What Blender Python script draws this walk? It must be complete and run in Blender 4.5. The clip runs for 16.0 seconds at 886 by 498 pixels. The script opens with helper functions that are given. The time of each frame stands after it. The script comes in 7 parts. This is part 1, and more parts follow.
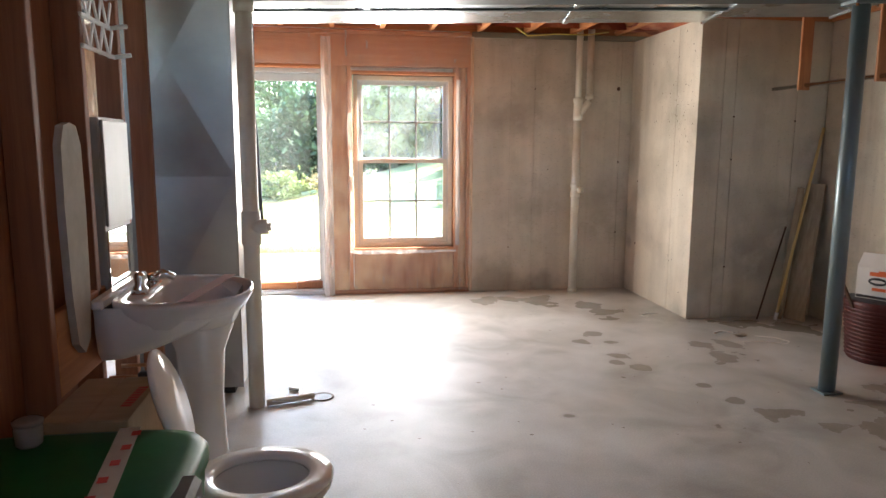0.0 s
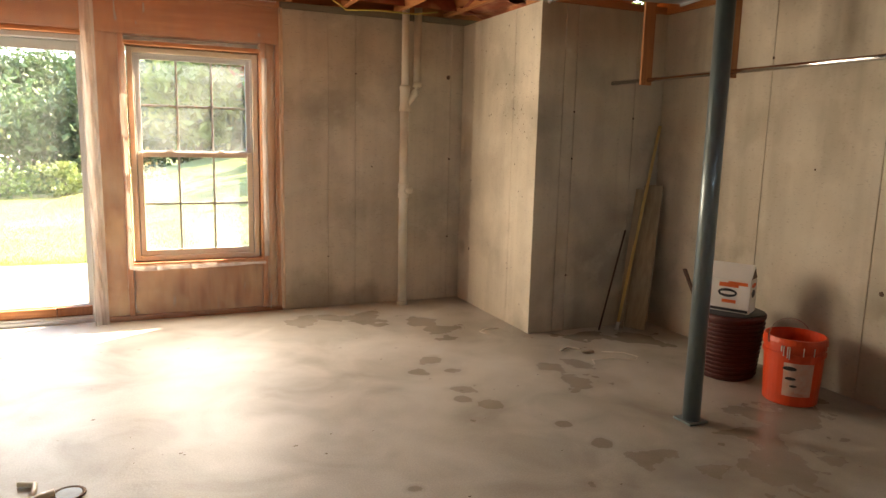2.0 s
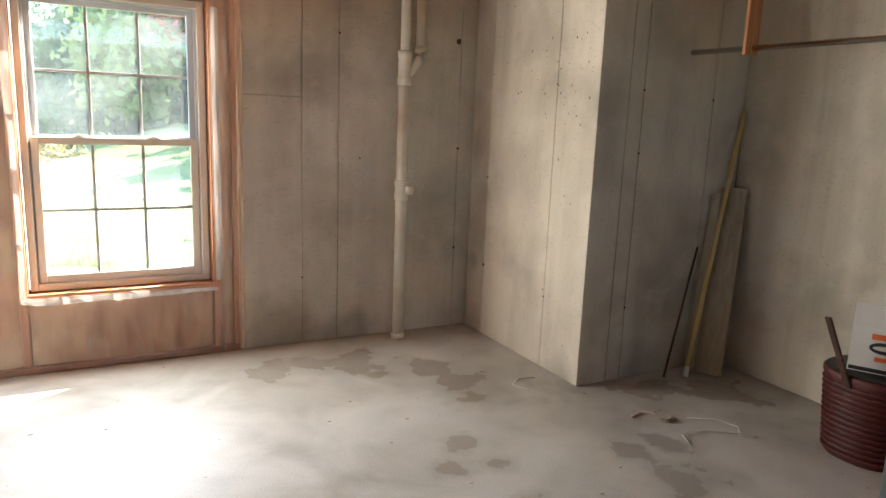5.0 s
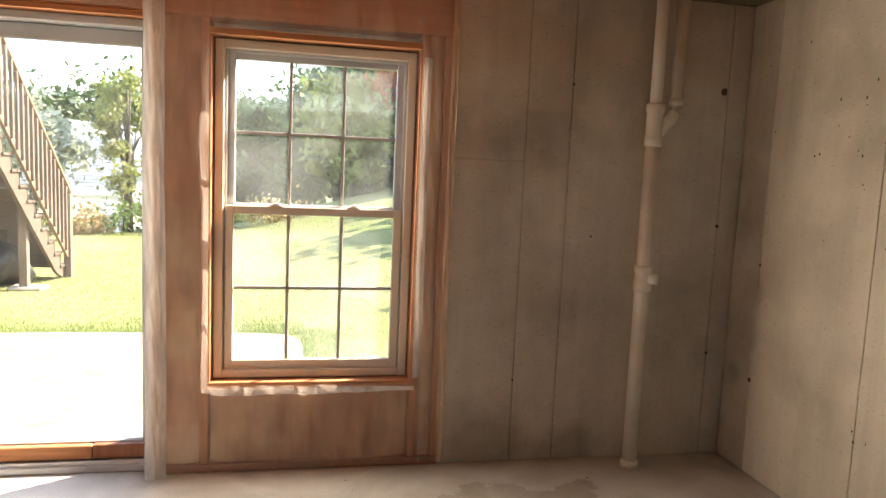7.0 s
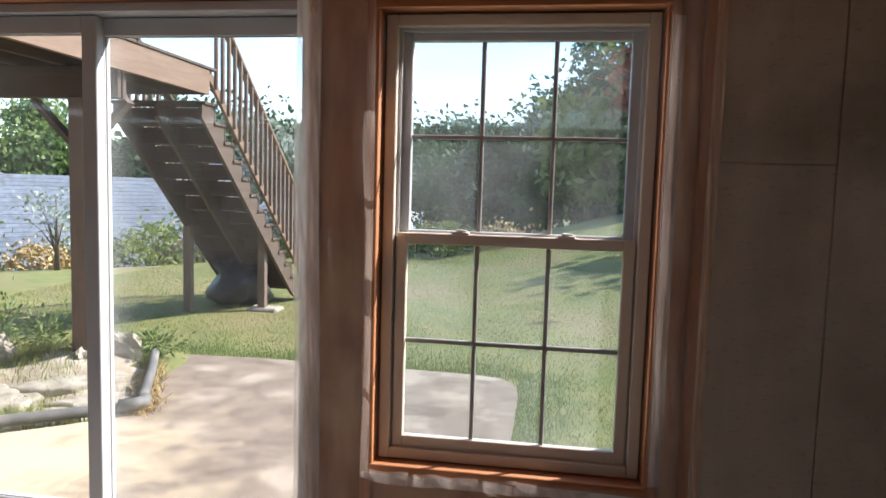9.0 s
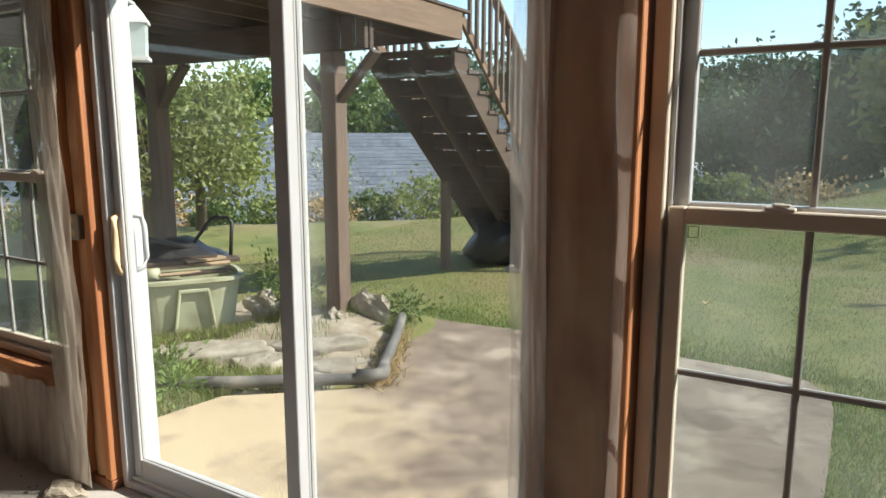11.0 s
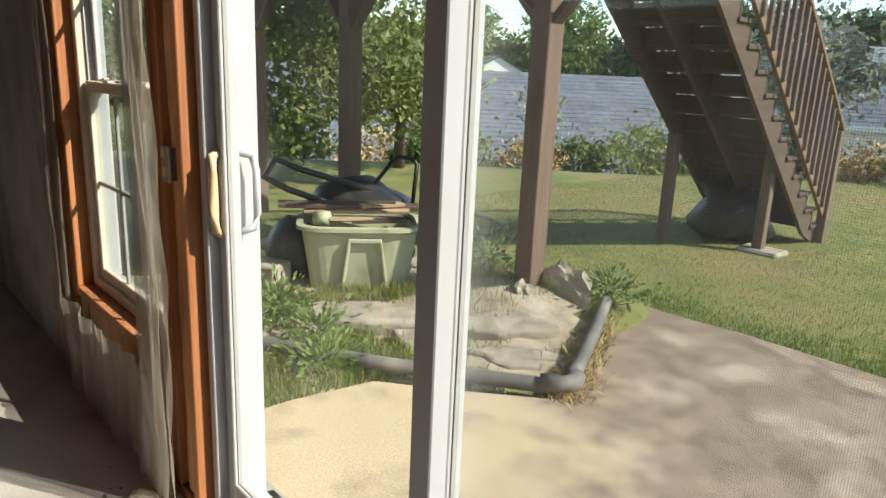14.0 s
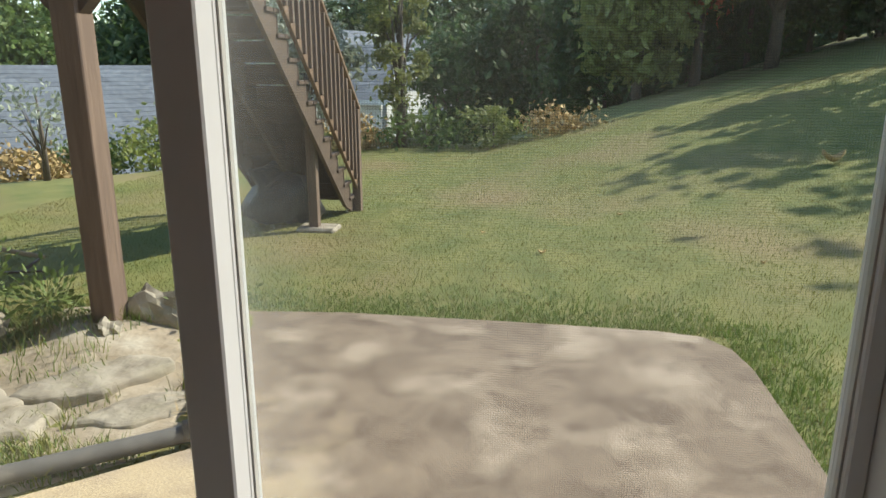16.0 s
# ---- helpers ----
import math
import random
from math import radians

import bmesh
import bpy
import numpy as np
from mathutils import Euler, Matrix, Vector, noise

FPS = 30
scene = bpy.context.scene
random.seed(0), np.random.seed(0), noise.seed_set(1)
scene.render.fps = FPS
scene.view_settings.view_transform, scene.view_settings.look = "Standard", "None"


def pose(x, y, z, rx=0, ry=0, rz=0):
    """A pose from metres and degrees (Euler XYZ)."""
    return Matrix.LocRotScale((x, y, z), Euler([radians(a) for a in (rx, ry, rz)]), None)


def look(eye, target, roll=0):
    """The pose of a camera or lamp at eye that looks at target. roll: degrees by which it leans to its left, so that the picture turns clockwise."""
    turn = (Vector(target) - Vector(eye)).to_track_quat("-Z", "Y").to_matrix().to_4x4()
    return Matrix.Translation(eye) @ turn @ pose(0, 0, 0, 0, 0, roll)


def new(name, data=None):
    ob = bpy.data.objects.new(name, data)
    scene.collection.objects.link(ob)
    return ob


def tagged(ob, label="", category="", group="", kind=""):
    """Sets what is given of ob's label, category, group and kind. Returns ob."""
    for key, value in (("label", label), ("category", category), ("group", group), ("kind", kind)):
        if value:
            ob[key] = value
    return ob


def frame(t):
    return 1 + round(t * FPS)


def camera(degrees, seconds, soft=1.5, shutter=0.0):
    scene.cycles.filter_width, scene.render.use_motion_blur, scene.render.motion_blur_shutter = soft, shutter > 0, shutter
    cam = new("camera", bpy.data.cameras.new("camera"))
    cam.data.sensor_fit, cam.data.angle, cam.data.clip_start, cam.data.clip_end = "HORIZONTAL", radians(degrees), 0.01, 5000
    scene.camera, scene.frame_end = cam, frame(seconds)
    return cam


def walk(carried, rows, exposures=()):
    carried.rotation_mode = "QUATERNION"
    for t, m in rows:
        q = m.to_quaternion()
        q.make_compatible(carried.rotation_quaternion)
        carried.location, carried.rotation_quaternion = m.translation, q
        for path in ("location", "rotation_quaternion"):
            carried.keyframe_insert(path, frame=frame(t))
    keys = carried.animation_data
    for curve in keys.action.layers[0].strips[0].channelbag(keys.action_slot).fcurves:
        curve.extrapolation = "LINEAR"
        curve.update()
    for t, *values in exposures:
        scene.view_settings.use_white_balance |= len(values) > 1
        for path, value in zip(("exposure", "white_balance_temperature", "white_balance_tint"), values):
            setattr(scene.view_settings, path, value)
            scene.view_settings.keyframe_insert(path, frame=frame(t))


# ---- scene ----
cam = camera(65.6, 16.0)
PATH = [
    (0, (0.194, -0.085, 1.365), (0.48, 1.872, 1.068), 0.3),
    (0.5, (0.3, 0.092, 1.384), (0.683, 2.035, 1.103), 0.8),
    (1, (0.399, 0.268, 1.375), (0.86, 2.197, 1.117), 2.4),
    (1.5, (0.392, 0.528, 1.373), (1.035, 2.403, 1.106), 2.1),
    (2, (0.379, 0.757, 1.379), (1.17, 2.568, 1.066), 1.4),
    (2.5, (0.465, 0.963, 1.385), (1.267, 2.77, 1.085), 2.2),
    (3, (0.554, 1.189, 1.406), (1.368, 3.003, 1.187), 2.1),
    (3.2, (0.58, 1.268, 1.41), (1.415, 3.074, 1.205), 1.7),
    (5.3, (0.539, 2.313, 1.421), (1.465, 4.042, 1.029), 2.4),
    (5.5, (0.524, 2.404, 1.408), (1.421, 4.146, 1.009), 1.7),
    (6, (0.468, 2.63, 1.433), (1.252, 4.432, 1.058), 1.3),
    (6.5, (0.662, 2.804, 1.455), (1.175, 4.719, 1.195), 2.7),
    (7, (0.713, 2.993, 1.429), (1.102, 4.942, 1.211), 2.5),
    (7.5, (0.701, 3.244, 1.447), (0.986, 5.21, 1.215), 1.8),
    (8, (0.798, 3.453, 1.433), (0.855, 5.44, 1.211), 2.3),
    (8.5, (0.881, 3.663, 1.445), (0.717, 5.646, 1.24), 2.8),
    (8.7, (0.876, 3.758, 1.419), (0.668, 5.739, 1.238), 2.4),
    (10.8, (0.736, 4.697, 1.367), (-0.266, 6.406, 1.086), -0.2),
    (11, (0.701, 4.696, 1.401), (-0.315, 6.388, 1.073), -0.0),
    (11.5, (0.706, 4.881, 1.382), (-0.513, 6.416, 0.983), 0.6),
    (12, (0.676, 5.028, 1.367), (-0.754, 6.357, 0.931), 0.7),
    (12.5, (0.506, 5.126, 1.363), (-0.966, 6.404, 0.916), 0.6),
    (12.8, (0.381, 5.18, 1.353), (-1.093, 6.455, 0.902), 0.2),
    (13, (0.315, 5.226, 1.351), (-1.161, 6.496, 0.892), -0.2),
    (13.5, (0.165, 5.395, 1.353), (-1.331, 6.635, 0.881), 0.6),
    (14, (0.057, 5.501, 1.326), (-1.374, 6.808, 0.831), 2.5),
    (14.2, (0.007, 5.509, 1.348), (-1.335, 6.897, 0.825), 3.2),
    (14.5, (-0.073, 5.488, 1.334), (-1.241, 7.023, 0.805), 2.1),
    (15, (-0.204, 5.425, 1.372), (-0.982, 7.179, 0.81), 0.3),
    (15.5, (-0.316, 5.458, 1.383), (-0.809, 7.313, 0.819), -0.3),
    (15.8, (-0.37, 5.492, 1.371), (-0.725, 7.387, 0.84), 0.2),
    (16, (-0.416, 5.51, 1.373), (-0.681, 7.426, 0.865), -0.0),
]
walk(cam, [(t, look(eye, target, roll)) for t, eye, target, roll in PATH],
     exposures=[(0, 4.3, 6200, 10), (0.6, 4.25, 7700, 11), (2, 3.95, 8300, 12), (3.2, 3.95, 8200, 11), (5.4, 4.1, 6000, 4), (6.2, 3.7, 6500, 9), (7, 3.3, 7600, 14),
                (8, 2.35, 6700, 30), (8.7, 1.9, 6200, 20), (10.8, 1.17, 6500, 8), (12, 1.18, 6750, 7), (14, 1.08, 6750, 7), (15, 0.95, 6800, 7), (16, 0.97, 6800, 7)])

# ---- light ----
SUN_AZ = math.atan2(0.64, 1.05)
SUN_EL = math.atan2(1.0, math.hypot(1.05, 0.64))
world = bpy.data.worlds.new("sky")
scene.world = world
world.use_nodes = True
wn = world.node_tree
bg = wn.nodes["Background"]
sky = wn.nodes.new("ShaderNodeTexSky")
sky.sky_type = "NISHITA"
sky.sun_disc = False
sky.sun_elevation = SUN_EL
sky.sun_rotation = math.pi / 2 - SUN_AZ
sky.dust_density = 0.25
sky.air_density = 1.1
sky.ozone_density = 2.5
bg.inputs[1].default_value = 0.15
# soft clouds over the blue
wc = wn.nodes.new("ShaderNodeTexCoord")
wm = wn.nodes.new("ShaderNodeMapping")
wm.inputs["Scale"].default_value = (2.2, 2.2, 7.0)
wno = wn.nodes.new("ShaderNodeTexNoise")
wno.inputs["Scale"].default_value = 1.6
wno.inputs["Detail"].default_value = 7
wr = wn.nodes.new("ShaderNodeMapRange")
wr.inputs[1].default_value, wr.inputs[2].default_value = 0.52, 0.76
wx = wn.nodes.new("ShaderNodeMix")
wx.data_type = "RGBA"
wx.inputs[7].default_value = (3.1, 3.3, 3.6, 1)
wn.links.new(wc.outputs["Generated"], wm.inputs[0])
wn.links.new(wm.outputs[0], wno.inputs["Vector"])
wn.links.new(wno.outputs[0], wr.inputs[0])
wn.links.new(wr.outputs[0], wx.inputs[0])
wn.links.new(sky.outputs[0], wx.inputs[6])
wn.links.new(wx.outputs[2], bg.inputs[0])

sun_data = bpy.data.lights.new("sun", "SUN")
sun_data.energy = 3.8
sun_data.angle = radians(0.5)
sun_data.color = (1.0, 0.945, 0.86)
sun = new("sun", sun_data)
sun.matrix_world = look((10.5, 6.4, 10.0), (0, 0, 0))
# light of sky and sunlit patio, entering at the three openings
for lx, lz, lw, lh, watts in ((-0.835, 1.3, 1.66, 1.4, 4.4), (0.75, 1.26, 0.84, 1.3, 4.3), (-2.41, 1.22, 0.84, 1.36, 0.2)):
    od = bpy.data.lights.new("opening_light", "AREA")
    od.shape = "RECTANGLE"
    od.size, od.size_y = lw, lh
    od.energy = watts
    od.color = (1.0, 0.94, 0.86)
    ol = new("opening_light", od)
    ol.matrix_world = look((lx, 6.215, lz), (lx, 3.0, lz))


# ---- materials ----
def mk(name, c1, c2, scale=(1, 1, 1), ns=8.0, rough=0.6, metal=0.0, bump=0.15, c3=None, s3=0.8, lo=0.5, hi=0.7,
       rand=0.0, detail=6, rough2=None, spec=0.5, dist=0.0, bscale=None, trans=0.0):
    """A surface of two mixed tones with fine relief, patches of a third tone and a shift from piece to piece."""
    m = bpy.data.materials.new(name)
    m.use_nodes = True
    nt = m.node_tree
    N, L = nt.nodes, nt.links
    p = N["Principled BSDF"]
    tc = N.new("ShaderNodeTexCoord")
    mp = N.new("ShaderNodeMapping")
    mp.inputs["Scale"].default_value = scale
    L.new(tc.outputs["Object"], mp.inputs[0])
    n1 = N.new("ShaderNodeTexNoise")
    n1.inputs["Scale"].default_value = ns
    n1.inputs["Detail"].default_value = detail
    n1.inputs["Distortion"].default_value = dist
    L.new(mp.outputs[0], n1.inputs["Vector"])
    mr = N.new("ShaderNodeMapRange")
    mr.inputs[1].default_value, mr.inputs[2].default_value = 0.3, 0.7
    L.new(n1.outputs[0], mr.inputs[0])
    mx = N.new("ShaderNodeMix")
    mx.data_type = "RGBA"
    mx.inputs[6].default_value, mx.inputs[7].default_value = (*c1, 1), (*c2, 1)
    L.new(mr.outputs[0], mx.inputs[0])
    out = mx.outputs[2]
    if c3:
        n2 = N.new("ShaderNodeTexNoise")
        n2.inputs["Scale"].default_value = s3
        n2.inputs["Detail"].default_value = 5
        L.new(tc.outputs["Object"], n2.inputs["Vector"])
        m2 = N.new("ShaderNodeMapRange")
        m2.inputs[1].default_value, m2.inputs[2].default_value = lo, hi
        L.new(n2.outputs[0], m2.inputs[0])
        x2 = N.new("ShaderNodeMix")
        x2.data_type = "RGBA"
        x2.inputs[7].default_value = (*c3, 1)
        L.new(m2.outputs[0], x2.inputs[0])
        L.new(out, x2.inputs[6])
        out = x2.outputs[2]
        if rough2 is not None:
            rr = N.new("ShaderNodeMapRange")
            rr.inputs[3].default_value, rr.inputs[4].default_value = rough, rough2
            L.new(m2.outputs[0], rr.inputs[0])
            L.new(rr.outputs[0], p.inputs["Roughness"])
    if rand:
        oi = N.new("ShaderNodeObjectInfo")
        geo = N.new("ShaderNodeNewGeometry")
        ad = N.new("ShaderNodeMath")
        ad.operation = "ADD"
        L.new(oi.outputs["Random"], ad.inputs[0])
        L.new(geo.outputs["Random Per Island"], ad.inputs[1])
        rg = N.new("ShaderNodeMapRange")
        rg.inputs[1].default_value, rg.inputs[2].default_value = 0, 2
        rg.inputs[3].default_value, rg.inputs[4].default_value = 1 - rand, 1 + rand
        L.new(ad.outputs[0], rg.inputs[0])
        hs = N.new("ShaderNodeHueSaturation")
        L.new(rg.outputs[0], hs.inputs["Value"])
        L.new(out, hs.inputs["Color"])
        out = hs.outputs[0]
    L.new(out, p.inputs["Base Color"])
    if rough2 is None or not c3:
        p.inputs["Roughness"].default_value = rough
    p.inputs["Metallic"].default_value = metal
    p.inputs["Specular IOR Level"].default_value = spec
    if bump:
        nb = N.new("ShaderNodeTexNoise")
        nb.inputs["Scale"].default_value = bscale or ns * 5
        nb.inputs["Detail"].default_value = 4
        L.new(mp.outputs[0], nb.inputs["Vector"])
        b = N.new("ShaderNodeBump")
        b.inputs["Strength"].default_value = bump
        b.inputs["Distance"].default_value = 0.01
        L.new(nb.outputs[0], b.inputs["Height"])
        L.new(b.outputs[0], p.inputs["Normal"])
    if trans:
        tb = N.new("ShaderNodeBsdfTranslucent")
        L.new(out, tb.inputs[0])
        ms = N.new("ShaderNodeMixShader")
        ms.inputs[0].default_value = trans
        L.new(p.outputs[0], ms.inputs[1])
        L.new(tb.outputs[0], ms.inputs[2])
        L.new(ms.outputs[0], N["Material Output"].inputs[0])
    return m


def wood(name, c1, c2, axis="z", rough=0.65, rand=0.15, c3=None):
    """Sawn wood with grain along one axis."""
    s = {"x": (0.5, 9, 9), "y": (9, 0.5, 9), "z": (9, 9, 0.5)}[axis]
    return mk(name, c1, c2, scale=s, ns=4.5, rough=rough, bump=0.12, rand=rand, dist=0.7, c3=c3, s3=1.7, lo=0.5, hi=0.75)


LUM_X = wood("lumber_x", (0.50, 0.215, 0.088), (0.36, 0.14, 0.052), "x")
LUM_Y = wood("lumber_y", (0.52, 0.22, 0.075), (0.38, 0.135, 0.045), "y")
LUM_Z = wood("lumber_z", (0.46, 0.19, 0.072), (0.31, 0.112, 0.042), "z")
STUD = wood("stud_wood", (0.30, 0.115, 0.05), (0.20, 0.07, 0.03), "z")
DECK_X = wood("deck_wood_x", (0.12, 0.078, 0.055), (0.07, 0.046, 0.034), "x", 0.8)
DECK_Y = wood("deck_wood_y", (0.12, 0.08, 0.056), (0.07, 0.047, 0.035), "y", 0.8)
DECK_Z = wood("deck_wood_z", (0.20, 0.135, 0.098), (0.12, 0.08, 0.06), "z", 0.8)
# lighter copy of the deck wood: sunlight on rails and rim put into the colour
DECK_LIT = wood("sunlit_deck_wood", (0.26, 0.165, 0.105), (0.17, 0.105, 0.07), "y", 0.75)
BOARD = wood("old_board", (0.38, 0.31, 0.21), (0.27, 0.21, 0.14), "z", 0.7)
SCRAP = wood("scrap_wood", (0.44, 0.32, 0.20), (0.33, 0.23, 0.14), "x", 0.8)
CONC = mk("cast_concrete", (0.66, 0.585, 0.475), (0.49, 0.43, 0.34), scale=(1, 1, 0.45), ns=2.6, rough=0.82, bump=0.12, bscale=45,
          c3=(0.34, 0.295, 0.23), s3=1.5, lo=0.50, hi=0.74, rand=0.05, detail=9)


def cast_detail(m, stains):
    """Form-cast concrete: faint upright streaks, dark pinholes, and damp stains of given place and size (x, y, z, r)."""
    nt = m.node_tree
    N, L = nt.nodes, nt.links
    p = N["Principled BSDF"]
    tc = N.new("ShaderNodeTexCoord")
    src = p.inputs["Base Color"].links[0].from_socket

    def layer(fac, colour, amount):
        nonlocal src
        k = N.new("ShaderNodeMath")
        k.operation = "MULTIPLY"
        k.inputs[1].default_value = amount
        L.new(fac, k.inputs[0])
        x = N.new("ShaderNodeMix")
        x.data_type = "RGBA"
        x.inputs[7].default_value = (*colour, 1)
        L.new(k.outputs[0], x.inputs[0])
        L.new(src, x.inputs[6])
        src = x.outputs[2]

    def cloud(scale, size, detail, lo, hi):
        mp = N.new("ShaderNodeMapping")
        mp.inputs["Scale"].default_value = scale
        L.new(tc.outputs["Object"], mp.inputs[0])
        no = N.new("ShaderNodeTexNoise")
        no.inputs["Scale"].default_value = size
        no.inputs["Detail"].default_value = detail
        L.new(mp.outputs[0], no.inputs["Vector"])
        mr = N.new("ShaderNodeMapRange")
        mr.inputs[1].default_value, mr.inputs[2].default_value = lo, hi
        L.new(no.outputs[0], mr.inputs[0])
        return no, mr.outputs[0]

    layer(cloud((2.4, 2.4, 0.3), 1.6, 7, 0.48, 0.76)[1], (0.27, 0.225, 0.165), 0.5)
    layer(cloud((9, 9, 0.3), 1.6, 4, 0.56, 0.78)[1], (0.30, 0.25, 0.19), 0.25)
    layer(cloud((1, 1, 1), 5.5, 8, 0.52, 0.72)[1], (0.66, 0.60, 0.50), 0.45)
    layer(cloud((1, 1, 2.5), 38, 3, 0.60, 0.75)[1], (0.24, 0.195, 0.14), 0.4)
    vo = N.new("ShaderNodeTexVoronoi")
    vo.inputs["Scale"].default_value = 13.0
    L.new(tc.outputs["Object"], vo.inputs["Vector"])
    pin = N.new("ShaderNodeMapRange")
    pin.inputs[1].default_value, pin.inputs[2].default_value = 0.055, 0.03
    L.new(vo.outputs["Distance"], pin.inputs[0])
    layer(pin.outputs[0], (0.12, 0.09, 0.065), 0.45)
    rag, _ = cloud((1, 1, 1), 7.0, 6, 0, 1)
    for x0, y0, z0, r0 in stains:
        d = N.new("ShaderNodeVectorMath")
        d.operation = "DISTANCE"
        d.inputs[1].default_value = (x0, y0, z0)
        L.new(tc.outputs["Object"], d.inputs[0])
        k = N.new("ShaderNodeMath")
        k.operation = "MULTIPLY_ADD"
        k.inputs[1].default_value, k.inputs[2].default_value = -1.0 / r0, 0.35
        L.new(d.outputs["Value"], k.inputs[0])
        ad = N.new("ShaderNodeMath")
        ad.operation = "ADD"
        L.new(k.outputs[0], ad.inputs[0])
        L.new(rag.outputs[0], ad.inputs[1])
        mr = N.new("ShaderNodeMapRange")
        mr.inputs[1].default_value, mr.inputs[2].default_value = 0.05, 0.6
        L.new(ad.outputs[0], mr.inputs[0])
        layer(mr.outputs[0], (0.17, 0.145, 0.10), 0.45)
    L.new(src, p.inputs["Base Color"])


cast_detail(CONC, [(1.60, 6.2, 0.12, 0.36), (2.05, 6.2, 0.04, 0.25), (2.87, 6.12, 0.47, 0.10), (3.35, 4.95, 0.05, 0.3), (2.9, 5.1, 0.02, 0.2)])
VINYL = mk("white_vinyl", (0.56, 0.565, 0.57), (0.50, 0.505, 0.51), ns=3, rough=0.4, bump=0.02)
VINYL_T = mk("tan_vinyl", (0.70, 0.62, 0.50), (0.64, 0.56, 0.45), ns=3, rough=0.4, bump=0.02)
PVC = mk("white_pvc", (0.72, 0.67, 0.56), (0.66, 0.60, 0.49), scale=(1, 1, 0.3), ns=7, rough=0.35, bump=0.02, c3=(0.55, 0.47, 0.36), s3=3)
GALV = mk("galvanised_steel", (0.62, 0.66, 0.68), (0.50, 0.54, 0.56), ns=7, rough=0.27, metal=1.0, bump=0.03, c3=(0.44, 0.47, 0.49), s3=2.2, rough2=0.4, bscale=14)
GALV_D = mk("dull_galvanised", (0.40, 0.39, 0.37), (0.32, 0.31, 0.30), ns=4, rough=0.36, metal=1.0, bump=0.03, c3=(0.27, 0.265, 0.26), s3=1.6, rough2=0.46, bscale=12)
# muntins are white; the grey puts their backlit darkness into the colour
MUNT = mk("backlit_grey", (0.42, 0.41, 0.38), (0.36, 0.35, 0.33), ns=6, rough=0.4, bump=0.02)
STEELP = mk("painted_steel", (0.17, 0.21, 0.22), (0.13, 0.165, 0.175), scale=(1, 1, 0.2), ns=9, rough=0.32, metal=0.35, bump=0.03)
BEAMM = mk("dark_primer", (0.06, 0.065, 0.065), (0.045, 0.05, 0.05), ns=6, rough=0.5, metal=0.2, bump=0.05)
CHROME = mk("chrome", (0.75, 0.75, 0.75), (0.7, 0.7, 0.7), ns=3, rough=0.12, metal=1.0, bump=0)
PORC = mk("white_porcelain", (0.78, 0.76, 0.72), (0.73, 0.70, 0.66), ns=2.5, rough=0.12, bump=0.0, c3=(0.66, 0.62, 0.56), s3=3.5, lo=0.55, hi=0.8)
GREEN = mk("green_plastic", (0.008, 0.13, 0.035), (0.006, 0.095, 0.026), ns=5, rough=0.4, bump=0.04, spec=0.14, c3=(0.012, 0.09, 0.03), s3=4)
BLACKP = mk("black_plastic", (0.02, 0.02, 0.023), (0.013, 0.013, 0.015), ns=8, rough=0.45, bump=0.08, c3=(0.045, 0.043, 0.04), s3=6)
BLACKR = mk("black_cable", (0.015, 0.015, 0.015), (0.01, 0.01, 0.01), ns=8, rough=0.5, bump=0.02)
CARD = mk("cardboard", (0.46, 0.33, 0.20), (0.40, 0.28, 0.165), scale=(1, 6, 1), ns=5, rough=0.85, bump=0.06, c3=(0.34, 0.24, 0.14), s3=4)
WHITEC = mk("white_carton", (0.74, 0.70, 0.64), (0.68, 0.63, 0.57), ns=5, rough=0.6, bump=0.03)
ORANGEP = mk("orange_red_plastic", (0.72, 0.075, 0.02), (0.62, 0.055, 0.016), ns=5, rough=0.35, bump=0.03, c3=(0.52, 0.06, 0.025), s3=7)
ORANGEI = mk("orange_print", (0.8, 0.16, 0.04), (0.74, 0.13, 0.03), ns=9, rough=0.6, bump=0)
BLACKI = mk("black_print", (0.03, 0.025, 0.025), (0.02, 0.02, 0.02), ns=9, rough=0.6, bump=0)
REDI = mk("red_print", (0.55, 0.06, 0.05), (0.5, 0.05, 0.04), ns=9, rough=0.7, bump=0)
PINKI = mk("pink_paint", (0.5, 0.04, 0.12), (0.42, 0.03, 0.09), ns=9, rough=0.4, bump=0)
TAPE = mk("clear_tape", (0.50, 0.46, 0.40), (0.42, 0.38, 0.33), ns=14, rough=0.3, bump=0.05)
BASKET = mk("dark_red_wicker", (0.10, 0.018, 0.014), (0.06, 0.012, 0.010), scale=(1, 1, 4), ns=22, rough=0.45, bump=0.4, bscale=70)
INSUL = mk("brown_insulation", (0.52, 0.27, 0.14), (0.28, 0.12, 0.06), scale=(3.0, 3, 0.7), ns=4.5, rough=0.9, bump=0.35, bscale=9,
           c3=(0.56, 0.38, 0.22), s3=2.2, lo=0.48, hi=0.66)
FIBRE = mk("fibreglass_batt", (0.33, 0.085, 0.045), (0.20, 0.045, 0.028), ns=12, rough=0.95, bump=0.8, bscale=26, c3=(0.5, 0.22, 0.12), s3=5)
OSB = mk("subfloor_board", (0.30, 0.15, 0.065), (0.20, 0.09, 0.04), scale=(3, 12, 3), ns=6, rough=0.85, bump=0.2)
ROCK = mk("pale_rock", (0.43, 0.38, 0.30), (0.25, 0.21, 0.16), ns=9, rough=0.92, bump=0.9, bscale=26, c3=(0.30, 0.26, 0.19), s3=6, detail=9)
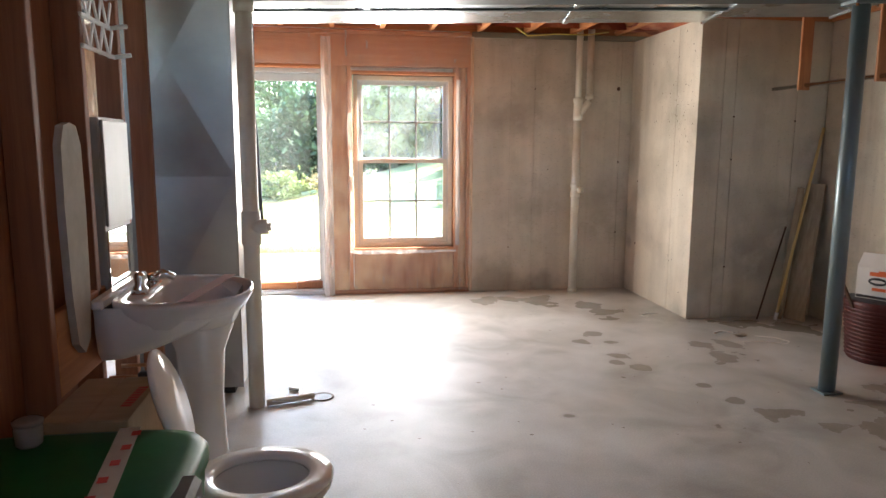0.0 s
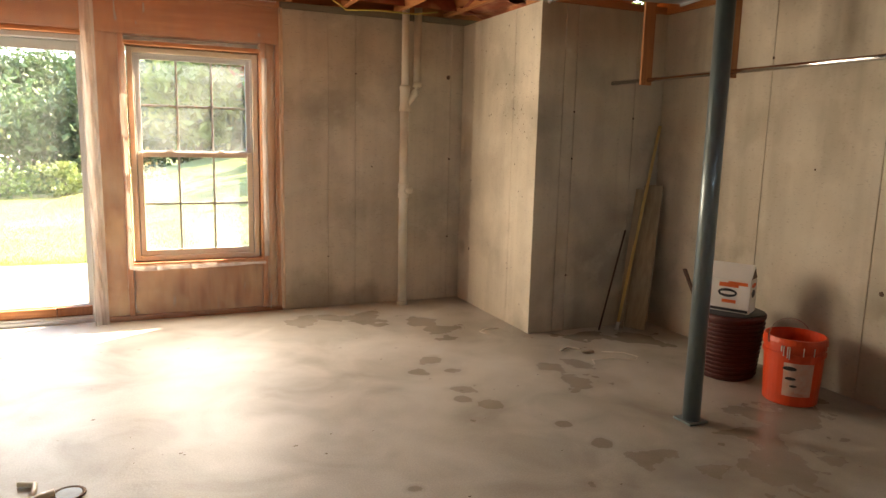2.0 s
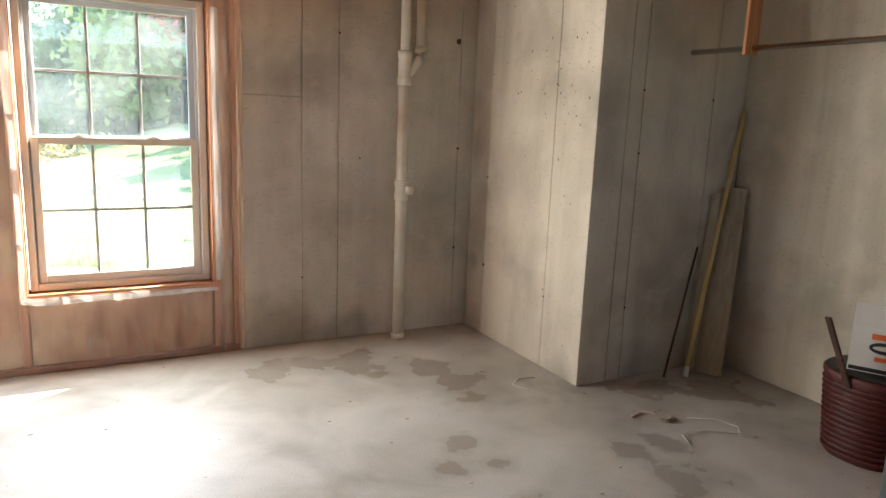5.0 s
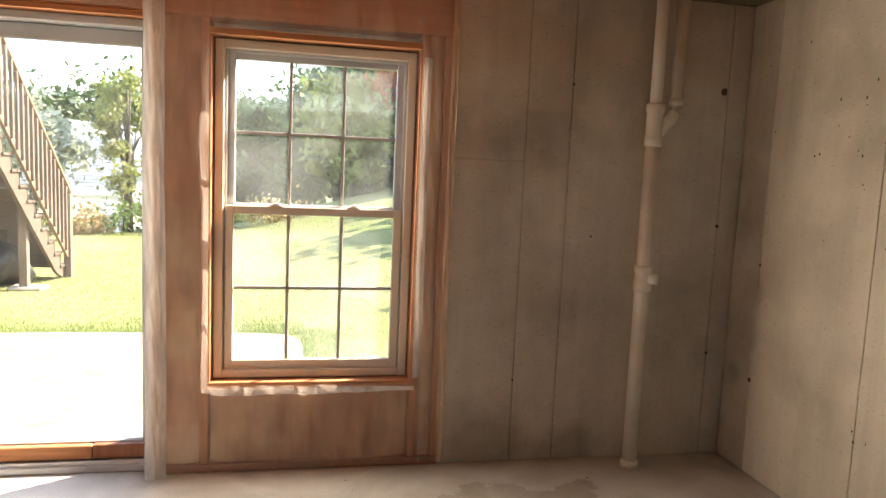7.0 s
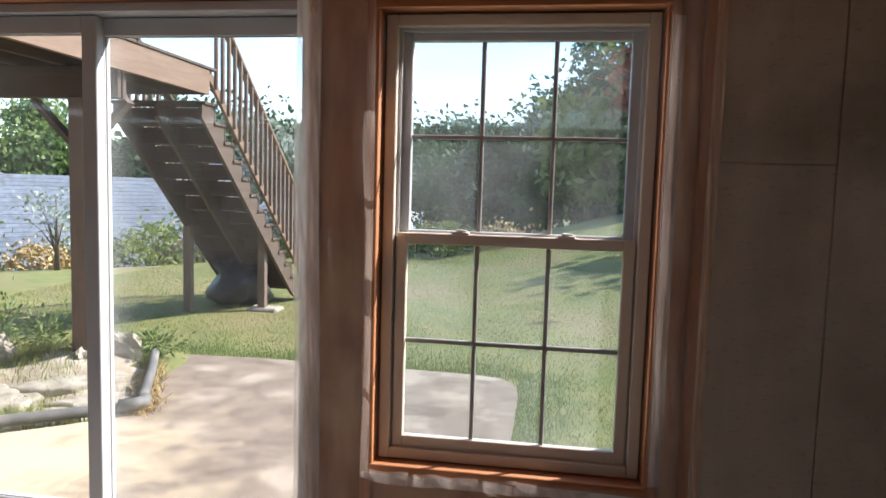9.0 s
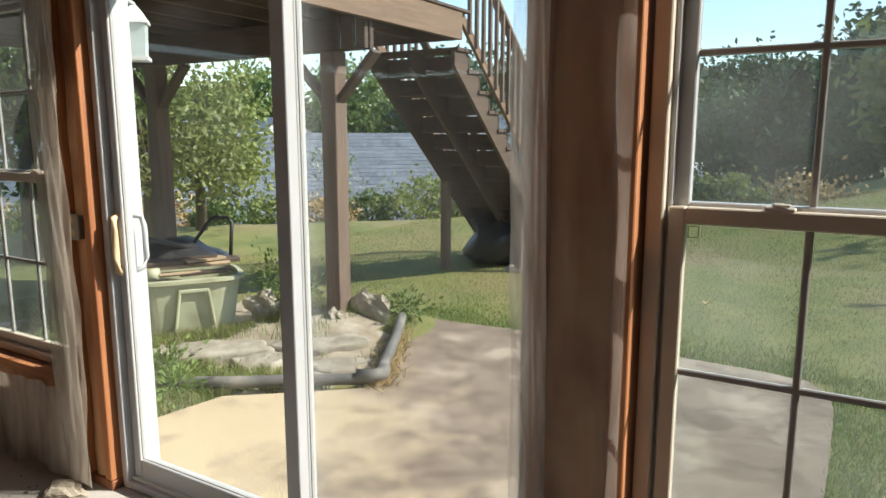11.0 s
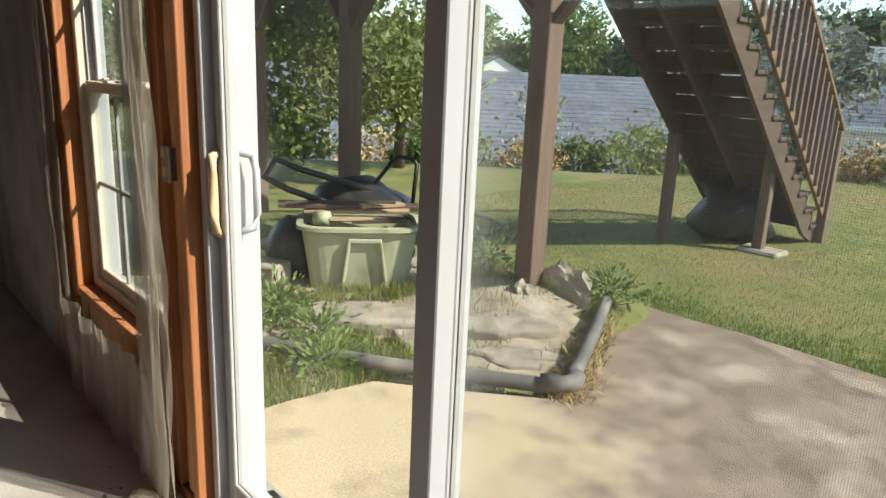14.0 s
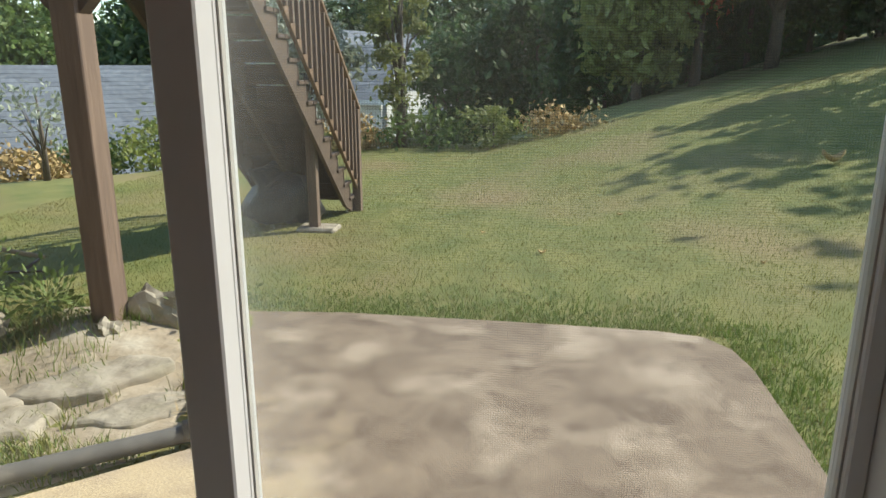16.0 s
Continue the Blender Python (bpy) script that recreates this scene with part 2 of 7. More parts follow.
PIPEB = mk("grey_drain_pipe", (0.15, 0.14, 0.13), (0.10, 0.093, 0.085), ns=7, rough=0.75, bump=0.1, c3=(0.28, 0.25, 0.21), s3=4)
TUBM = mk("sage_plastic", (0.46, 0.46, 0.31), (0.38, 0.38, 0.25), scale=(1, 1, 0.4), ns=5, rough=0.55, bump=0.06, c3=(0.22, 0.22, 0.13), s3=4, lo=0.52, hi=0.75)
STRAW = mk("dry_straw", (0.55, 0.40, 0.19), (0.42, 0.29, 0.13), ns=20, rough=0.9, bump=0, rand=0.25)
BLADE = mk("grass_blades", (0.175, 0.20, 0.045), (0.29, 0.275, 0.09), ns=2.5, rough=0.7, bump=0, rand=0.4, c3=(0.24, 0.19, 0.075), s3=0.7, lo=0.48, hi=0.66, trans=0.3)
WEED = mk("weed_leaves", (0.13, 0.20, 0.045), (0.19, 0.245, 0.07), ns=5, rough=0.6, bump=0, rand=0.35, trans=0.35)
LEAF_D = mk("dark_leaves", (0.055, 0.10, 0.032), (0.09, 0.14, 0.05), ns=0.6, rough=0.6, bump=0, rand=0.5, trans=0.3)
LEAF_M = mk("green_leaves", (0.10, 0.165, 0.04), (0.165, 0.215, 0.06), ns=0.8, rough=0.6, bump=0, rand=0.45, trans=0.35)
LEAF_L = mk("light_leaves", (0.19, 0.235, 0.06), (0.27, 0.28, 0.10), ns=0.8, rough=0.55, bump=0, rand=0.4, trans=0.4)
LEAF_R = mk("red_leaves", (0.36, 0.07, 0.035), (0.30, 0.12, 0.04), ns=0.8, rough=0.6, bump=0, rand=0.4, trans=0.3)
LEAF_S = mk("silver_leaves", (0.24, 0.27, 0.19), (0.33, 0.35, 0.27), ns=0.8, rough=0.5, bump=0, rand=0.35, trans=0.3)
BARK = mk("bark", (0.14, 0.11, 0.085), (0.085, 0.065, 0.05), scale=(1, 1, 0.25), ns=14, rough=0.9, bump=0.5)
SHING = mk("grey_shingles", (0.105, 0.12, 0.142), (0.18, 0.196, 0.218), scale=(3.2, 3.2, 1), ns=2.4, rough=0.9, bump=0.2, rand=0.3, detail=2)
SIDING = mk("white_siding", (0.74, 0.74, 0.72), (0.68, 0.68, 0.66), scale=(1, 1, 6), ns=1.5, rough=0.6, bump=0.05)
DARKG = mk("dark_glass", (0.02, 0.025, 0.03), (0.03, 0.035, 0.04), ns=2, rough=0.08, bump=0)
METALW = mk("white_metal", (0.72, 0.72, 0.70), (0.66, 0.66, 0.64), ns=6, rough=0.35, bump=0.02)
MIRROR = mk("mirror", (0.85, 0.87, 0.87), (0.83, 0.85, 0.85), ns=1, rough=0.02, metal=1.0, bump=0)
RUST = mk("brown_steel", (0.12, 0.065, 0.04), (0.07, 0.04, 0.028), ns=18, rough=0.6, metal=0.5, bump=0.2)
YELLOW = mk("yellow_wood_pole", (0.66, 0.48, 0.19), (0.56, 0.40, 0.15), scale=(8, 8, 0.6), ns=5, rough=0.5, bump=0.05)
LENSG = mk("lantern_glass", (0.62, 0.68, 0.66), (0.56, 0.62, 0.60), ns=4, rough=0.2, bump=0)


def glass_material(name, haze, dust, clear=(0.95, 0.97, 0.96), edge=None):
    """Clear pane: straight-through light, mirror gloss by Fresnel and a thin film of dust."""
    m = bpy.data.materials.new(name)
    m.use_nodes = True
    nt = m.node_tree
    N, L = nt.nodes, nt.links
    N.remove(N["Principled BSDF"])
    tr = N.new("ShaderNodeBsdfTransparent")
    tr.inputs[0].default_value = (*clear, 1)
    gl = N.new("ShaderNodeBsdfGlossy")
    gl.inputs["Roughness"].default_value = 0.02
    lw = N.new("ShaderNodeLayerWeight")
    lw.inputs[0].default_value = 0.5
    pw = N.new("ShaderNodeMath")
    pw.operation = "POWER"
    pw.inputs[1].default_value = 5.0
    L.new(lw.outputs["Facing"], pw.inputs[0])
    fr = N.new("ShaderNodeMath")
    fr.operation = "MULTIPLY_ADD"
    fr.inputs[1].default_value = 0.45
    fr.inputs[2].default_value = 0.02
    L.new(pw.outputs[0], fr.inputs[0])
    m1 = N.new("ShaderNodeMixShader")
    L.new(fr.outputs[0], m1.inputs[0])
    L.new(tr.outputs[0], m1.inputs[1])
    L.new(gl.outputs[0], m1.inputs[2])
    df = N.new("ShaderNodeBsdfTranslucent")
    df.inputs[0].default_value = (0.85, 0.85, 0.80, 1)
    tc = N.new("ShaderNodeTexCoord")
    no = N.new("ShaderNodeTexNoise")
    no.inputs["Scale"].default_value = 3.0
    no.inputs["Detail"].default_value = 7
    L.new(tc.outputs["Object"], no.inputs["Vector"])
    mr = N.new("ShaderNodeMapRange")
    mr.inputs[1].default_value, mr.inputs[2].default_value = 0.35, 0.75
    mr.inputs[3].default_value, mr.inputs[4].default_value = haze, dust
    L.new(no.outputs[0], mr.inputs[0])
    veil = mr.outputs[0]
    if edge:
        # dust gathered along one upright edge
        sp = N.new("ShaderNodeSeparateXYZ")
        L.new(tc.outputs["Object"], sp.inputs[0])
        er = N.new("ShaderNodeMapRange")
        er.interpolation_type = "SMOOTHSTEP"
        er.inputs[1].default_value, er.inputs[2].default_value = edge[1], edge[0]
        er.inputs[4].default_value = edge[2]
        L.new(sp.outputs["X"], er.inputs[0])
        sq = N.new("ShaderNodeMath")
        sq.operation = "MULTIPLY"
        L.new(er.outputs[0], sq.inputs[0])
        L.new(no.outputs[0], sq.inputs[1])
        both = N.new("ShaderNodeMath")
        both.operation = "ADD"
        L.new(sq.outputs[0], both.inputs[0])
        L.new(veil, both.inputs[1])
        veil = both.outputs[0]
    m2 = N.new("ShaderNodeMixShader")
    L.new(veil, m2.inputs[0])
    L.new(m1.outputs[0], m2.inputs[1])
    L.new(df.outputs[0], m2.inputs[2])
    L.new(m2.outputs[0], N["Material Output"].inputs[0])
    return m


GLASS = glass_material("window_glass", 0.012, 0.06, (0.78, 0.82, 0.82))
GLASS_D = glass_material("dusty_door_glass", 0.002, 0.014)
GLASS_E = glass_material("edge_dusted_door_glass", 0.002, 0.016, (0.95, 0.97, 0.96), (-0.80, -0.66, 0.075))


def sheet_material(name, solid, colour, rough):
    """Thin clear plastic film."""
    m = bpy.data.materials.new(name)
    m.use_nodes = True
    nt = m.node_tree
    N, L = nt.nodes, nt.links
    p = N["Principled BSDF"]
    p.inputs["Base Color"].default_value = (*colour, 1)
    p.inputs["Roughness"].default_value = rough
    tc = N.new("ShaderNodeTexCoord")
    mp = N.new("ShaderNodeMapping")
    mp.inputs["Scale"].default_value = (5, 5, 1.0)
    no = N.new("ShaderNodeTexNoise")
    no.inputs["Scale"].default_value = 4
    no.inputs["Detail"].default_value = 5
    no.inputs["Distortion"].default_value = 0.8
    L.new(tc.outputs["Object"], mp.inputs[0])
    L.new(mp.outputs[0], no.inputs["Vector"])
    b = N.new("ShaderNodeBump")
    b.inputs["Strength"].default_value = 0.5
    b.inputs["Distance"].default_value = 0.02
    L.new(no.outputs[0], b.inputs["Height"])
    L.new(b.outputs[0], p.inputs["Normal"])
    tl = N.new("ShaderNodeBsdfTranslucent")
    tl.inputs[0].default_value = (*colour, 1)
    ms0 = N.new("ShaderNodeMixShader")
    ms0.inputs[0].default_value = 0.35
    L.new(p.outputs[0], ms0.inputs[1])
    L.new(tl.outputs[0], ms0.inputs[2])
    tr = N.new("ShaderNodeBsdfTransparent")
    mr = N.new("ShaderNodeMapRange")
    mr.inputs[1].default_value, mr.inputs[2].default_value = 0.35, 0.7
    mr.inputs[3].default_value, mr.inputs[4].default_value = solid * 0.8, solid * 1.25
    L.new(no.outputs[0], mr.inputs[0])
    ms = N.new("ShaderNodeMixShader")
    L.new(mr.outputs[0], ms.inputs[0])
    L.new(tr.outputs[0], ms.inputs[1])
    L.new(ms0.outputs[0], ms.inputs[2])
    L.new(ms.outputs[0], N["Material Output"].inputs[0])
    return m


POLY = sheet_material("clear_vapour_film", 0.27, (0.78, 0.70, 0.62), 0.2)
POLY_L = sheet_material("dusty_vapour_film", 0.62, (0.62, 0.55, 0.46), 0.3)
POLY_E = sheet_material("torn_film_edge", 0.75, (0.78, 0.58, 0.40), 0.3)
POLY_T = sheet_material("folded_vapour_film", 0.38, (0.80, 0.77, 0.72), 0.28)


def screen_material():
    """Insect mesh: fine dark threads with open gaps."""
    m = bpy.data.materials.new("insect_mesh")
    m.use_nodes = True
    nt = m.node_tree
    N, L = nt.nodes, nt.links
    p = N["Principled BSDF"]
    p.inputs["Base Color"].default_value = (0.16, 0.16, 0.155, 1)
    p.inputs["Roughness"].default_value = 0.6
    tc = N.new("ShaderNodeTexCoord")
    sp = N.new("ShaderNodeSeparateXYZ")
    L.new(tc.outputs["Object"], sp.inputs[0])
    ends = []
    for k in ("X", "Z"):
        mu = N.new("ShaderNodeMath")
        mu.operation = "MULTIPLY"
        mu.inputs[1].default_value = 1 / 0.0034
        L.new(sp.outputs[k], mu.inputs[0])
        fr = N.new("ShaderNodeMath")
        fr.operation = "FRACT"
        L.new(mu.outputs[0], fr.inputs[0])
        lt = N.new("ShaderNodeMath")
        lt.operation = "LESS_THAN"
        lt.inputs[1].default_value = 0.28
        L.new(fr.outputs[0], lt.inputs[0])
        ends.append(lt)
    mxm = N.new("ShaderNodeMath")
    mxm.operation = "MAXIMUM"
    L.new(ends[0].outputs[0], mxm.inputs[0])
    L.new(ends[1].outputs[0], mxm.inputs[1])
    tr = N.new("ShaderNodeBsdfTransparent")
    ms = N.new("ShaderNodeMixShader")
    thin = N.new("ShaderNodeMath")
    thin.operation = "MULTIPLY"
    thin.inputs[1].default_value = 0.28
    L.new(mxm.outputs[0], thin.inputs[0])
    L.new(thin.outputs[0], ms.inputs[0])
    L.new(tr.outputs[0], ms.inputs[1])
    L.new(p.outputs[0], ms.inputs[2])
    L.new(ms.outputs[0], N["Material Output"].inputs[0])
    return m


SCREEN = screen_material()


def blob_surface(name, base1, base2, blotch, tone, spots, ns, rough, rough_spot, bscale, soft=(-0.1, 0.25), amount=0.75, dist=1.6, grain=0.1, s3=1.1, lo=0.47, hi=0.68):
    """Poured slab: cloudy tones plus stains of given place and radius (x, y, r) with ragged edges."""
    m = mk(name, base1, base2, ns=ns, rough=rough, bump=0.10, c3=blotch, s3=s3, lo=lo, hi=hi, detail=9, dist=dist, bscale=bscale)
    nt = m.node_tree
    N, L = nt.nodes, nt.links
    p = N["Principled BSDF"]
    tc = N.new("ShaderNodeTexCoord")
    p.inputs["Specular IOR Level"].default_value = 0.32
    wob = N.new("ShaderNodeTexNoise")
    wob.inputs["Scale"].default_value = 5.0
    wob.inputs["Detail"].default_value = 9
    L.new(tc.outputs["Object"], wob.inputs["Vector"])
    total = None
    for sx, sy, sr in spots:
        d = N.new("ShaderNodeVectorMath")
        d.operation = "DISTANCE"
        d.inputs[1].default_value = (sx, sy, 0)
        L.new(tc.outputs["Object"], d.inputs[0])
        k = N.new("ShaderNodeMath")
        k.operation = "MULTIPLY_ADD"
        k.inputs[1].default_value = -1.0 / sr
        k.inputs[2].default_value = 1.0
        L.new(d.outputs["Value"], k.inputs[0])
        if total is None:
            total = k
        else:
            mxx = N.new("ShaderNodeMath")
            mxx.operation = "MAXIMUM"
            L.new(total.outputs[0], mxx.inputs[0])
            L.new(k.outputs[0], mxx.inputs[1])
            total = mxx
    sc = N.new("ShaderNodeMath")
    sc.operation = "MULTIPLY_ADD"
    sc.inputs[1].default_value = 2.6
    sc.inputs[2].default_value = -1.35
    L.new(wob.outputs[0], sc.inputs[0])
    ad = N.new("ShaderNodeMath")
    ad.operation = "ADD"
    L.new(total.outputs[0], ad.inputs[0])
    L.new(sc.outputs[0], ad.inputs[1])
    mr = N.new("ShaderNodeMapRange")
    mr.inputs[1].default_value, mr.inputs[2].default_value = soft
    L.new(ad.outputs[0], mr.inputs[0])
    src = p.inputs["Base Color"].links[0].from_socket
    x = N.new("ShaderNodeMix")
    x.data_type = "RGBA"
    x.inputs[7].default_value = (*tone, 1)
    half = N.new("ShaderNodeMath")
    half.operation = "MULTIPLY"
    half.inputs[1].default_value = amount
    L.new(mr.outputs[0], half.inputs[0])
    L.new(half.outputs[0], x.inputs[0])
    L.new(src, x.inputs[6])
    L.new(x.outputs[2], p.inputs["Base Color"])
    gn = N.new("ShaderNodeTexNoise")
    gn.inputs["Scale"].default_value = 130.0
    gn.inputs["Detail"].default_value = 4
    L.new(tc.outputs["Object"], gn.inputs["Vector"])
    gm = N.new("ShaderNodeMapRange")
    gm.inputs[1].default_value, gm.inputs[2].default_value = 0.3, 0.7
    gm.inputs[3].default_value, gm.inputs[4].default_value = 1.0 - grain, 1.0 + grain
    L.new(gn.outputs[0], gm.inputs[0])
    gx = N.new("ShaderNodeVectorMath")
    gx.operation = "SCALE"
    L.new(x.outputs[2], gx.inputs[0])
    L.new(gm.outputs[0], gx.inputs["Scale"])
    L.new(gx.outputs[0], p.inputs["Base Color"])
    rr = N.new("ShaderNodeMapRange")
    rr.inputs[3].default_value, rr.inputs[4].default_value = rough, rough_spot
    L.new(mr.outputs[0], rr.inputs[0])
    L.new(rr.outputs[0], p.inputs["Roughness"])
    return m


SPOTS = [(3.34, 3.12, 0.36), (3.0, 2.86, 0.36), (2.72, 2.74, 0.30), (2.42, 3.03, 0.18), (3.6, 3.25, 0.3), (2.0, 4.6, 0.13), (2.05, 4.41, 0.10), (1.87, 4.43, 0.12), (2.01, 4.07, 0.12),
         (1.9, 3.95, 0.08), (2.01, 3.8, 0.11), (2.87, 4.29, 0.22), (2.69, 3.98, 0.22), (2.67, 4.25, 0.15), (1.41, 5.79, 0.28), (1.7, 5.8, 0.26), (1.95, 5.72, 0.28), (2.25, 5.5, 0.22),
         (2.31, 5.26, 0.2), (2.46, 5.28, 0.2), (2.29, 5.03, 0.14), (2.29, 3.23, 0.07), (2.25, 3.48, 0.06), (1.84, 3.67, 0.05), (1.33, 3.14, 0.05), (2.02, 2.93, 0.07), (3.3, 4.75, 0.3), (3.6, 4.6, 0.3)]
FLOORM = blob_surface("poured_floor", (0.47, 0.445, 0.40), (0.29, 0.265, 0.225), (0.53, 0.51, 0.47), (0.20, 0.165, 0.125), SPOTS, 2.0, 0.5, 0.2, 60, (-0.1, 0.6), 0.55, 1.3)
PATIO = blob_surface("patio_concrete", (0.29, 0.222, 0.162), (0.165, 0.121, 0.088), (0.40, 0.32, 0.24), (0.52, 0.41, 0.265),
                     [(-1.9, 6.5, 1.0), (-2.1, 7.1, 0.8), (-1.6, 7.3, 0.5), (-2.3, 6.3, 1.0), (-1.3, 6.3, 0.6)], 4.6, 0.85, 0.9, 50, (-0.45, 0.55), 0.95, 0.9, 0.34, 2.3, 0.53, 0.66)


# ---- mesh helpers ----
def mesh_of(name, bm, mat_, smooth=False):
    me = bpy.data.meshes.new(name)
    bm.normal_update()
    bm.to_mesh(me)
    bm.free()
    me.materials.append(mat_)
    if smooth:
        for f in me.polygons:
            f.use_smooth = True
    return me


def part(name, bm, mat_, parent=None, label="", smooth=False):
    ob = new(name, mesh_of(name, bm, mat_, smooth))
    if parent is not None:
        ob.parent = parent
    if label:
        ob["label"] = label
    return ob


def thing(name, label, category, group="", kind=""):
    ob = new(name)
    ob.empty_display_size = 0.1
    return tagged(ob, label, category, group, kind)


def single(name, bm, mat_, label, category, group="", kind="", smooth=False):
    return tagged(part(name, bm, mat_, None, "", smooth), label, category, group, kind)


def box(a, b, bev=0.0, bm=None, rot=None):
    """A block from corner a to corner b, its edges broken by bev; rot turns it about its middle."""
    bm = bm or bmesh.new()
    r = bmesh.ops.create_cube(bm, size=1)
    vs = r["verts"]
    c = Vector([(a[i] + b[i]) / 2 for i in range(3)])
    s = [abs(b[i] - a[i]) for i in range(3)]
    for v in vs:
        v.co = Vector([v.co[i] * s[i] for i in range(3)])
    if bev:
        es = list({e for v in vs for e in v.link_edges})
        rb = bmesh.ops.bevel(bm, geom=es, offset=min(bev, min(s) * 0.45), segments=1, affect="EDGES")
        vs = list({v for f in rb["faces"] for v in f.verts} | {v for v in vs if v.is_valid})
        vs = list({w for v in vs for e in v.link_edges for w in e.verts})
    m = Matrix.Translation(c) @ (rot.to_4x4() if rot else Matrix.Identity(4))
    for v in vs:
        v.co = m @ v.co
    return bm


def tube(pts, r, seg=10, bm=None, r2=None, cap=True):
    """A round bar through the points; r may taper to r2."""
    bm = bm or bmesh.new()
    pts = [Vector(q) for q in pts]
    rings = []
    up = Vector((0, 0, 1))
    for i, q in enumerate(pts):
        d = (pts[min(i + 1, len(pts) - 1)] - pts[max(i - 1, 0)]).normalized()
        ref = up if abs(d.z) < 0.95 else Vector((1, 0, 0))
        s = d.cross(ref).normalized()
        t = s.cross(d)
        rad = r if r2 is None else r + (r2 - r) * i / (len(pts) - 1)
        rings.append([bm.verts.new(q + s * (rad * math.cos(2 * math.pi * k / seg)) + t * (rad * math.sin(2 * math.pi * k / seg))) for k in range(seg)])
    for a, b in zip(rings, rings[1:]):
        for k in range(seg):
            bm.faces.new((a[k], a[(k + 1) % seg], b[(k + 1) % seg], b[k]))
    if cap:
        bm.faces.new(list(reversed(rings[0])))
        bm.faces.new(rings[-1])
    return bm


def lathe(profile, centre, seg=24, sx=1.0, sy=1.0, bm=None, power=1.0):
    """Turned shape from (radius, height) steps; power under 1 squares the outline."""
    bm = bm or bmesh.new()
    rings = []
    for r, z in profile:
        ring = []
        for k in range(seg):
            a = 2 * math.pi * k / seg
            c, s = math.cos(a), math.sin(a)
            c = math.copysign(abs(c) ** power, c)
            s = math.copysign(abs(s) ** power, s)
            ring.append(bm.verts.new((centre[0] + r * sx * c, centre[1] + r * sy * s, centre[2] + z)))
        rings.append(ring)
    for a, b in zip(rings, rings[1:]):
        for k in range(seg):
            bm.faces.new((a[k], a[(k + 1) % seg], b[(k + 1) % seg], b[k]))
    bm.faces.new(list(reversed(rings[0])))
    bm.faces.new(rings[-1])
    return bm


def prism(outline, z0, z1, bm=None):
    """An upright slab over a flat outline."""
    bm = bm or bmesh.new()
    lo_ = [bm.verts.new((x, y, z0)) for x, y in outline]
    hi_ = [bm.verts.new((x, y, z1)) for x, y in outline]
    n = len(outline)
    for k in range(n):
        bm.faces.new((lo_[k], lo_[(k + 1) % n], hi_[(k + 1) % n], hi_[k]))
    bm.faces.new(list(reversed(lo_)))
    bm.faces.new(hi_)
    bmesh.ops.recalc_face_normals(bm, faces=bm.faces[:])
    return bm


def bar(a, b, w, h, bm=None, roll=0.0, bev=0.0):
    """A straight batten of section w x h from a to b."""
    a, b = Vector(a), Vector(b)
    d = b - a
    q = d.to_track_quat("Y", "Z").to_matrix() @ Matrix.Rotation(roll, 3, "Y")
    mid = (a + b) / 2
    return box(mid - Vector((w / 2, d.length / 2, h / 2)), mid + Vector((w / 2, d.length / 2, h / 2)), bev, bm, q)


def from_lists(name, verts, faces, mat_, smooth=False):
    me = bpy.data.meshes.new(name)
    me.from_pydata(verts, [], faces)
    me.materials.append(mat_)
    me.update()
    return new(name, me)


def cloth(name, x0, x1, z0, z1, y, amp, mat_, seed, nx=60, nz=60, fold=9.0, lean=0.0, ragged=0.0):
    """A hanging sheet in the plane y, with upright folds and creases."""
    vs, fs = [], []
    for j in range(nz + 1):
        for i in range(nx + 1):
            u, v = i / nx, j / nz
            x = x0 + (x1 - x0) * u
            zb = z0 + ragged * (noise.noise(Vector((x * 3.1, seed, 0))))
            z = zb + (z1 - zb) * v
            d = noise.noise(Vector((x * fold, z * 1.2, seed))) + 0.5 * noise.noise(Vector((x * fold * 2.3 + z * 3, z * 3.0, seed + 7)))
            vs.append((x, y + amp * d + lean * (1 - v), z))
    for j in range(nz):
        for i in range(nx):
            a = j * (nx + 1) + i
            fs.append((a, a + 1, a + nx + 2, a + nx + 1))
    ob = from_lists(name, vs, fs, mat_)
    for f in ob.data.polygons:
        f.use_smooth = True
    return ob


# ---- large structure ----
W = 6.2
TOP = 2.33
EAST = 3.98
ALC = 4.95
JOG = 2.9


def structure(name, bm, mat_, label, category):
    return tagged(part(name, bm, mat_), label, category, kind="structure")


structure("floor", box((-6.2, -1.85, -0.25), (EAST + 0.25, W + 0.25, 0)), FLOORM, "smooth grey poured concrete floor with damp dark stains", "floor")

cb = bmesh.new()
box((-6.2, -1.85, 2.62), (EAST + 0.25, W + 0.27, 2.66), 0, cb)
for k in range(-15, 11):
    jx = 0.105 + 0.435 * k
    if -6.1 < jx < EAST:
        box((jx, -1.8, 2.38), (jx + 0.04, W + 0.02, 2.618), 0.002, cb)
structure("ceiling", cb, LUM_Y, "open ceiling of bare lumber joists under a board subfloor", "ceiling")

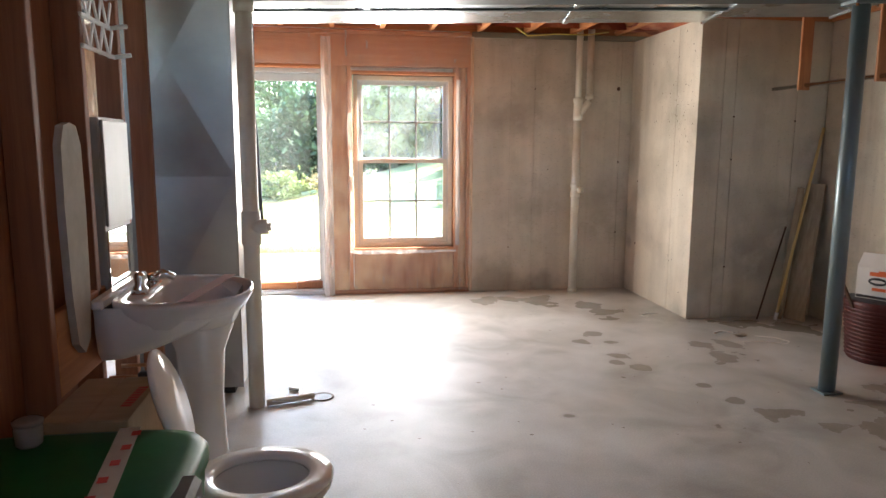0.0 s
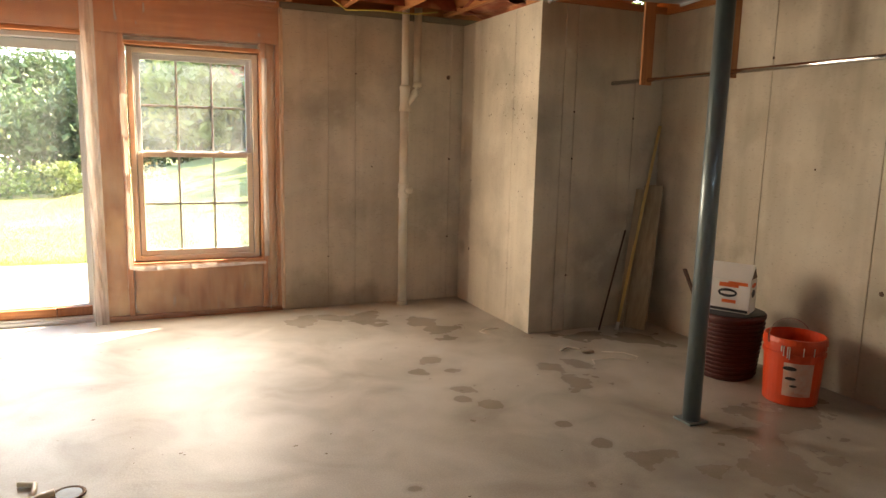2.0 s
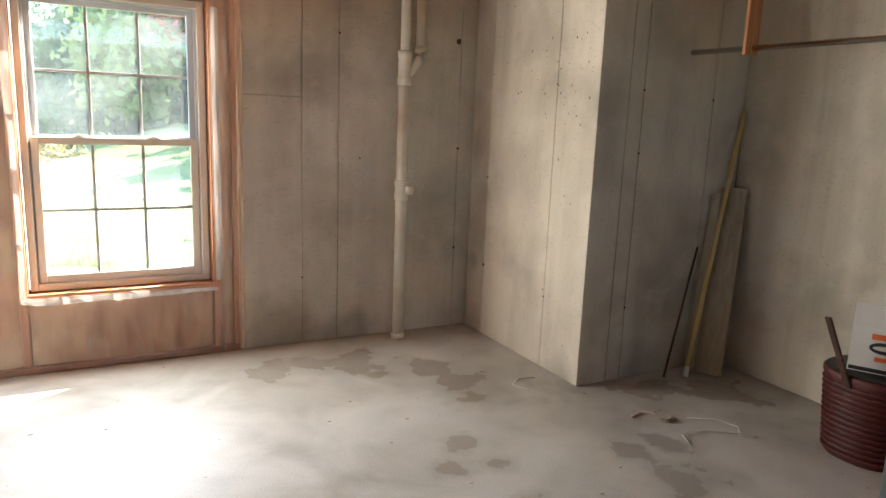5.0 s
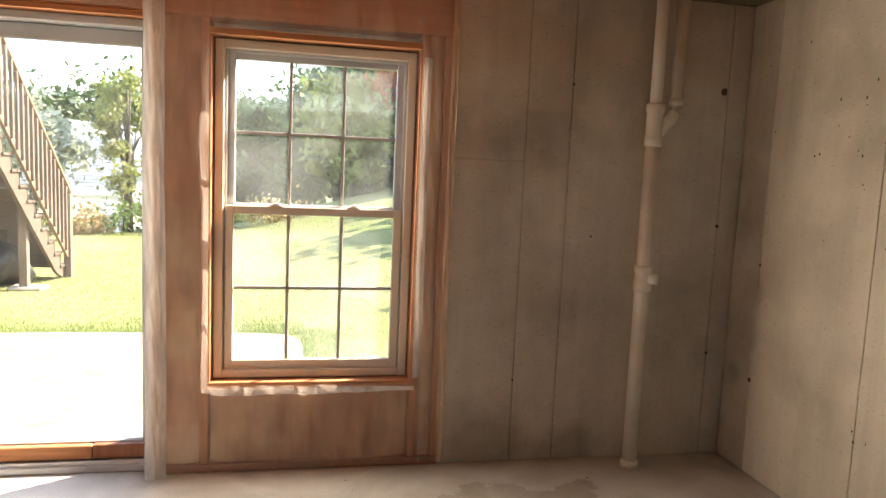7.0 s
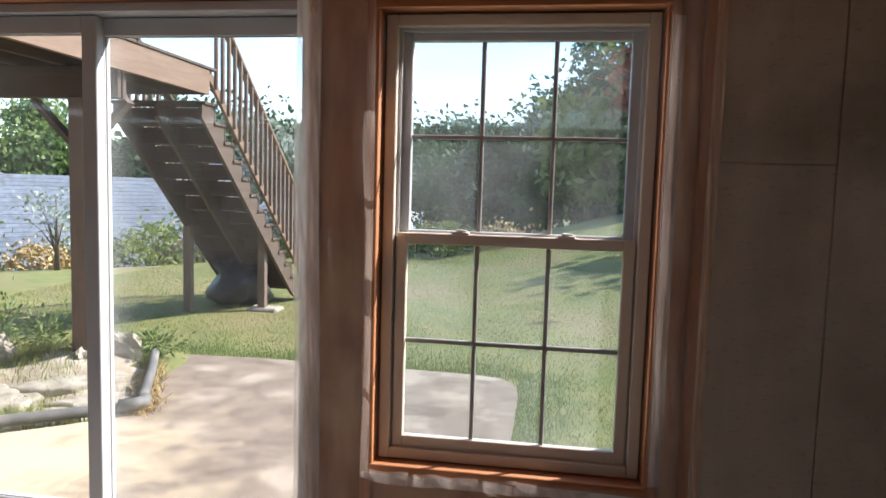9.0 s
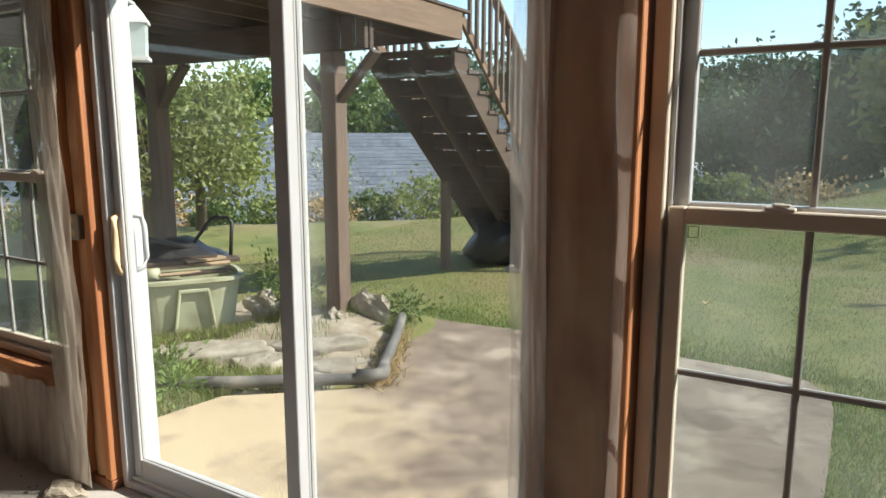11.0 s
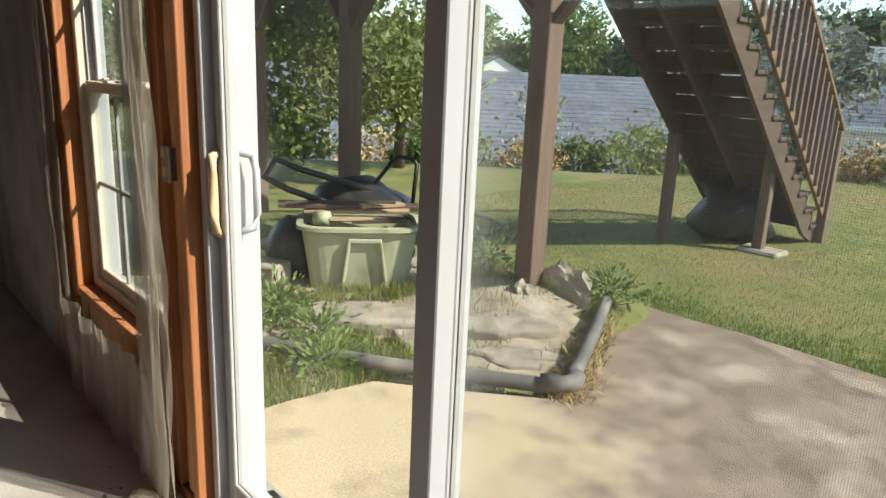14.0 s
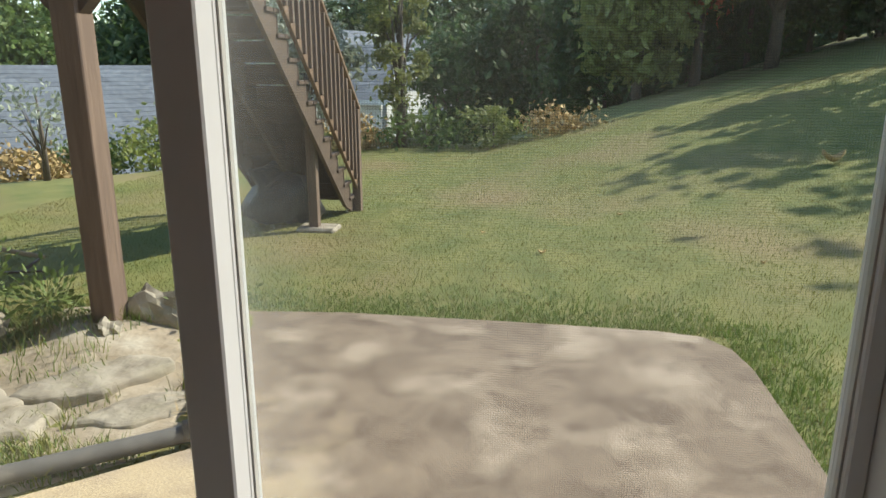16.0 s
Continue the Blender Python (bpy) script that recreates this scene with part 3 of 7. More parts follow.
fb = bmesh.new()
for k in range(-15, 11):
    jx = 0.105 + 0.435 * k
    if -6.1 < jx < EAST - 0.3:
        y0 = W - 0.16
        r = bmesh.ops.create_grid(fb, x_segments=10, y_segments=6, size=0.5)
        for v in r["verts"]:
            px, pz = jx + 0.24 + v.co.x * 0.39, 2.5 + v.co.y * 0.22
            v.co = Vector((px, y0 - 0.09 * (0.5 - v.co.y) + 0.04 * noise.noise(Vector((px * 9, pz * 9, 3))), pz))
r = bmesh.ops.create_grid(fb, x_segments=16, y_segments=60, size=0.5)
for v in r["verts"]:
    px, py = 3.82 + v.co.x * 0.3, 2.4 + v.co.y * 5.0
    v.co = Vector((px, py, 2.41 + v.co.x * 0.12 + 0.05 * noise.noise(Vector((px * 7, py * 7, 1)))))
r = bmesh.ops.create_grid(fb, x_segments=24, y_segments=10, size=0.5)
for v in r["verts"]:
    px, py = 2.92 + v.co.x * 0.5, 5.75 + v.co.y * 0.8
    v.co = Vector((px, py, 2.4 + 0.06 * noise.noise(Vector((px * 6, py * 6, 5)))))
single("insulation_batts", fb, FIBRE, "red-brown fibreglass batts stuffed between the joist ends", "insulation", kind="stuff", smooth=True)


def concrete_wall(name, u0, u1, fixed, axis, sign, seams, label, thick=0.24, cross=(), lap0=0.0, lap1=0.0):
    """A cast wall: a set-back core and proud form panels divided by narrow joints. axis x: the wall runs along x at y = fixed."""
    core = 0.008

    def bx(a0, a1, d0, d1, z0, z1, bev):
        d0, d1 = sorted((fixed + sign * d0, fixed + sign * d1))
        if axis == "x":
            return box((a0, d0, z0), (a1, d1, z1), bev)
        return box((d0, a0, z0), (d1, a1, z1), bev)

    w = structure(name, bx(u0 - lap0, u1 + lap1, core, thick, 0, TOP, 0), CONC, label, "wall")
    edges = [u0, *seams, u1]
    for a, b in zip(edges, edges[1:]):
        cuts = [0.0, TOP]
        for c0, c1, z in cross:
            if a >= c0 - 0.01 and b <= c1 + 0.01:
                cuts = [0.0, z, TOP]
        for z0, z1 in zip(cuts, cuts[1:]):
            part("panel", bx(a + 0.0019, b - 0.0019, 0.0, core + 0.002, z0 + (0.002 if z0 else 0.001), z1 - 0.002, 0.002), CONC, w)
    return w


concrete_wall("wall_north_right", 1.37, JOG, W, "x", 1, [1.735, 1.96, 2.79], "bare cast concrete wall with vertical form seams", cross=[(1.37, 1.74, 1.505)], lap1=0.3)
concrete_wall("wall_north_left", -6.2, -3.27, W, "x", 1, [-5.4, -4.8, -4.2, -3.6], "bare cast concrete wall with vertical form seams")
concrete_wall("wall_jog", ALC, W, JOG, "y", 1, [5.3, 5.98], "sunlit cast concrete side wall of the recess, pitted with air holes", 0.2, lap0=-0.02)
concrete_wall("wall_alcove", JOG + 0.2, EAST, ALC, "x", 1, [3.2, 3.72], "shaded cast concrete wall with form seams", lap0=0.19, lap1=0.24)
part("panel", box((JOG + 0.001, ALC + 0.0, 0.001), (JOG + 0.198, ALC + 0.006, TOP - 0.002), 0.0015), CONC, bpy.data.objects["wall_alcove"])
concrete_wall("wall_east", -1.6, ALC, EAST, "y", 1, [-0.8, 0.0, 0.8, 1.6, 2.4, 3.2, 3.97], "pale cast concrete wall with form seams", lap0=0.24, lap1=0.1)
# south wall is unseen, set this near to bounce daylight back into the room
concrete_wall("wall_south", -6.2, EAST, -1.6, "x", -1, [-4, -2, 0, 2], "bare cast concrete wall", lap0=0.24, lap1=0.24)
concrete_wall("wall_west", -1.6, W, -6.2, "y", -1, [-1, 1, 3, 5], "bare cast concrete wall", lap1=0.24)

# air holes on the side wall of the recess: flat flecks coloured as their shade
rng = random.Random(5)
pits = bmesh.new()
for k in range(70):
    py = 5.0 + abs(rng.gauss(0.25, 0.28))
    pz = rng.gauss(1.75, 0.3) if k < 50 else rng.uniform(0.1, 2.2)
    if py < 6.1 and 0 < pz < 2.3:
        s_ = rng.uniform(0.002, 0.0055)
        r = bmesh.ops.create_icosphere(pits, subdivisions=1, radius=s_)
        for v in r["verts"]:
            v.co = Vector((JOG - 0.0008 + v.co.x * 0.25, py + v.co.y, pz + v.co.z * 1.5))
tagged(part("air_holes", pits, mk("pit_shadow", (0.10, 0.08, 0.06), (0.07, 0.055, 0.04), ns=40, rough=0.95, bump=0)),
       "small dark air holes in the cast concrete", "pits", kind="structure")

# rusty ends of the form ties
for wall_name, ends in (("wall_north_right", ((2.768, 6.2, 1.90, 0.018), (1.962, 6.2, 1.885, 0.007), (1.735, 6.2, 0.42, 0.006), (2.79, 6.2, 1.22, 0.010), (2.79, 6.2, 0.55, 0.009), (2.1, 6.2, 1.15, 0.006))),
                        ("wall_jog", ((2.9, 5.3, 1.62, 0.007), (2.9, 5.3, 0.42, 0.007), (2.9, 5.98, 1.05, 0.008), (2.9, 5.98, 0.47, 0.012))),
                        ("wall_alcove", ((3.2, 4.95, 1.60, 0.008), (3.2, 4.95, 1.27, 0.007), (3.72, 4.95, 1.57, 0.008), (3.2, 4.95, 0.42, 0.008))),
                        ("wall_east", ((3.98, 3.97, 1.93, 0.010), (3.98, 3.97, 0.62, 0.010), (3.98, 3.2, 1.9, 0.008), (3.98, 3.12, 0.62, 0.014), (3.98, 3.6, 1.26, 0.007)))):
    for tx_, ty_, tz_, tr_ in ends:
        kn = bmesh.new()
        bmesh.ops.create_icosphere(kn, subdivisions=2, radius=tr_)
        flat_y = wall_name in ("wall_north_right", "wall_alcove")
        for v in kn.verts:
            wv = 1 + 0.3 * noise.noise(v.co * 90)
            v.co = Vector((tx_ + v.co.x * wv * (1 if flat_y else 0.2), ty_ + v.co.y * wv * (0.2 if flat_y else 1), tz_ + v.co.z * wv))
        part("form_tie", kn, RUST, bpy.data.objects[wall_name], "rusty form tie end")

# sill plates on the concrete
pl = box((1.37, W - 0.01, TOP), (EAST, W + 0.2, 2.379), 0.003)
box((-6.2, W - 0.01, TOP), (-3.27, W + 0.2, 2.379), 0.003, pl)
structure("trim_sill_plate", pl, mk("grey_plate", (0.20, 0.17, 0.12), (0.14, 0.115, 0.08), scale=(0.6, 8, 8), ns=5, rough=0.85, bump=0.1), "weathered sill plate on the concrete wall", "plate")
structure("trim_plate_east", box((EAST - 0.02, -1.6, TOP), (EAST + 0.24, ALC + 0.2, 2.62), 0.003), LUM_Y, "orange lumber sill plate on the concrete wall", "plate")
structure("trim_plate_alcove", box((JOG - 0.004, ALC - 0.012, TOP + 0.001), (EAST - 0.025, ALC + 0.22, 2.378), 0.003), LUM_X, "orange lumber sill plate on the concrete wall", "plate")
structure("trim_rim_joist", box((-6.2, W + 0.2, 2.33), (EAST + 0.2, W + 0.245, 2.62), 0), LUM_X, "rim board closing the joist ends", "board")

# framed part of the window wall
FW = thing("wall_north_framed", "framed wall of orange lumber studs with brown insulation behind film", "wall", kind="structure")
LX0, LX1 = -2.88, -1.935
RX0, RX1 = 0.29, 1.21
SILL = 0.43
HEADZ = 1.99
DX0, DX1 = -1.735, 0.035
DTOP = 2.035
for x0 in (-3.265, -3.0, -1.915, -1.778, 0.04, 0.245, 1.215, 1.328):
    part("stud", box((x0, W, 0.04), (x0 + 0.038, W + 0.14, 2.06), 0.003), LUM_Z, FW)
for x0, x1, z0, z1 in ((-3.265, DX0 - 0.002, 0, 0.038), (DX1 + 0.002, 1.366, 0, 0.038)):
    part("bottom_plate", box((x0, W, z0), (x1, W + 0.14, z1), 0.003), STUD, FW)
part("top_plate", box((-3.265, W, TOP), (1.366, W + 0.14, TOP + 0.04), 0.003), LUM_X, FW)
part("header", box((-3.265, W + 0.004, 2.062), (-1.3, W + 0.14, TOP - 0.002), 0.003), LUM_X, FW)
part("header", box((-1.296, W + 0.004, 2.062), (1.366, W + 0.14, TOP - 0.002), 0.003), LUM_X, FW)
for a, b in ((LX0, LX1), (RX0, RX1)):
    part("window_buck", box((a - 0.02, W - 0.004, SILL - 0.035), (b + 0.02, W + 0.13, SILL), 0.003), LUM_X, FW)
    part("window_buck", box((a - 0.02, W - 0.004, HEADZ), (b + 0.02, W + 0.13, HEADZ + 0.03), 0.003), LUM_X, FW)
    part("window_buck", box((a - 0.02, W - 0.003, SILL + 0.001), (a, W + 0.13, HEADZ - 0.001), 0.003), LUM_Z, FW)
    part("window_buck", box((b, W - 0.003, SILL + 0.001), (b + 0.02, W + 0.13, HEADZ - 0.001), 0.003), LUM_Z, FW)
part("door_buck", box((DX0, W - 0.003, DTOP), (DX1, W + 0.13, DTOP + 0.026), 0.003), LUM_X, FW)
for a, b, z0, z1 in ((-3.22, -3.005, 0.04, 2.06), (-2.958, LX0 - 0.022, 0.04, 2.06), (LX0, LX1, 0.04, SILL - 0.037), (-1.875, -1.78, 0.04, 2.06),
                     (0.08, 0.243, 0.04, 2.06), (RX0, RX1, 0.04, SILL - 0.037), (1.255, 1.326, 0.04, 2.06)):
    n_x, n_z = 14, 24
    ib = bmesh.new()
    r = bmesh.ops.create_grid(ib, x_segments=n_x, y_segments=n_z, size=0.5)
    for v in r["verts"]:
        u, q = v.co.x, v.co.y
        px, pz = (a + b) / 2 + u * (b - a), (z0 + z1) / 2 + q * (z1 - z0)
        bul = (1 - (2 * u) ** 2) * 0.018
        v.co = Vector((px, W + 0.03 - bul + 0.012 * noise.noise(Vector((px * 7, pz * 4, 2))), pz))
    part("insulation", ib, INSUL, FW, "brown insulation batt", True)
# outside skin of the framed part, left open at windows and door
for x0, x1, z0, z1 in ((-3.27, LX0, -0.3, 2.4), (LX0, LX1, -0.3, SILL), (LX0, LX1, HEADZ, 2.4), (LX1, DX0, -0.3, 2.4), (DX0, DX1, DTOP, 2.4), (DX1, RX0, -0.3, 2.4),
                       (RX0, RX1, -0.3, SILL), (RX0, RX1, HEADZ, 2.4), (RX1, 1.37, -0.3, 2.4)):
    part("sheathing", box((x0, W + 0.142, z0), (x1, W + 0.168, z1)), SIDING, FW)
part("threshold_curb", box((DX0, W + 0.05, -0.24), (DX1, W + 0.24, 0.0)), CONC, FW)

# vapour film over the framed part
film_r = thing("vapour_barrier", "clear wrinkled plastic vapour film stapled over insulation beside window", "plastic sheet")
for nm, x0, x1, z0, z1, sd in (("film", DX1 + 0.0, RX0 - 0.005, 0.01, 2.36, 1), ("film", RX1 + 0.005, 1.365, 0.03, 2.36, 2), ("film", RX0 - 0.004, RX1 + 0.004, 0.02, SILL - 0.01, 3),
                               ("film", RX0 - 0.004, RX1 + 0.004, HEADZ + 0.02, 2.36, 4), ("film", DX0 + 0.0, DX1 - 0.001, DTOP + 0.028, 2.36, 5)):
    c = cloth(nm, x0, x1, z0, z1, W - 0.032, 0.027, POLY, sd, nx=max(10, int((x1 - x0) * 60)), nz=50, fold=14)
    c.parent = film_r
c = cloth("film_fold", DX1 - 0.012, DX1 + 0.075, 0.0, 2.3, W - 0.06, 0.03, POLY_T, 11, nx=22, nz=60, fold=22)
c.parent = film_r
c = cloth("film_edge", RX0 - 0.03, RX1 + 0.02, SILL - 0.045, SILL - 0.02, W - 0.03, 0.01, POLY_T, 13, nx=60, nz=4, fold=18, lean=-0.015, ragged=0.03)
c.parent = film_r
c = cloth("film_edge", 1.352, 1.384, 0.02, 2.33, W - 0.022, 0.014, POLY_E, 17, nx=6, nz=140, fold=40)
c.parent = film_r
c = cloth("film_edge", RX1 + 0.012, RX1 + 0.05, 0.45, 1.95, W - 0.035, 0.02, POLY_T, 21, nx=5, nz=70, fold=30)
c.parent = film_r
film_l = thing("vapour_barrier", "dusty loose plastic vapour film sagging below window", "plastic sheet")
for nm, x0, x1, z0, z1, sd, am in (("film", -3.2, LX0 - 0.005, 0.02, 2.36, 6, 0.014), ("film", LX1 + 0.005, -1.782, 0.02, 2.36, 7, 0.03), ("film", LX0 - 0.004, LX1 + 0.004, 0.02, SILL - 0.03, 8, 0.03),
                                   ("film", LX0 - 0.004, LX1 + 0.004, HEADZ + 0.02, 2.36, 9, 0.014)):
    c = cloth(nm, x0, x1, z0, z1, W - 0.03 - (0.02 if am > 0.02 else 0), am, POLY_L, sd, nx=max(10, int((x1 - x0) * 60)), nz=50, fold=10, ragged=0.05 if sd == 8 else 0)
    c.parent = film_l
c = cloth("film_fold", -3.06, -2.93, 0.3, 2.3, W - 0.05, 0.02, POLY_L, 23, nx=16, nz=60, fold=24)
c.parent = film_l
c = cloth("film_fold", -1.93, -1.758, 0.05, 2.3, W - 0.075, 0.03, POLY_L, 27, nx=16, nz=60, fold=18)
c.parent = film_l


def rect_frame(x0, x1, z0, z1, w, y0, y1, bev=0.003, bottom=None):
    """Four mitre-less members butted round an opening."""
    b = bottom or w
    bm = box((x0, y0, z0), (x0 + w, y1, z1), bev)
    box((x1 - w, y0, z0), (x1, y1, z1), bev, bm)
    box((x0 + w, y0 + 0.001, z1 - w), (x1 - w, y1 - 0.001, z1), bev, bm)
    box((x0 + w, y0 + 0.001, z0), (x1 - w, y1 - 0.001, z0 + b), bev, bm)
    return bm


def double_hung(name, x0, x1, label):
    """A two-sash window with a grid of three by two panes in each sash."""
    w = thing(name, label, "window", kind="structure")
    x0, x1, z0, z1 = x0 + 0.008, x1 - 0.008, SILL + 0.004, HEADZ - 0.008
    part("window_frame", rect_frame(x0, x1, z0, z1, 0.038, W + 0.055, W + 0.15), VINYL_T, w, "beige vinyl frame")
    part("window_stop", rect_frame(x0 + 0.038, x1 - 0.038, z0 + 0.03, z1 - 0.038, 0.012, W + 0.085, W + 0.145, 0.001), VINYL, w)
    mid = 1.225
    for nm, a, b, y in (("sash", z0 + 0.036, mid + 0.018, W + 0.072), ("sash", mid - 0.018, z1 - 0.04, W + 0.108)):
        s = part(nm, rect_frame(x0 + 0.045, x1 - 0.045, a, b, 0.038, y, y + 0.032, 0.003, 0.045), VINYL if y > W + 0.1 else VINYL_T, w)
        gx0, gx1, gz0, gz1 = x0 + 0.083, x1 - 0.083, a + 0.045, b - 0.038
        for i in (1, 2):
            gx = gx0 + (gx1 - gx0) * i / 3
            part("muntin", box((gx - 0.008, y + 0.010, gz0), (gx + 0.008, y + 0.022, gz1), 0.003), MUNT, s)
        gz = (gz0 + gz1) / 2
        part("muntin", box((gx0, y + 0.0095, gz - 0.008), (gx1, y + 0.0225, gz + 0.008), 0.003), MUNT, s)
        p = part("pane", box((gx0 - 0.004, y + 0.014, gz0 - 0.004), (gx1 + 0.004, y + 0.018, gz1 + 0.004)), GLASS, s)
        p.visible_shadow = False
        if y < W + 0.1:
            for gx in (x0 + (x1 - x0) * 0.3, x0 + (x1 - x0) * 0.7):
                lk = box((gx - 0.03, y + 0.002, b), (gx + 0.03, y + 0.03, b + 0.008), 0.003)
                tube([(gx - 0.005, y + 0.015, b + 0.006), (gx - 0.005, y + 0.015, b + 0.016)], 0.012, 10, lk)
                box((gx - 0.012, y - 0.006, b + 0.01), (gx + 0.02, y + 0.012, b + 0.016), 0.002, lk)
                part("sash_lock", lk, VINYL_T, w, "beige sash lock")
            for gx in (gx0 + 0.018, gx1 - 0.018):
                part("tilt_latch", rect_frame(gx - 0.012, gx + 0.012, gz1 - 0.03, gz1 - 0.004, 0.002, y + 0.006, y + 0.010, 0), VINYL_T, w)
    return w


double_hung("window_1", RX0, RX1, "beige vinyl double-hung window with muntin grids, closed")
double_hung("window_2", LX0, LX1, "beige vinyl double-hung window with muntin grids, closed")

# sliding glass door
dr = thing("door_1", "closed white vinyl sliding glass door with tan pull", "door", kind="structure")
part("door_frame", rect_frame(DX0, DX1, 0.0, DTOP - 0.002, 0.034, W + 0.045, W + 0.2, 0.003, 0.03), VINYL, dr)
part("track", box((DX0 + 0.035, W + 0.065, 0.03), (DX1 - 0.035, W + 0.075, 0.046), 0.001), METALW, dr)
part("track", box((DX0 + 0.035, W + 0.135, 0.03), (DX1 - 0.035, W + 0.143, 0.044), 0.001), METALW, dr)
MX = -0.803


def door_panel(x0, x1, y, wl, wr, t=0.036, pane=GLASS_D):
    s = part("sliding_panel", box((x0, y, 0.046), (x0 + wl, y + t, DTOP - 0.04), 0.003), VINYL, dr)
    part("stile", box((x1 - wr, y, 0.046), (x1, y + t, DTOP - 0.04), 0.003), VINYL, s)
    part("rail", box((x0 + wl, y + 0.001, 0.046), (x1 - wr, y + t - 0.001, 0.122), 0.003), VINYL, s)
    part("rail", box((x0 + wl, y + 0.001, DTOP - 0.105), (x1 - wr, y + t - 0.001, DTOP - 0.04), 0.003), VINYL, s)
    g_ = part("pane", box((x0 + wl - 0.004, y + 0.014, 0.118), (x1 - wr + 0.004, y + 0.019, DTOP - 0.101)), pane, s)
    g_.visible_shadow = False
    part("gasket", rect_frame(x0 + wl - 0.001, x1 - wr + 0.001, 0.121, DTOP - 0.104, 0.004, y + 0.011, y + 0.022, 0), MUNT, s)
    return s


door_panel(DX0 + 0.038, MX, W + 0.076, 0.042, 0.06, 0.046)
door_panel(MX - 0.051, DX1 - 0.034, W + 0.1225, 0.05, 0.026, 0.04, GLASS_E)
scr = part("insect_screen", rect_frame(MX - 0.05, DX1 - 0.036, 0.046, DTOP - 0.04, 0.02, W + 0.168, W + 0.18, 0.002), METALW, dr, "white screen frame with grey mesh")
mb = bmesh.new()
vv = [mb.verts.new(q) for q in ((MX - 0.03, W + 0.174, 0.07), (DX1 - 0.058, W + 0.174, 0.07), (DX1 - 0.058, W + 0.174, DTOP - 0.06), (MX - 0.03, W + 0.174, DTOP - 0.06))]
mb.faces.new(vv)
ms_ = part("mesh", mb, SCREEN, scr)
hd = tube([(-1.685, W + 0.083, 1.10), (-1.682, W + 0.06, 1.09), (-1.678, W + 0.055, 1.04), (-1.676, W + 0.055, 0.94), (-1.678, W + 0.06, 0.89), (-1.682, W + 0.083, 0.875)], 0.013, 10)
part("pull", hd, mk("tan_wood", (0.74, 0.56, 0.34), (0.66, 0.48, 0.28), ns=9, rough=0.5, bump=0.03), dr, "tan wooden pull", True)
part("pull_plate", box((-1.698, W + 0.078, 0.86), (-1.670, W + 0.086, 1.12), 0.003), VINYL_T, dr)
hw = tube([(-1.675, W + 0.121, 1.1), (-1.662, W + 0.16, 1.09), (-1.658, W + 0.17, 1.05), (-1.658, W + 0.17, 0.93), (-1.662, W + 0.16, 0.89), (-1.675, W + 0.121, 0.88)], 0.011, 8)
part("outside_handle", hw, VINYL, dr, "white handle", True)
single("security_bar", box((-0.79, W + 0.086, 0.047), (-0.24, W + 0.122, 0.112), 0.004), LUM_X, "orange wooden bar laid in the door track", "wood bar")
single("security_bar", box((-0.235, W + 0.086, 0.047), (-0.005, W + 0.122, 0.115), 0.004), STUD, "short brown wood block laid in the door track", "wood bar")

# ---- overhead: beam, post, ducts ----
SL = -0.19
ANG = math.atan(SL)


def run(u, v, z):
    """A place along the overhead run: u along it, v across it towards the window wall."""
    c_, s_ = math.cos(ANG), math.sin(ANG)
    return Vector((-0.3 + u * c_ - v * s_, 3.95 + u * s_ + v * c_, z))


def run_box(u0, u1, v0, v1, z0, z1, bev=0.002, bm=None):
    mid = run((u0 + u1) / 2, (v0 + v1) / 2, (z0 + z1) / 2)
    h = Vector((abs(u1 - u0) / 2, abs(v1 - v0) / 2, abs(z1 - z0) / 2))
    return box(mid - h, mid + h, bev, bm, Matrix.Rotation(ANG, 3, "Z"))


bt = thing("steel_beam", "dark primed steel beam carrying the joists", "beam")
part("flange", run_box(-5.6, 3.44, -0.12, 0.01, 2.12, 2.132), BEAMM, bt)
part("web", run_box(-5.6, 3.44, -0.06, -0.05, 2.132, 2.368), BEAMM, bt)
part("flange", run_box(-5.6, 3.44, -0.12, 0.01, 2.368, 2.379), BEAMM, bt)
pp = run(3.25, -0.055, 0)
pt = thing("support_post", "round grey-blue steel post holding up the beam", "post")
part("column", lathe([(0.044, 0.012), (0.044, 2.10)], (pp.x, pp.y, 0), 24), STEELP, pt, smooth=True)
part("base_plate", box((pp.x - 0.06, pp.y - 0.06, 0), (pp.x + 0.06, pp.y + 0.06, 0.012), 0.002), STEELP, pt)
part("cap_plate", box((pp.x - 0.075, pp.y - 0.06, 2.10), (pp.x + 0.075, pp.y + 0.06, 2.119), 0.002), STEELP, pt)
for sx_ in (-0.06, 0.06):
    part("bolt", lathe([(0.009, 2.085), (0.009, 2.10)], (pp.x + sx_, pp.y - 0.045, 0), 6), CHROME, pt)

dk = thing("air_duct", "shiny galvanised trunk duct under the joists", "duct")
part("trunk", run_box(-1.6, 2.68, 0.03, 0.74, 2.15, 2.366, 0.004), GALV, dk)
part("seam", run_box(-1.6, 2.68, 0.27, 0.30, 2.138, 2.149, 0.002), STEELP, dk, "dark lapped seam")
for u in (-0.6, 0.6, 1.8):
    part("drive_cleat", run_box(u, u + 0.03, 0.025, 0.745, 2.143, 2.1495, 0.001), GALV, dk)
part("end_flange", run_box(2.68, 2.70, 0.02, 0.75, 2.14, 2.37, 0.001), GALV, dk)
part("branch", run_box(2.70, 3.42, 0.12, 0.62, 2.16, 2.366, 0.004), GALV, dk)
part("branch_flange", run_box(3.42, 3.43, 0.11, 0.63, 2.15, 2.37, 0.001), GALV, dk)
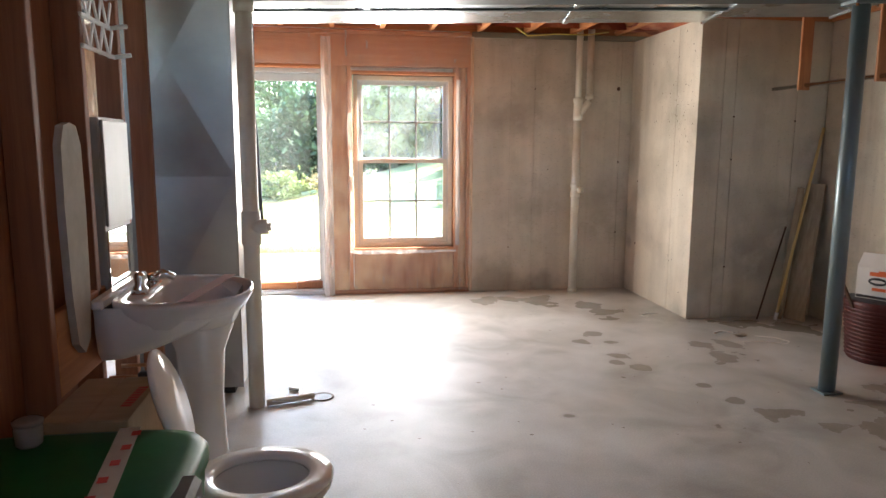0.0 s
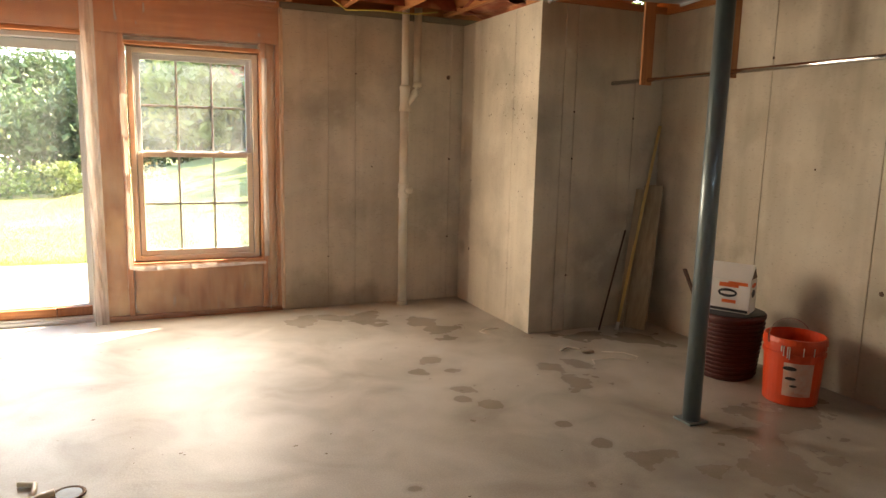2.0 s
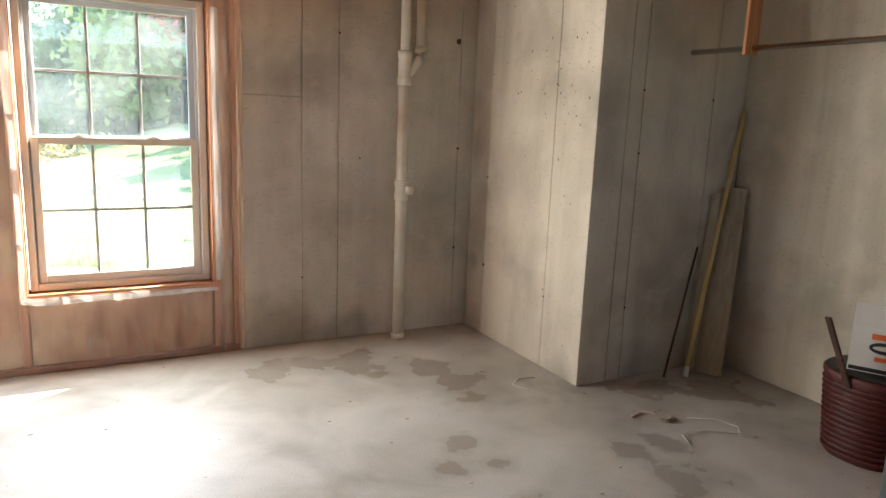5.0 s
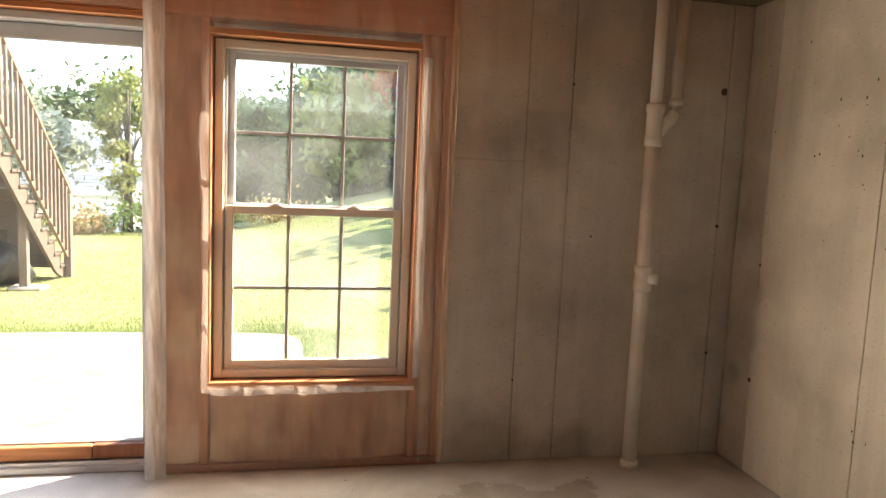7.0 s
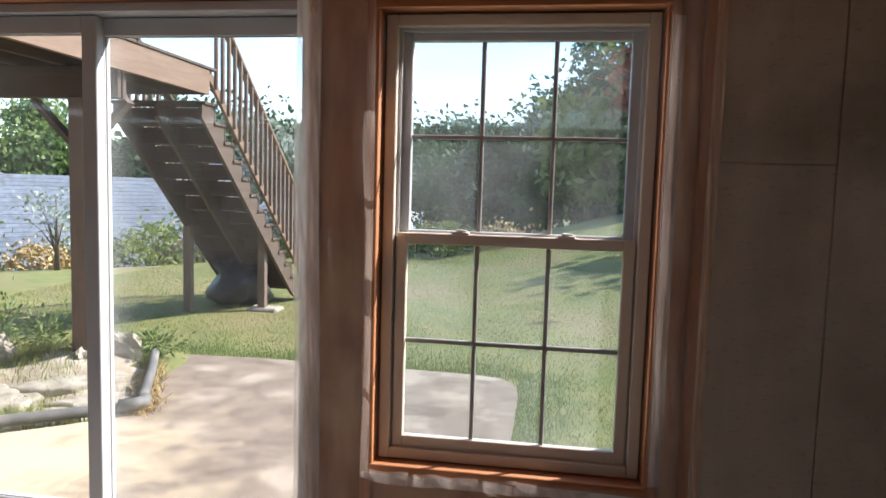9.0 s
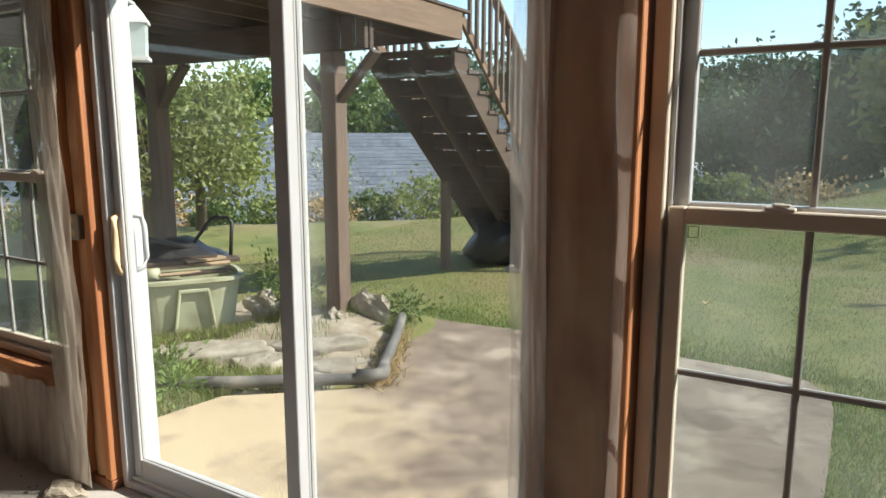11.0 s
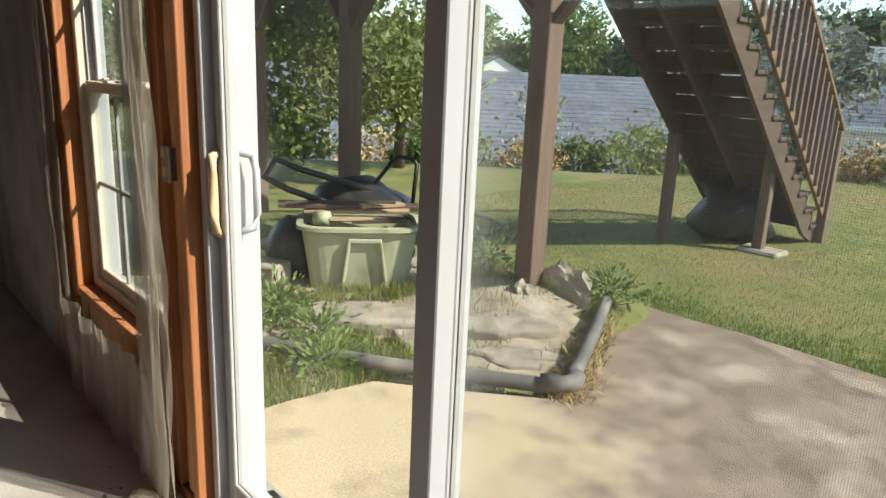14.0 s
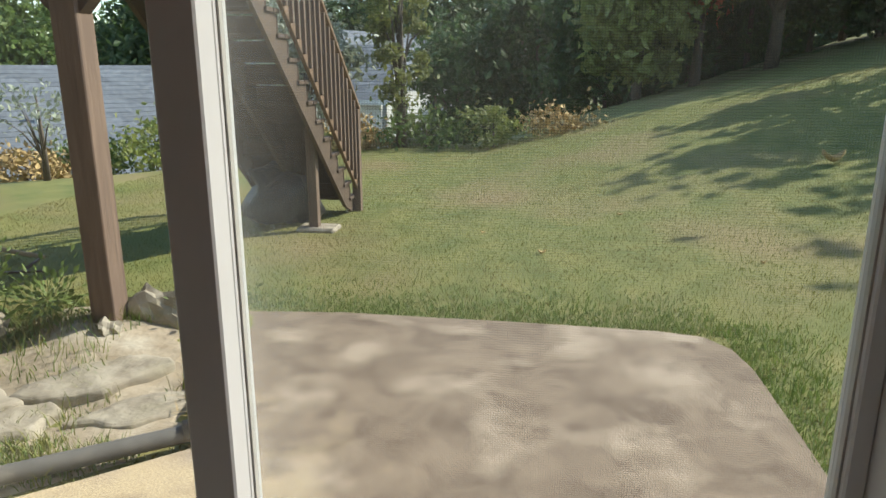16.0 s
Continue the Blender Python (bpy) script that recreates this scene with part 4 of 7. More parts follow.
rd = tube([run(3.1, 0.25, 2.27), run(3.5, 0.1, 2.27), run(3.8, -0.15, 2.28), run(4.1, -0.5, 2.28)], 0.075, 20)
part("round_branch", rd, GALV, dk, "round galvanised pipe", True)
vt = thing("floor_register_boot", "white metal register frame at the duct end", "register")
part("frame", run_box(2.3, 2.75, 0.80, 0.94, 2.30, 2.315, 0.001), METALW, vt)
for k in range(2):
    part("opening", run_box(2.33 + 0.21 * k, 2.51 + 0.21 * k, 0.82, 0.92, 2.2965, 2.2995, 0), mk("dusty_boot", (0.3, 0.26, 0.2), (0.24, 0.2, 0.16), ns=8, bump=0), vt)

# clothes rod on hanging boards
hr = thing("clothes_rod", "long chrome clothes rod hung on orange boards", "rod")
part("rod", tube([(3.50, 4.93, 1.81), (3.53, 1.2, 1.80)], 0.014, 12), CHROME, hr, "chrome rod", True)
for x_, y_ in ((3.49, 4.56), (3.52, 3.86), (3.53, 2.1)):
    part("hanger_board", box((x_ - 0.045, y_ - 0.01, 1.775), (x_ + 0.045, y_ + 0.01, 2.42), 0.003), LUM_Z, hr, "orange hanging board")

# wiring along the joists
cbw = bmesh.new()
rng = random.Random(2)
for y0_, z0_ in ((3.0, 2.36), (2.93, 2.37)):
    tube([(1.0 + 0.3 * k, y0_ + 0.02 * math.sin(k * 2.0), z0_ - 0.02 * (k % 2)) for k in range(10)], 0.005, 6, cbw)
single("house_wiring", cbw, mk("yellow_cable", (0.5, 0.4, 0.08), (0.42, 0.33, 0.06), ns=9, rough=0.5, bump=0), "yellow house cable stapled under the joists", "cable", smooth=True)
cbw = tube([(1.7, 5.9, 2.37), (1.75, 5.86, 2.33), (1.8, 5.9, 2.31), (2.05, 5.93, 2.335), (2.35, 5.93, 2.335), (2.55, 5.95, 2.37)], 0.006, 6)
single("house_wiring", cbw, bpy.data.materials["yellow_cable"], "loose loop of yellow house cable at the wall top", "cable", smooth=True)

# far drain pipe with a wye
fp = thing("drain_pipe", "white plastic drain pipe with a wye branch standing at the wall", "pipe")
px_, py_ = 2.335, 6.08
part("pipe", lathe([(0.036, 0.0), (0.036, 1.74)], (px_, py_, 0), 18), PVC, fp, smooth=True)
part("foot", lathe([(0.044, 0.0), (0.044, 0.03), (0.038, 0.036)], (px_, py_, 0), 18), PVC, fp, smooth=True)
part("cleanout_tee", lathe([(0.038, 0.90), (0.044, 0.905), (0.044, 0.945), (0.04, 0.95), (0.04, 0.985), (0.044, 0.99), (0.044, 1.02), (0.037, 1.025)], (px_, py_, 0), 18), PVC, fp, smooth=True)
part("cleanout_plug", tube([(px_ + 0.02, py_ - 0.03, 0.965), (px_ + 0.045, py_ - 0.06, 0.965)], 0.027, 12), PVC, fp, smooth=True)
part("wye", lathe([(0.038, 1.60), (0.043, 1.605), (0.043, 1.64), (0.039, 1.645), (0.039, 1.76), (0.043, 1.765), (0.043, 1.80), (0.034, 1.805)], (px_, py_, 0), 18), PVC, fp, smooth=True)
part("upper_pipe", lathe([(0.029, 1.79), (0.029, 2.42)], (px_, py_, 0), 16), PVC, fp, smooth=True)
part("branch_pipe", tube([(px_ + 0.01, py_, 1.66), (px_ + 0.08, py_, 1.735), (px_ + 0.098, py_, 1.765), (px_ + 0.105, py_, 1.80), (px_ + 0.105, py_, 2.42)], 0.031, 16), PVC, fp, smooth=True)
part("branch_collar", lathe([(0.036, 1.80), (0.036, 1.835)], (px_ + 0.105, py_, 0), 16), PVC, fp, smooth=True)

# ---- left side: bathroom rough-in ----
SX = -0.66
sw = thing("stud_partition", "open partition of bare brown lumber studs", "stud wall", kind="structure")
for y_ in (3.22, 2.82, 2.42, 2.02, 1.62, 1.22, 0.82, 0.42, 0.02, -0.4, -0.8):
    part("stud", box((SX - 0.089, y_, 0.04), (SX, y_ + 0.038, 2.36), 0.003), STUD, sw)
part("bottom_plate", box((SX - 0.089, -1.2, 0.0), (SX, 3.27, 0.038), 0.003), STUD, sw)
part("top_plate", box((SX - 0.089, -1.2, 2.36), (SX, 3.27, 2.379), 0.003), STUD, sw)
part("back_panel", box((SX - 0.105, -1.2, 0.0), (SX - 0.091, 2.44, 2.37)), STUD, sw, "brown panel behind the studs")
part("blocking", box((SX - 0.03, 2.06, 0.60), (SX, 2.82, 0.86), 0.003), LUM_Y, sw)

# sheet-metal plenum with cross-broken faces
pn = thing("return_plenum", "tall galvanised sheet-metal plenum with cross-creased faces", "duct")


def creased(a, b, c_, d_, push):
    bm = bmesh.new()
    q = [bm.verts.new(v) for v in (a, b, c_, d_)]
    m_ = bm.verts.new((Vector(a) + Vector(b) + Vector(c_) + Vector(d_)) / 4 + Vector(push))
    for i in range(4):
        bm.faces.new((q[i], q[(i + 1) % 4], m_))
    return bm


PX0, PX1, PY0, PY1 = -1.0, -0.365, 3.66, 4.25
cuts_z = (0.05, 1.2, 2.36)
for z0, z1 in zip(cuts_z, cuts_z[1:]):
    part("face", creased((PX0, PY0, z0), (PX1, PY0, z0), (PX1, PY0, z1 - 0.004), (PX0, PY0, z1 - 0.004), (0, -0.03, 0)), GALV_D, pn)
    part("face", creased((PX1, PY0, z0), (PX1, PY1, z0), (PX1, PY1, z1 - 0.004), (PX1, PY0, z1 - 0.004), (0.025, 0, 0)), GALV_D, pn)
part("back", box((PX0, PY0 + 0.004, 0.05), (PX1 - 0.004, PY1, 2.36)), GALV_D, pn)
# black block added to stand for the shaded gap under the plenum
part("foot_block", box((PX0 + 0.05, PY0 + 0.05, 0), (PX1 - 0.05, PY1 - 0.05, 0.049)), BLACKP, pn)
part("corner_strip", box((PX1 - 0.002, PY0 - 0.006, 0.05), (PX1 + 0.006, PY0 + 0.012, 2.36), 0.001), GALV_D, pn)

ss = thing("soil_stack", "white plastic soil stack with a cleanout standing on the floor", "pipe")
sx, sy = -0.27, 3.49
part("pipe", lathe([(0.041, 0.0), (0.041, 2.42)], (sx, sy, 0), 20), PVC, ss, smooth=True)
part("coupling", lathe([(0.043, 0.86), (0.049, 0.865), (0.049, 1.03), (0.043, 1.035)], (sx, sy, 0), 20), PVC, ss, smooth=True)
part("cleanout", tube([(sx, sy - 0.01, 0.955), (sx + 0.085, sy - 0.02, 0.955)], 0.038, 16), PVC, ss, smooth=True)
part("plug", tube([(sx + 0.085, sy - 0.02, 0.955), (sx + 0.105, sy - 0.022, 0.955)], 0.02, 8), PVC, ss)
part("upper_wye", tube([(sx, sy, 2.06), (sx + 0.06, sy, 2.14), (sx + 0.2, sy, 2.22), (sx + 0.5, sy, 2.24)], 0.04, 14), PVC, ss, smooth=True)
part("collar", lathe([(0.049, 2.0), (0.049, 2.07)], (sx, sy, 0), 20), PVC, ss, smooth=True)
cd = thing("condensate_pipe", "thin white plastic pipe lying to the floor drain", "pipe")
part("pipe", tube([(-0.22, 3.475, 0.019), (-0.05, 3.525, 0.021), (0.02, 3.555, 0.024)], 0.017, 10), PVC, cd, smooth=True)
part("elbow", tube([(-0.12, 3.70, 0.012), (-0.06, 3.68, 0.012), (-0.055, 3.62, 0.014), (-0.06, 3.545, 0.02)], 0.011, 8), PVC, cd, smooth=True)
fd = thing("floor_drain", "round dark floor drain set in the concrete", "drain")
part("ring", lathe([(0.062, 0.001), (0.062, 0.005), (0.05, 0.006), (0.05, 0.002)], (0.065, 3.575, 0), 24), RUST, fd, smooth=True)
part("grate", lathe([(0.048, 0.002), (0.048, 0.0045)], (0.065, 3.575, 0), 20), BLACKP, fd)
bc = tube([(-0.355, 4.4, 2.4), (-0.34, 4.4, 2.0), (-0.352, 4.41, 1.65), (-0.333, 4.4, 1.355), (-0.325, 4.4, 1.06), (-0.32, 4.39, 0.88), (-0.34, 4.38, 0.815), (-0.37, 4.37, 0.83)], 0.012, 8)
single("black_cable", bc, BLACKR, "black cable hanging from the ceiling before the door", "cable", smooth=True)

# pedestal sink
sk = thing("pedestal_sink", "white porcelain pedestal sink, taped, beside the studs", "sink")
SKX, SKY = -0.40, 2.55
SINK_DROP = -0.03


def basin():
    bm = bmesh.new()
    rings = []
    seg = 32
    prof = [(0.13, 0.68), (0.2, 0.72), (0.9, 0.80), (1.0, 0.845), (1.0, 0.86), (0.97, 0.865), (0.83, 0.86), (0.78, 0.84), (0.6, 0.74), (0.15, 0.715)]
    for r_, z_ in prof:
        ring = []
        for k in range(seg):
            a = 2 * math.pi * k / seg
            c_, s_ = math.cos(a), math.sin(a)
            ex = 0.25 if c_ > 0 else 0.21
            pw = 1.0 if c_ > 0 else 0.45
            inner = z_ < 0.859 and r_ < 0.85 and prof.index((r_, z_)) > 5
            ox = 0.035 if inner or (r_, z_) == (0.83, 0.86) else 0.0
            sc = 0.86 if (c_ < 0 and prof.index((r_, z_)) > 5) else 1.0
            zz = z_
            if prof.index((r_, z_)) < 3 and c_ < 0:
                zz = z_ - 0.03
            ring.append(bm.verts.new((SKX + ox + ex * r_ * sc * math.copysign(abs(c_) ** pw, c_), SKY + 0.28 * r_ * math.copysign(abs(s_) ** (0.8 if c_ > 0 else 0.6), s_), zz)))
        rings.append(ring)
    for a, b in zip(rings, rings[1:]):
        for k in range(seg):
            bm.faces.new((a[k], a[(k + 1) % seg], b[(k + 1) % seg], b[k]))
    bm.faces.new(rings[-1])
    bm.faces.new(list(reversed(rings[0])))
    bmesh.ops.recalc_face_normals(bm, faces=bm.faces[:])
    return bm


part("basin", basin(), PORC, sk, smooth=True)
part("back_ledge", box((SKX - 0.24, SKY - 0.27, 0.845), (SKX - 0.20, SKY + 0.27, 0.885), 0.008), PORC, sk)
ap = bmesh.new()
sect = []
for xo, zb, hw in ((-0.235, 0.655, 0.258), (-0.16, 0.662, 0.262), (-0.08, 0.685, 0.262), (0.0, 0.715, 0.25), (0.08, 0.745, 0.222), (0.15, 0.78, 0.17), (0.2, 0.815, 0.10)):
    sect.append([ap.verts.new((SKX + xo, SKY + hw * yy, zb + (0.852 - zb) * zz)) for yy, zz in ((-1, 1), (-0.985, 0.55), (-0.93, 0.2), (-0.8, 0.0), (0.8, 0.0), (0.93, 0.2), (0.985, 0.55), (1, 1))])
for a, b in zip(sect, sect[1:]):
    for k in range(7):
        ap.faces.new((a[k], a[k + 1], b[k + 1], b[k]))
ap.faces.new(sect[0])
ap.faces.new(list(reversed(sect[-1])))
bmesh.ops.recalc_face_normals(ap, faces=ap.faces[:])
part("apron", ap, PORC, sk, smooth=True)
part("pedestal", lathe([(0.11, 0.0), (0.105, 0.04), (0.085, 0.2), (0.078, 0.42), (0.09, 0.6), (0.125, 0.69), (0.13, 0.72)], (SKX + 0.05, SKY, 0), 24, 1.0, 1.05), PORC, sk, smooth=True)
fc = lathe([(0.028, 0.862), (0.026, 0.885), (0.018, 0.90), (0.02, 0.93), (0.012, 0.945)], (SKX - 0.13, SKY - 0.09, 0), 14)
part("faucet", fc, CHROME, sk, "chrome faucet", True)
part("faucet", lathe([(0.022, 0.862), (0.018, 0.89), (0.012, 0.91)], (SKX - 0.13, SKY + 0.1, 0), 14), CHROME, sk, "chrome tap handle", True)
part("spout", tube([(SKX - 0.13, SKY, 0.87), (SKX - 0.12, SKY, 0.91), (SKX - 0.07, SKY, 0.925), (SKX - 0.03, SKY, 0.905)], 0.014, 10), CHROME, sk, "chrome spout", True)
part("faucet_base", box((SKX - 0.155, SKY - 0.12, 0.86), (SKX - 0.105, SKY + 0.13, 0.872), 0.005), CHROME, sk)
part("tape", box((SKX + 0.07, SKY - 0.25, 0.866), (SKX + 0.115, SKY + 0.25, 0.8675), 0, None, Matrix.Rotation(-0.15, 3, "Z")), mk("sink_tape", (0.62, 0.42, 0.38), (0.56, 0.36, 0.33), ns=20, rough=0.4, bump=0.02), sk, "strip of pale red tape")
for o_ in sk.children:
    if not o_.name.startswith("pedestal"):
        o_.location.z = SINK_DROP
sp_ = thing("supply_valves", "small brass and black shutoff valves under the sink", "valve")
for y_ in (2.48, 2.62):
    part("stub", tube([(SX, y_, 0.52), (SX + 0.12, y_, 0.52)], 0.008, 8), mk("copper", (0.5, 0.25, 0.13), (0.42, 0.2, 0.1), ns=9, rough=0.35, metal=1, bump=0), sp_, smooth=True)
    part("valve", box((SX + 0.1, y_ - 0.015, 0.5), (SX + 0.15, y_ + 0.015, 0.54), 0.006), BLACKP, sp_)

# toilet bowl with its lid up
tl = thing("toilet", "white porcelain toilet bowl with the lid raised", "toilet")
TX, TY = -0.02, 1.84
bw = bmesh.new()
rings = []
prof = [(0.55, 0.0), (0.52, 0.06), (0.5, 0.16), (0.72, 0.28), (0.95, 0.37), (1.0, 0.39), (0.99, 0.405), (0.80, 0.405), (0.72, 0.36), (0.5, 0.25), (0.2, 0.2)]
for r_, z_ in prof:
    rings.append([bw.verts.new((TX - 0.03 + 0.20 * r_ * math.cos(2 * math.pi * k / 28) - (0.06 * (1 - r_)), TY + 0.178 * r_ * math.sin(2 * math.pi * k / 28), z_)) for k in range(28)])
for a, b in zip(rings, rings[1:]):
    for k in range(28):
        bw.faces.new((a[k], a[(k + 1) % 28], b[(k + 1) % 28], b[k]))
bw.faces.new(rings[-1])
bw.faces.new(list(reversed(rings[0])))
part("bowl", bw, PORC, tl, smooth=True)
st = bmesh.new()
ro, ri = [], []
for rr, zz in ((1.02, 0.407), (1.03, 0.418), (1.0, 0.428), (0.70, 0.428), (0.66, 0.418), (0.68, 0.407)):
    ro.append([st.verts.new((TX - 0.03 + 0.20 * rr * math.cos(2 * math.pi * k / 32), TY + 0.178 * rr * math.sin(2 * math.pi * k / 32), zz)) for k in range(32)])
for a, b in zip(ro, ro[1:] + ro[:1]):
    for k in range(32):
        st.faces.new((a[k], a[(k + 1) % 32], b[(k + 1) % 32], b[k]))
bmesh.ops.recalc_face_normals(st, faces=st.faces[:])
part("seat", st, PORC, tl, smooth=True)
ld = bmesh.new()
rings = []
for rr, off in ((0.0, 0.0), (0.93, 0.0), (1.0, 0.006), (1.0, 0.014), (0.93, 0.02), (0.0, 0.02)):
    rings.append([ld.verts.new((TX - 0.245 - off - 0.10 * (0.5 + 0.5 * rr * math.sin(2 * math.pi * k / 28)), TY + 0.15 + 0.125 * rr * math.cos(2 * math.pi * k / 28), 0.60 + 0.16 * rr * math.sin(2 * math.pi * k / 28))) for k in range(28)])
for a, b in zip(rings, rings[1:]):
    for k in range(28):
        ld.faces.new((a[k], a[(k + 1) % 28], b[(k + 1) % 28], b[k]))
bmesh.ops.remove_doubles(ld, verts=ld.verts[:], dist=0.0005)
bmesh.ops.recalc_face_normals(ld, faces=ld.faces[:])
part("lid", ld, PORC, tl, smooth=True)
part("hinge", box((TX - 0.30, TY - 0.09, 0.38), (TX - 0.22, TY + 0.09, 0.432), 0.006), PORC, tl)

# green bin
gb = thing("storage_bin", "dark green plastic storage bin closed with red-printed tape", "bin")
GX0, GX1, GY0, GY1 = -0.86, -0.17, 1.32, 1.86
part("body", lathe([(0.86, 0.0), (0.9, 0.03), (0.96, 0.54)], ((GX0 + GX1) / 2, (GY0 + GY1) / 2, 0), 32, (GX1 - GX0) / 2, (GY1 - GY0) / 2, power=0.35), GREEN, gb, smooth=False)
part("lid", lathe([(0.98, 0.54), (1.0, 0.55), (1.0, 0.575), (0.96, 0.592), (0.85, 0.60), (0.5, 0.602), (0.02, 0.602)], ((GX0 + GX1) / 2, (GY0 + GY1) / 2, 0), 40, (GX1 - GX0) / 2, (GY1 - GY0) / 2, power=0.42), GREEN, gb, smooth=True)
part("tape", box((-0.40, 1.36, 0.6035), (-0.345, 1.84, 0.6055), 0, None, Matrix.Rotation(0.12, 3, "Z")), TAPE, gb, "strip of clear tape with red print")
for k in range(5):
    part("tape_print", box((-0.385, 1.42 + k * 0.09, 0.6062), (-0.362, 1.45 + k * 0.09, 0.6068), 0, None, Matrix.Rotation(0.12, 3, "Z")), REDI, gb)
part("latch", box((-0.27, 1.42, 0.52), (-0.155, 1.56, 0.595), 0.015), BLACKP, gb, "black latch")
jr = thing("glass_jar", "small clear glass jar standing on the green bin", "jar")
jg = mk("jar_glass", (0.26, 0.24, 0.21), (0.2, 0.185, 0.165), ns=9, rough=0.1, bump=0)
part("body", lathe([(0.03, 0.603), (0.034, 0.61), (0.036, 0.65), (0.033, 0.66)], (-0.63, 1.76, 0), 16), jg, jr, smooth=True)
part("rim", lathe([(0.033, 0.66), (0.038, 0.662), (0.038, 0.672), (0.028, 0.674)], (-0.63, 1.76, 0), 16), jg, jr, smooth=True)
for o_ in list(gb.children) + list(jr.children):
    o_.location.z = -0.02 if o_.name.split(".")[0] != "body" or o_.parent is jr else 0.0
gb.children[0].scale.z = 0.965
bx_ = thing("cardboard_box", "closed brown cardboard carton with red printing under the sink", "box")
part("body", box((-0.65, 1.88, 0.0), (-0.42, 2.25, 0.59), 0.004), CARD, bx_)
part("flap", box((-0.653, 1.877, 0.5905), (-0.537, 2.253, 0.594), 0.001), CARD, bx_)
part("flap", box((-0.533, 1.877, 0.5905), (-0.417, 2.253, 0.594), 0.001), CARD, bx_)
for k in range(8):
    part("print", box((-0.47 + 0.001 * k, 1.98 + 0.022 * k, 0.5945), (-0.44 + 0.001 * k, 1.995 + 0.022 * k, 0.595)), REDI, bx_)

mc = thing("medicine_cabinet", "narrow grey metal medicine cabinet with a mirror fixed between studs", "cabinet")
ENAMEL = mk("grey_enamel", (0.36, 0.34, 0.30), (0.30, 0.28, 0.25), ns=5, rough=0.4, bump=0.02)
part("body", box((SX - 0.06, 2.50, 0.82), (SX + 0.012, 2.80, 1.46), 0.004), ENAMEL, mc)
part("upper_door", box((SX + 0.013, 2.51, 1.07), (SX + 0.024, 2.79, 1.45), 0.003), ENAMEL, mc)
part("mirror", box((SX + 0.013, 2.51, 0.83), (SX + 0.020, 2.79, 1.055), 0.002), MIRROR, mc, "small mirror")
ep = thing("peg_rack", "white expanding lattice peg rack hung on a stud", "rack")
for lvl in range(3):
    zb = 1.68 + 0.10 * lvl
    part("crossbar", box((SX + 0.006, 2.40, zb), (SX + 0.018, 2.74 - 0.03 * lvl, zb + 0.014), 0.003), METALW, ep)
    part("peg", tube([(SX + 0.018, 2.72 - 0.03 * lvl, zb + 0.007), (SX + 0.075, 2.72 - 0.03 * lvl, zb + 0.015)], 0.008, 8), METALW, ep, smooth=True)
    if lvl < 2:
        for k in range(6):
            y_ = 2.42 + 0.05 * k
            part("slat", bar((SX + 0.012, y_ + (0.0 if k % 2 else 0.05), zb), (SX + 0.012, y_ + (0.05 if k % 2 else 0.0), zb + 0.1), 0.006, 0.014), METALW, ep)
ib_ = bmesh.new()
prof_i = [(0.0, 0.70), (0.05, 0.74), (0.075, 0.9), (0.085, 1.15), (0.08, 1.36), (0.05, 1.42), (0.0, 1.43)]
left_, right_ = [], []
for h_ in (SX + 0.005, SX + 0.028):
    left_.append([ib_.verts.new((h_, 2.2 - w_, z_)) for w_, z_ in prof_i] + [ib_.verts.new((h_, 2.2 + w_, z_)) for w_, z_ in reversed(prof_i[1:-1])])
n_ = len(left_[0])
ib_.faces.new(left_[0])
ib_.faces.new(list(reversed(left_[1])))
for k in range(n_):
    ib_.faces.new((left_[0][k], left_[0][(k + 1) % n_], left_[1][(k + 1) % n_], left_[1][k]))
bmesh.ops.recalc_face_normals(ib_, faces=ib_.faces[:])
single("sleeve_board", ib_, mk("grey_cloth", (0.46, 0.42, 0.36), (0.38, 0.345, 0.29), ns=20, rough=0.9, bump=0.1), "long white padded sleeve ironing board hung on a stud", "ironing board")

# ---- right side: alcove clutter ----
def leaning(name, base, top, w, t, mat_, label, cat):
    return single(name, bar(base, top, w, t, None, 0.0, 0.003), mat_, label, cat)


leaning("plank", (3.74, 4.80, 0.005), (3.91, 4.905, 1.08), 0.16, 0.022, BOARD, "wide weathered plank leaning in the corner", "plank")
leaning("plank", (3.64, 4.85, 0.005), (3.80, 4.92, 1.05), 0.05, 0.02, BOARD, "narrow weathered plank leaning in the corner", "plank")
yp = thing("broom_pole", "long yellow wooden pole leaning in the corner", "pole")
part("pole", tube([(3.60, 4.83, 0.01), (3.955, 4.925, 1.52)], 0.012, 10), YELLOW, yp, smooth=True)
part("ferrule", tube([(3.598, 4.8295, 0.0), (3.612, 4.833, 0.06)], 0.015, 10), METALW, yp, "pale metal ferrule", True)
single("thin_stick", tube([(3.46, 4.86, 0.004), (3.70, 4.93, 0.74)], 0.007, 8), RUST, "thin dark stick leaning on the wall", "stick", smooth=True)

bk = thing("wicker_basket", "dark red wicker basket standing on the floor", "basket")
BX, BY = 3.62, 3.80
part("body", lathe([(0.15, 0.0), (0.158, 0.01), (0.19, 0.36), (0.198, 0.375), (0.198, 0.395), (0.185, 0.40), (0.178, 0.37), (0.15, 0.05)], (BX, BY, 0), 36, power=0.8), BASKET, bk, smooth=True)
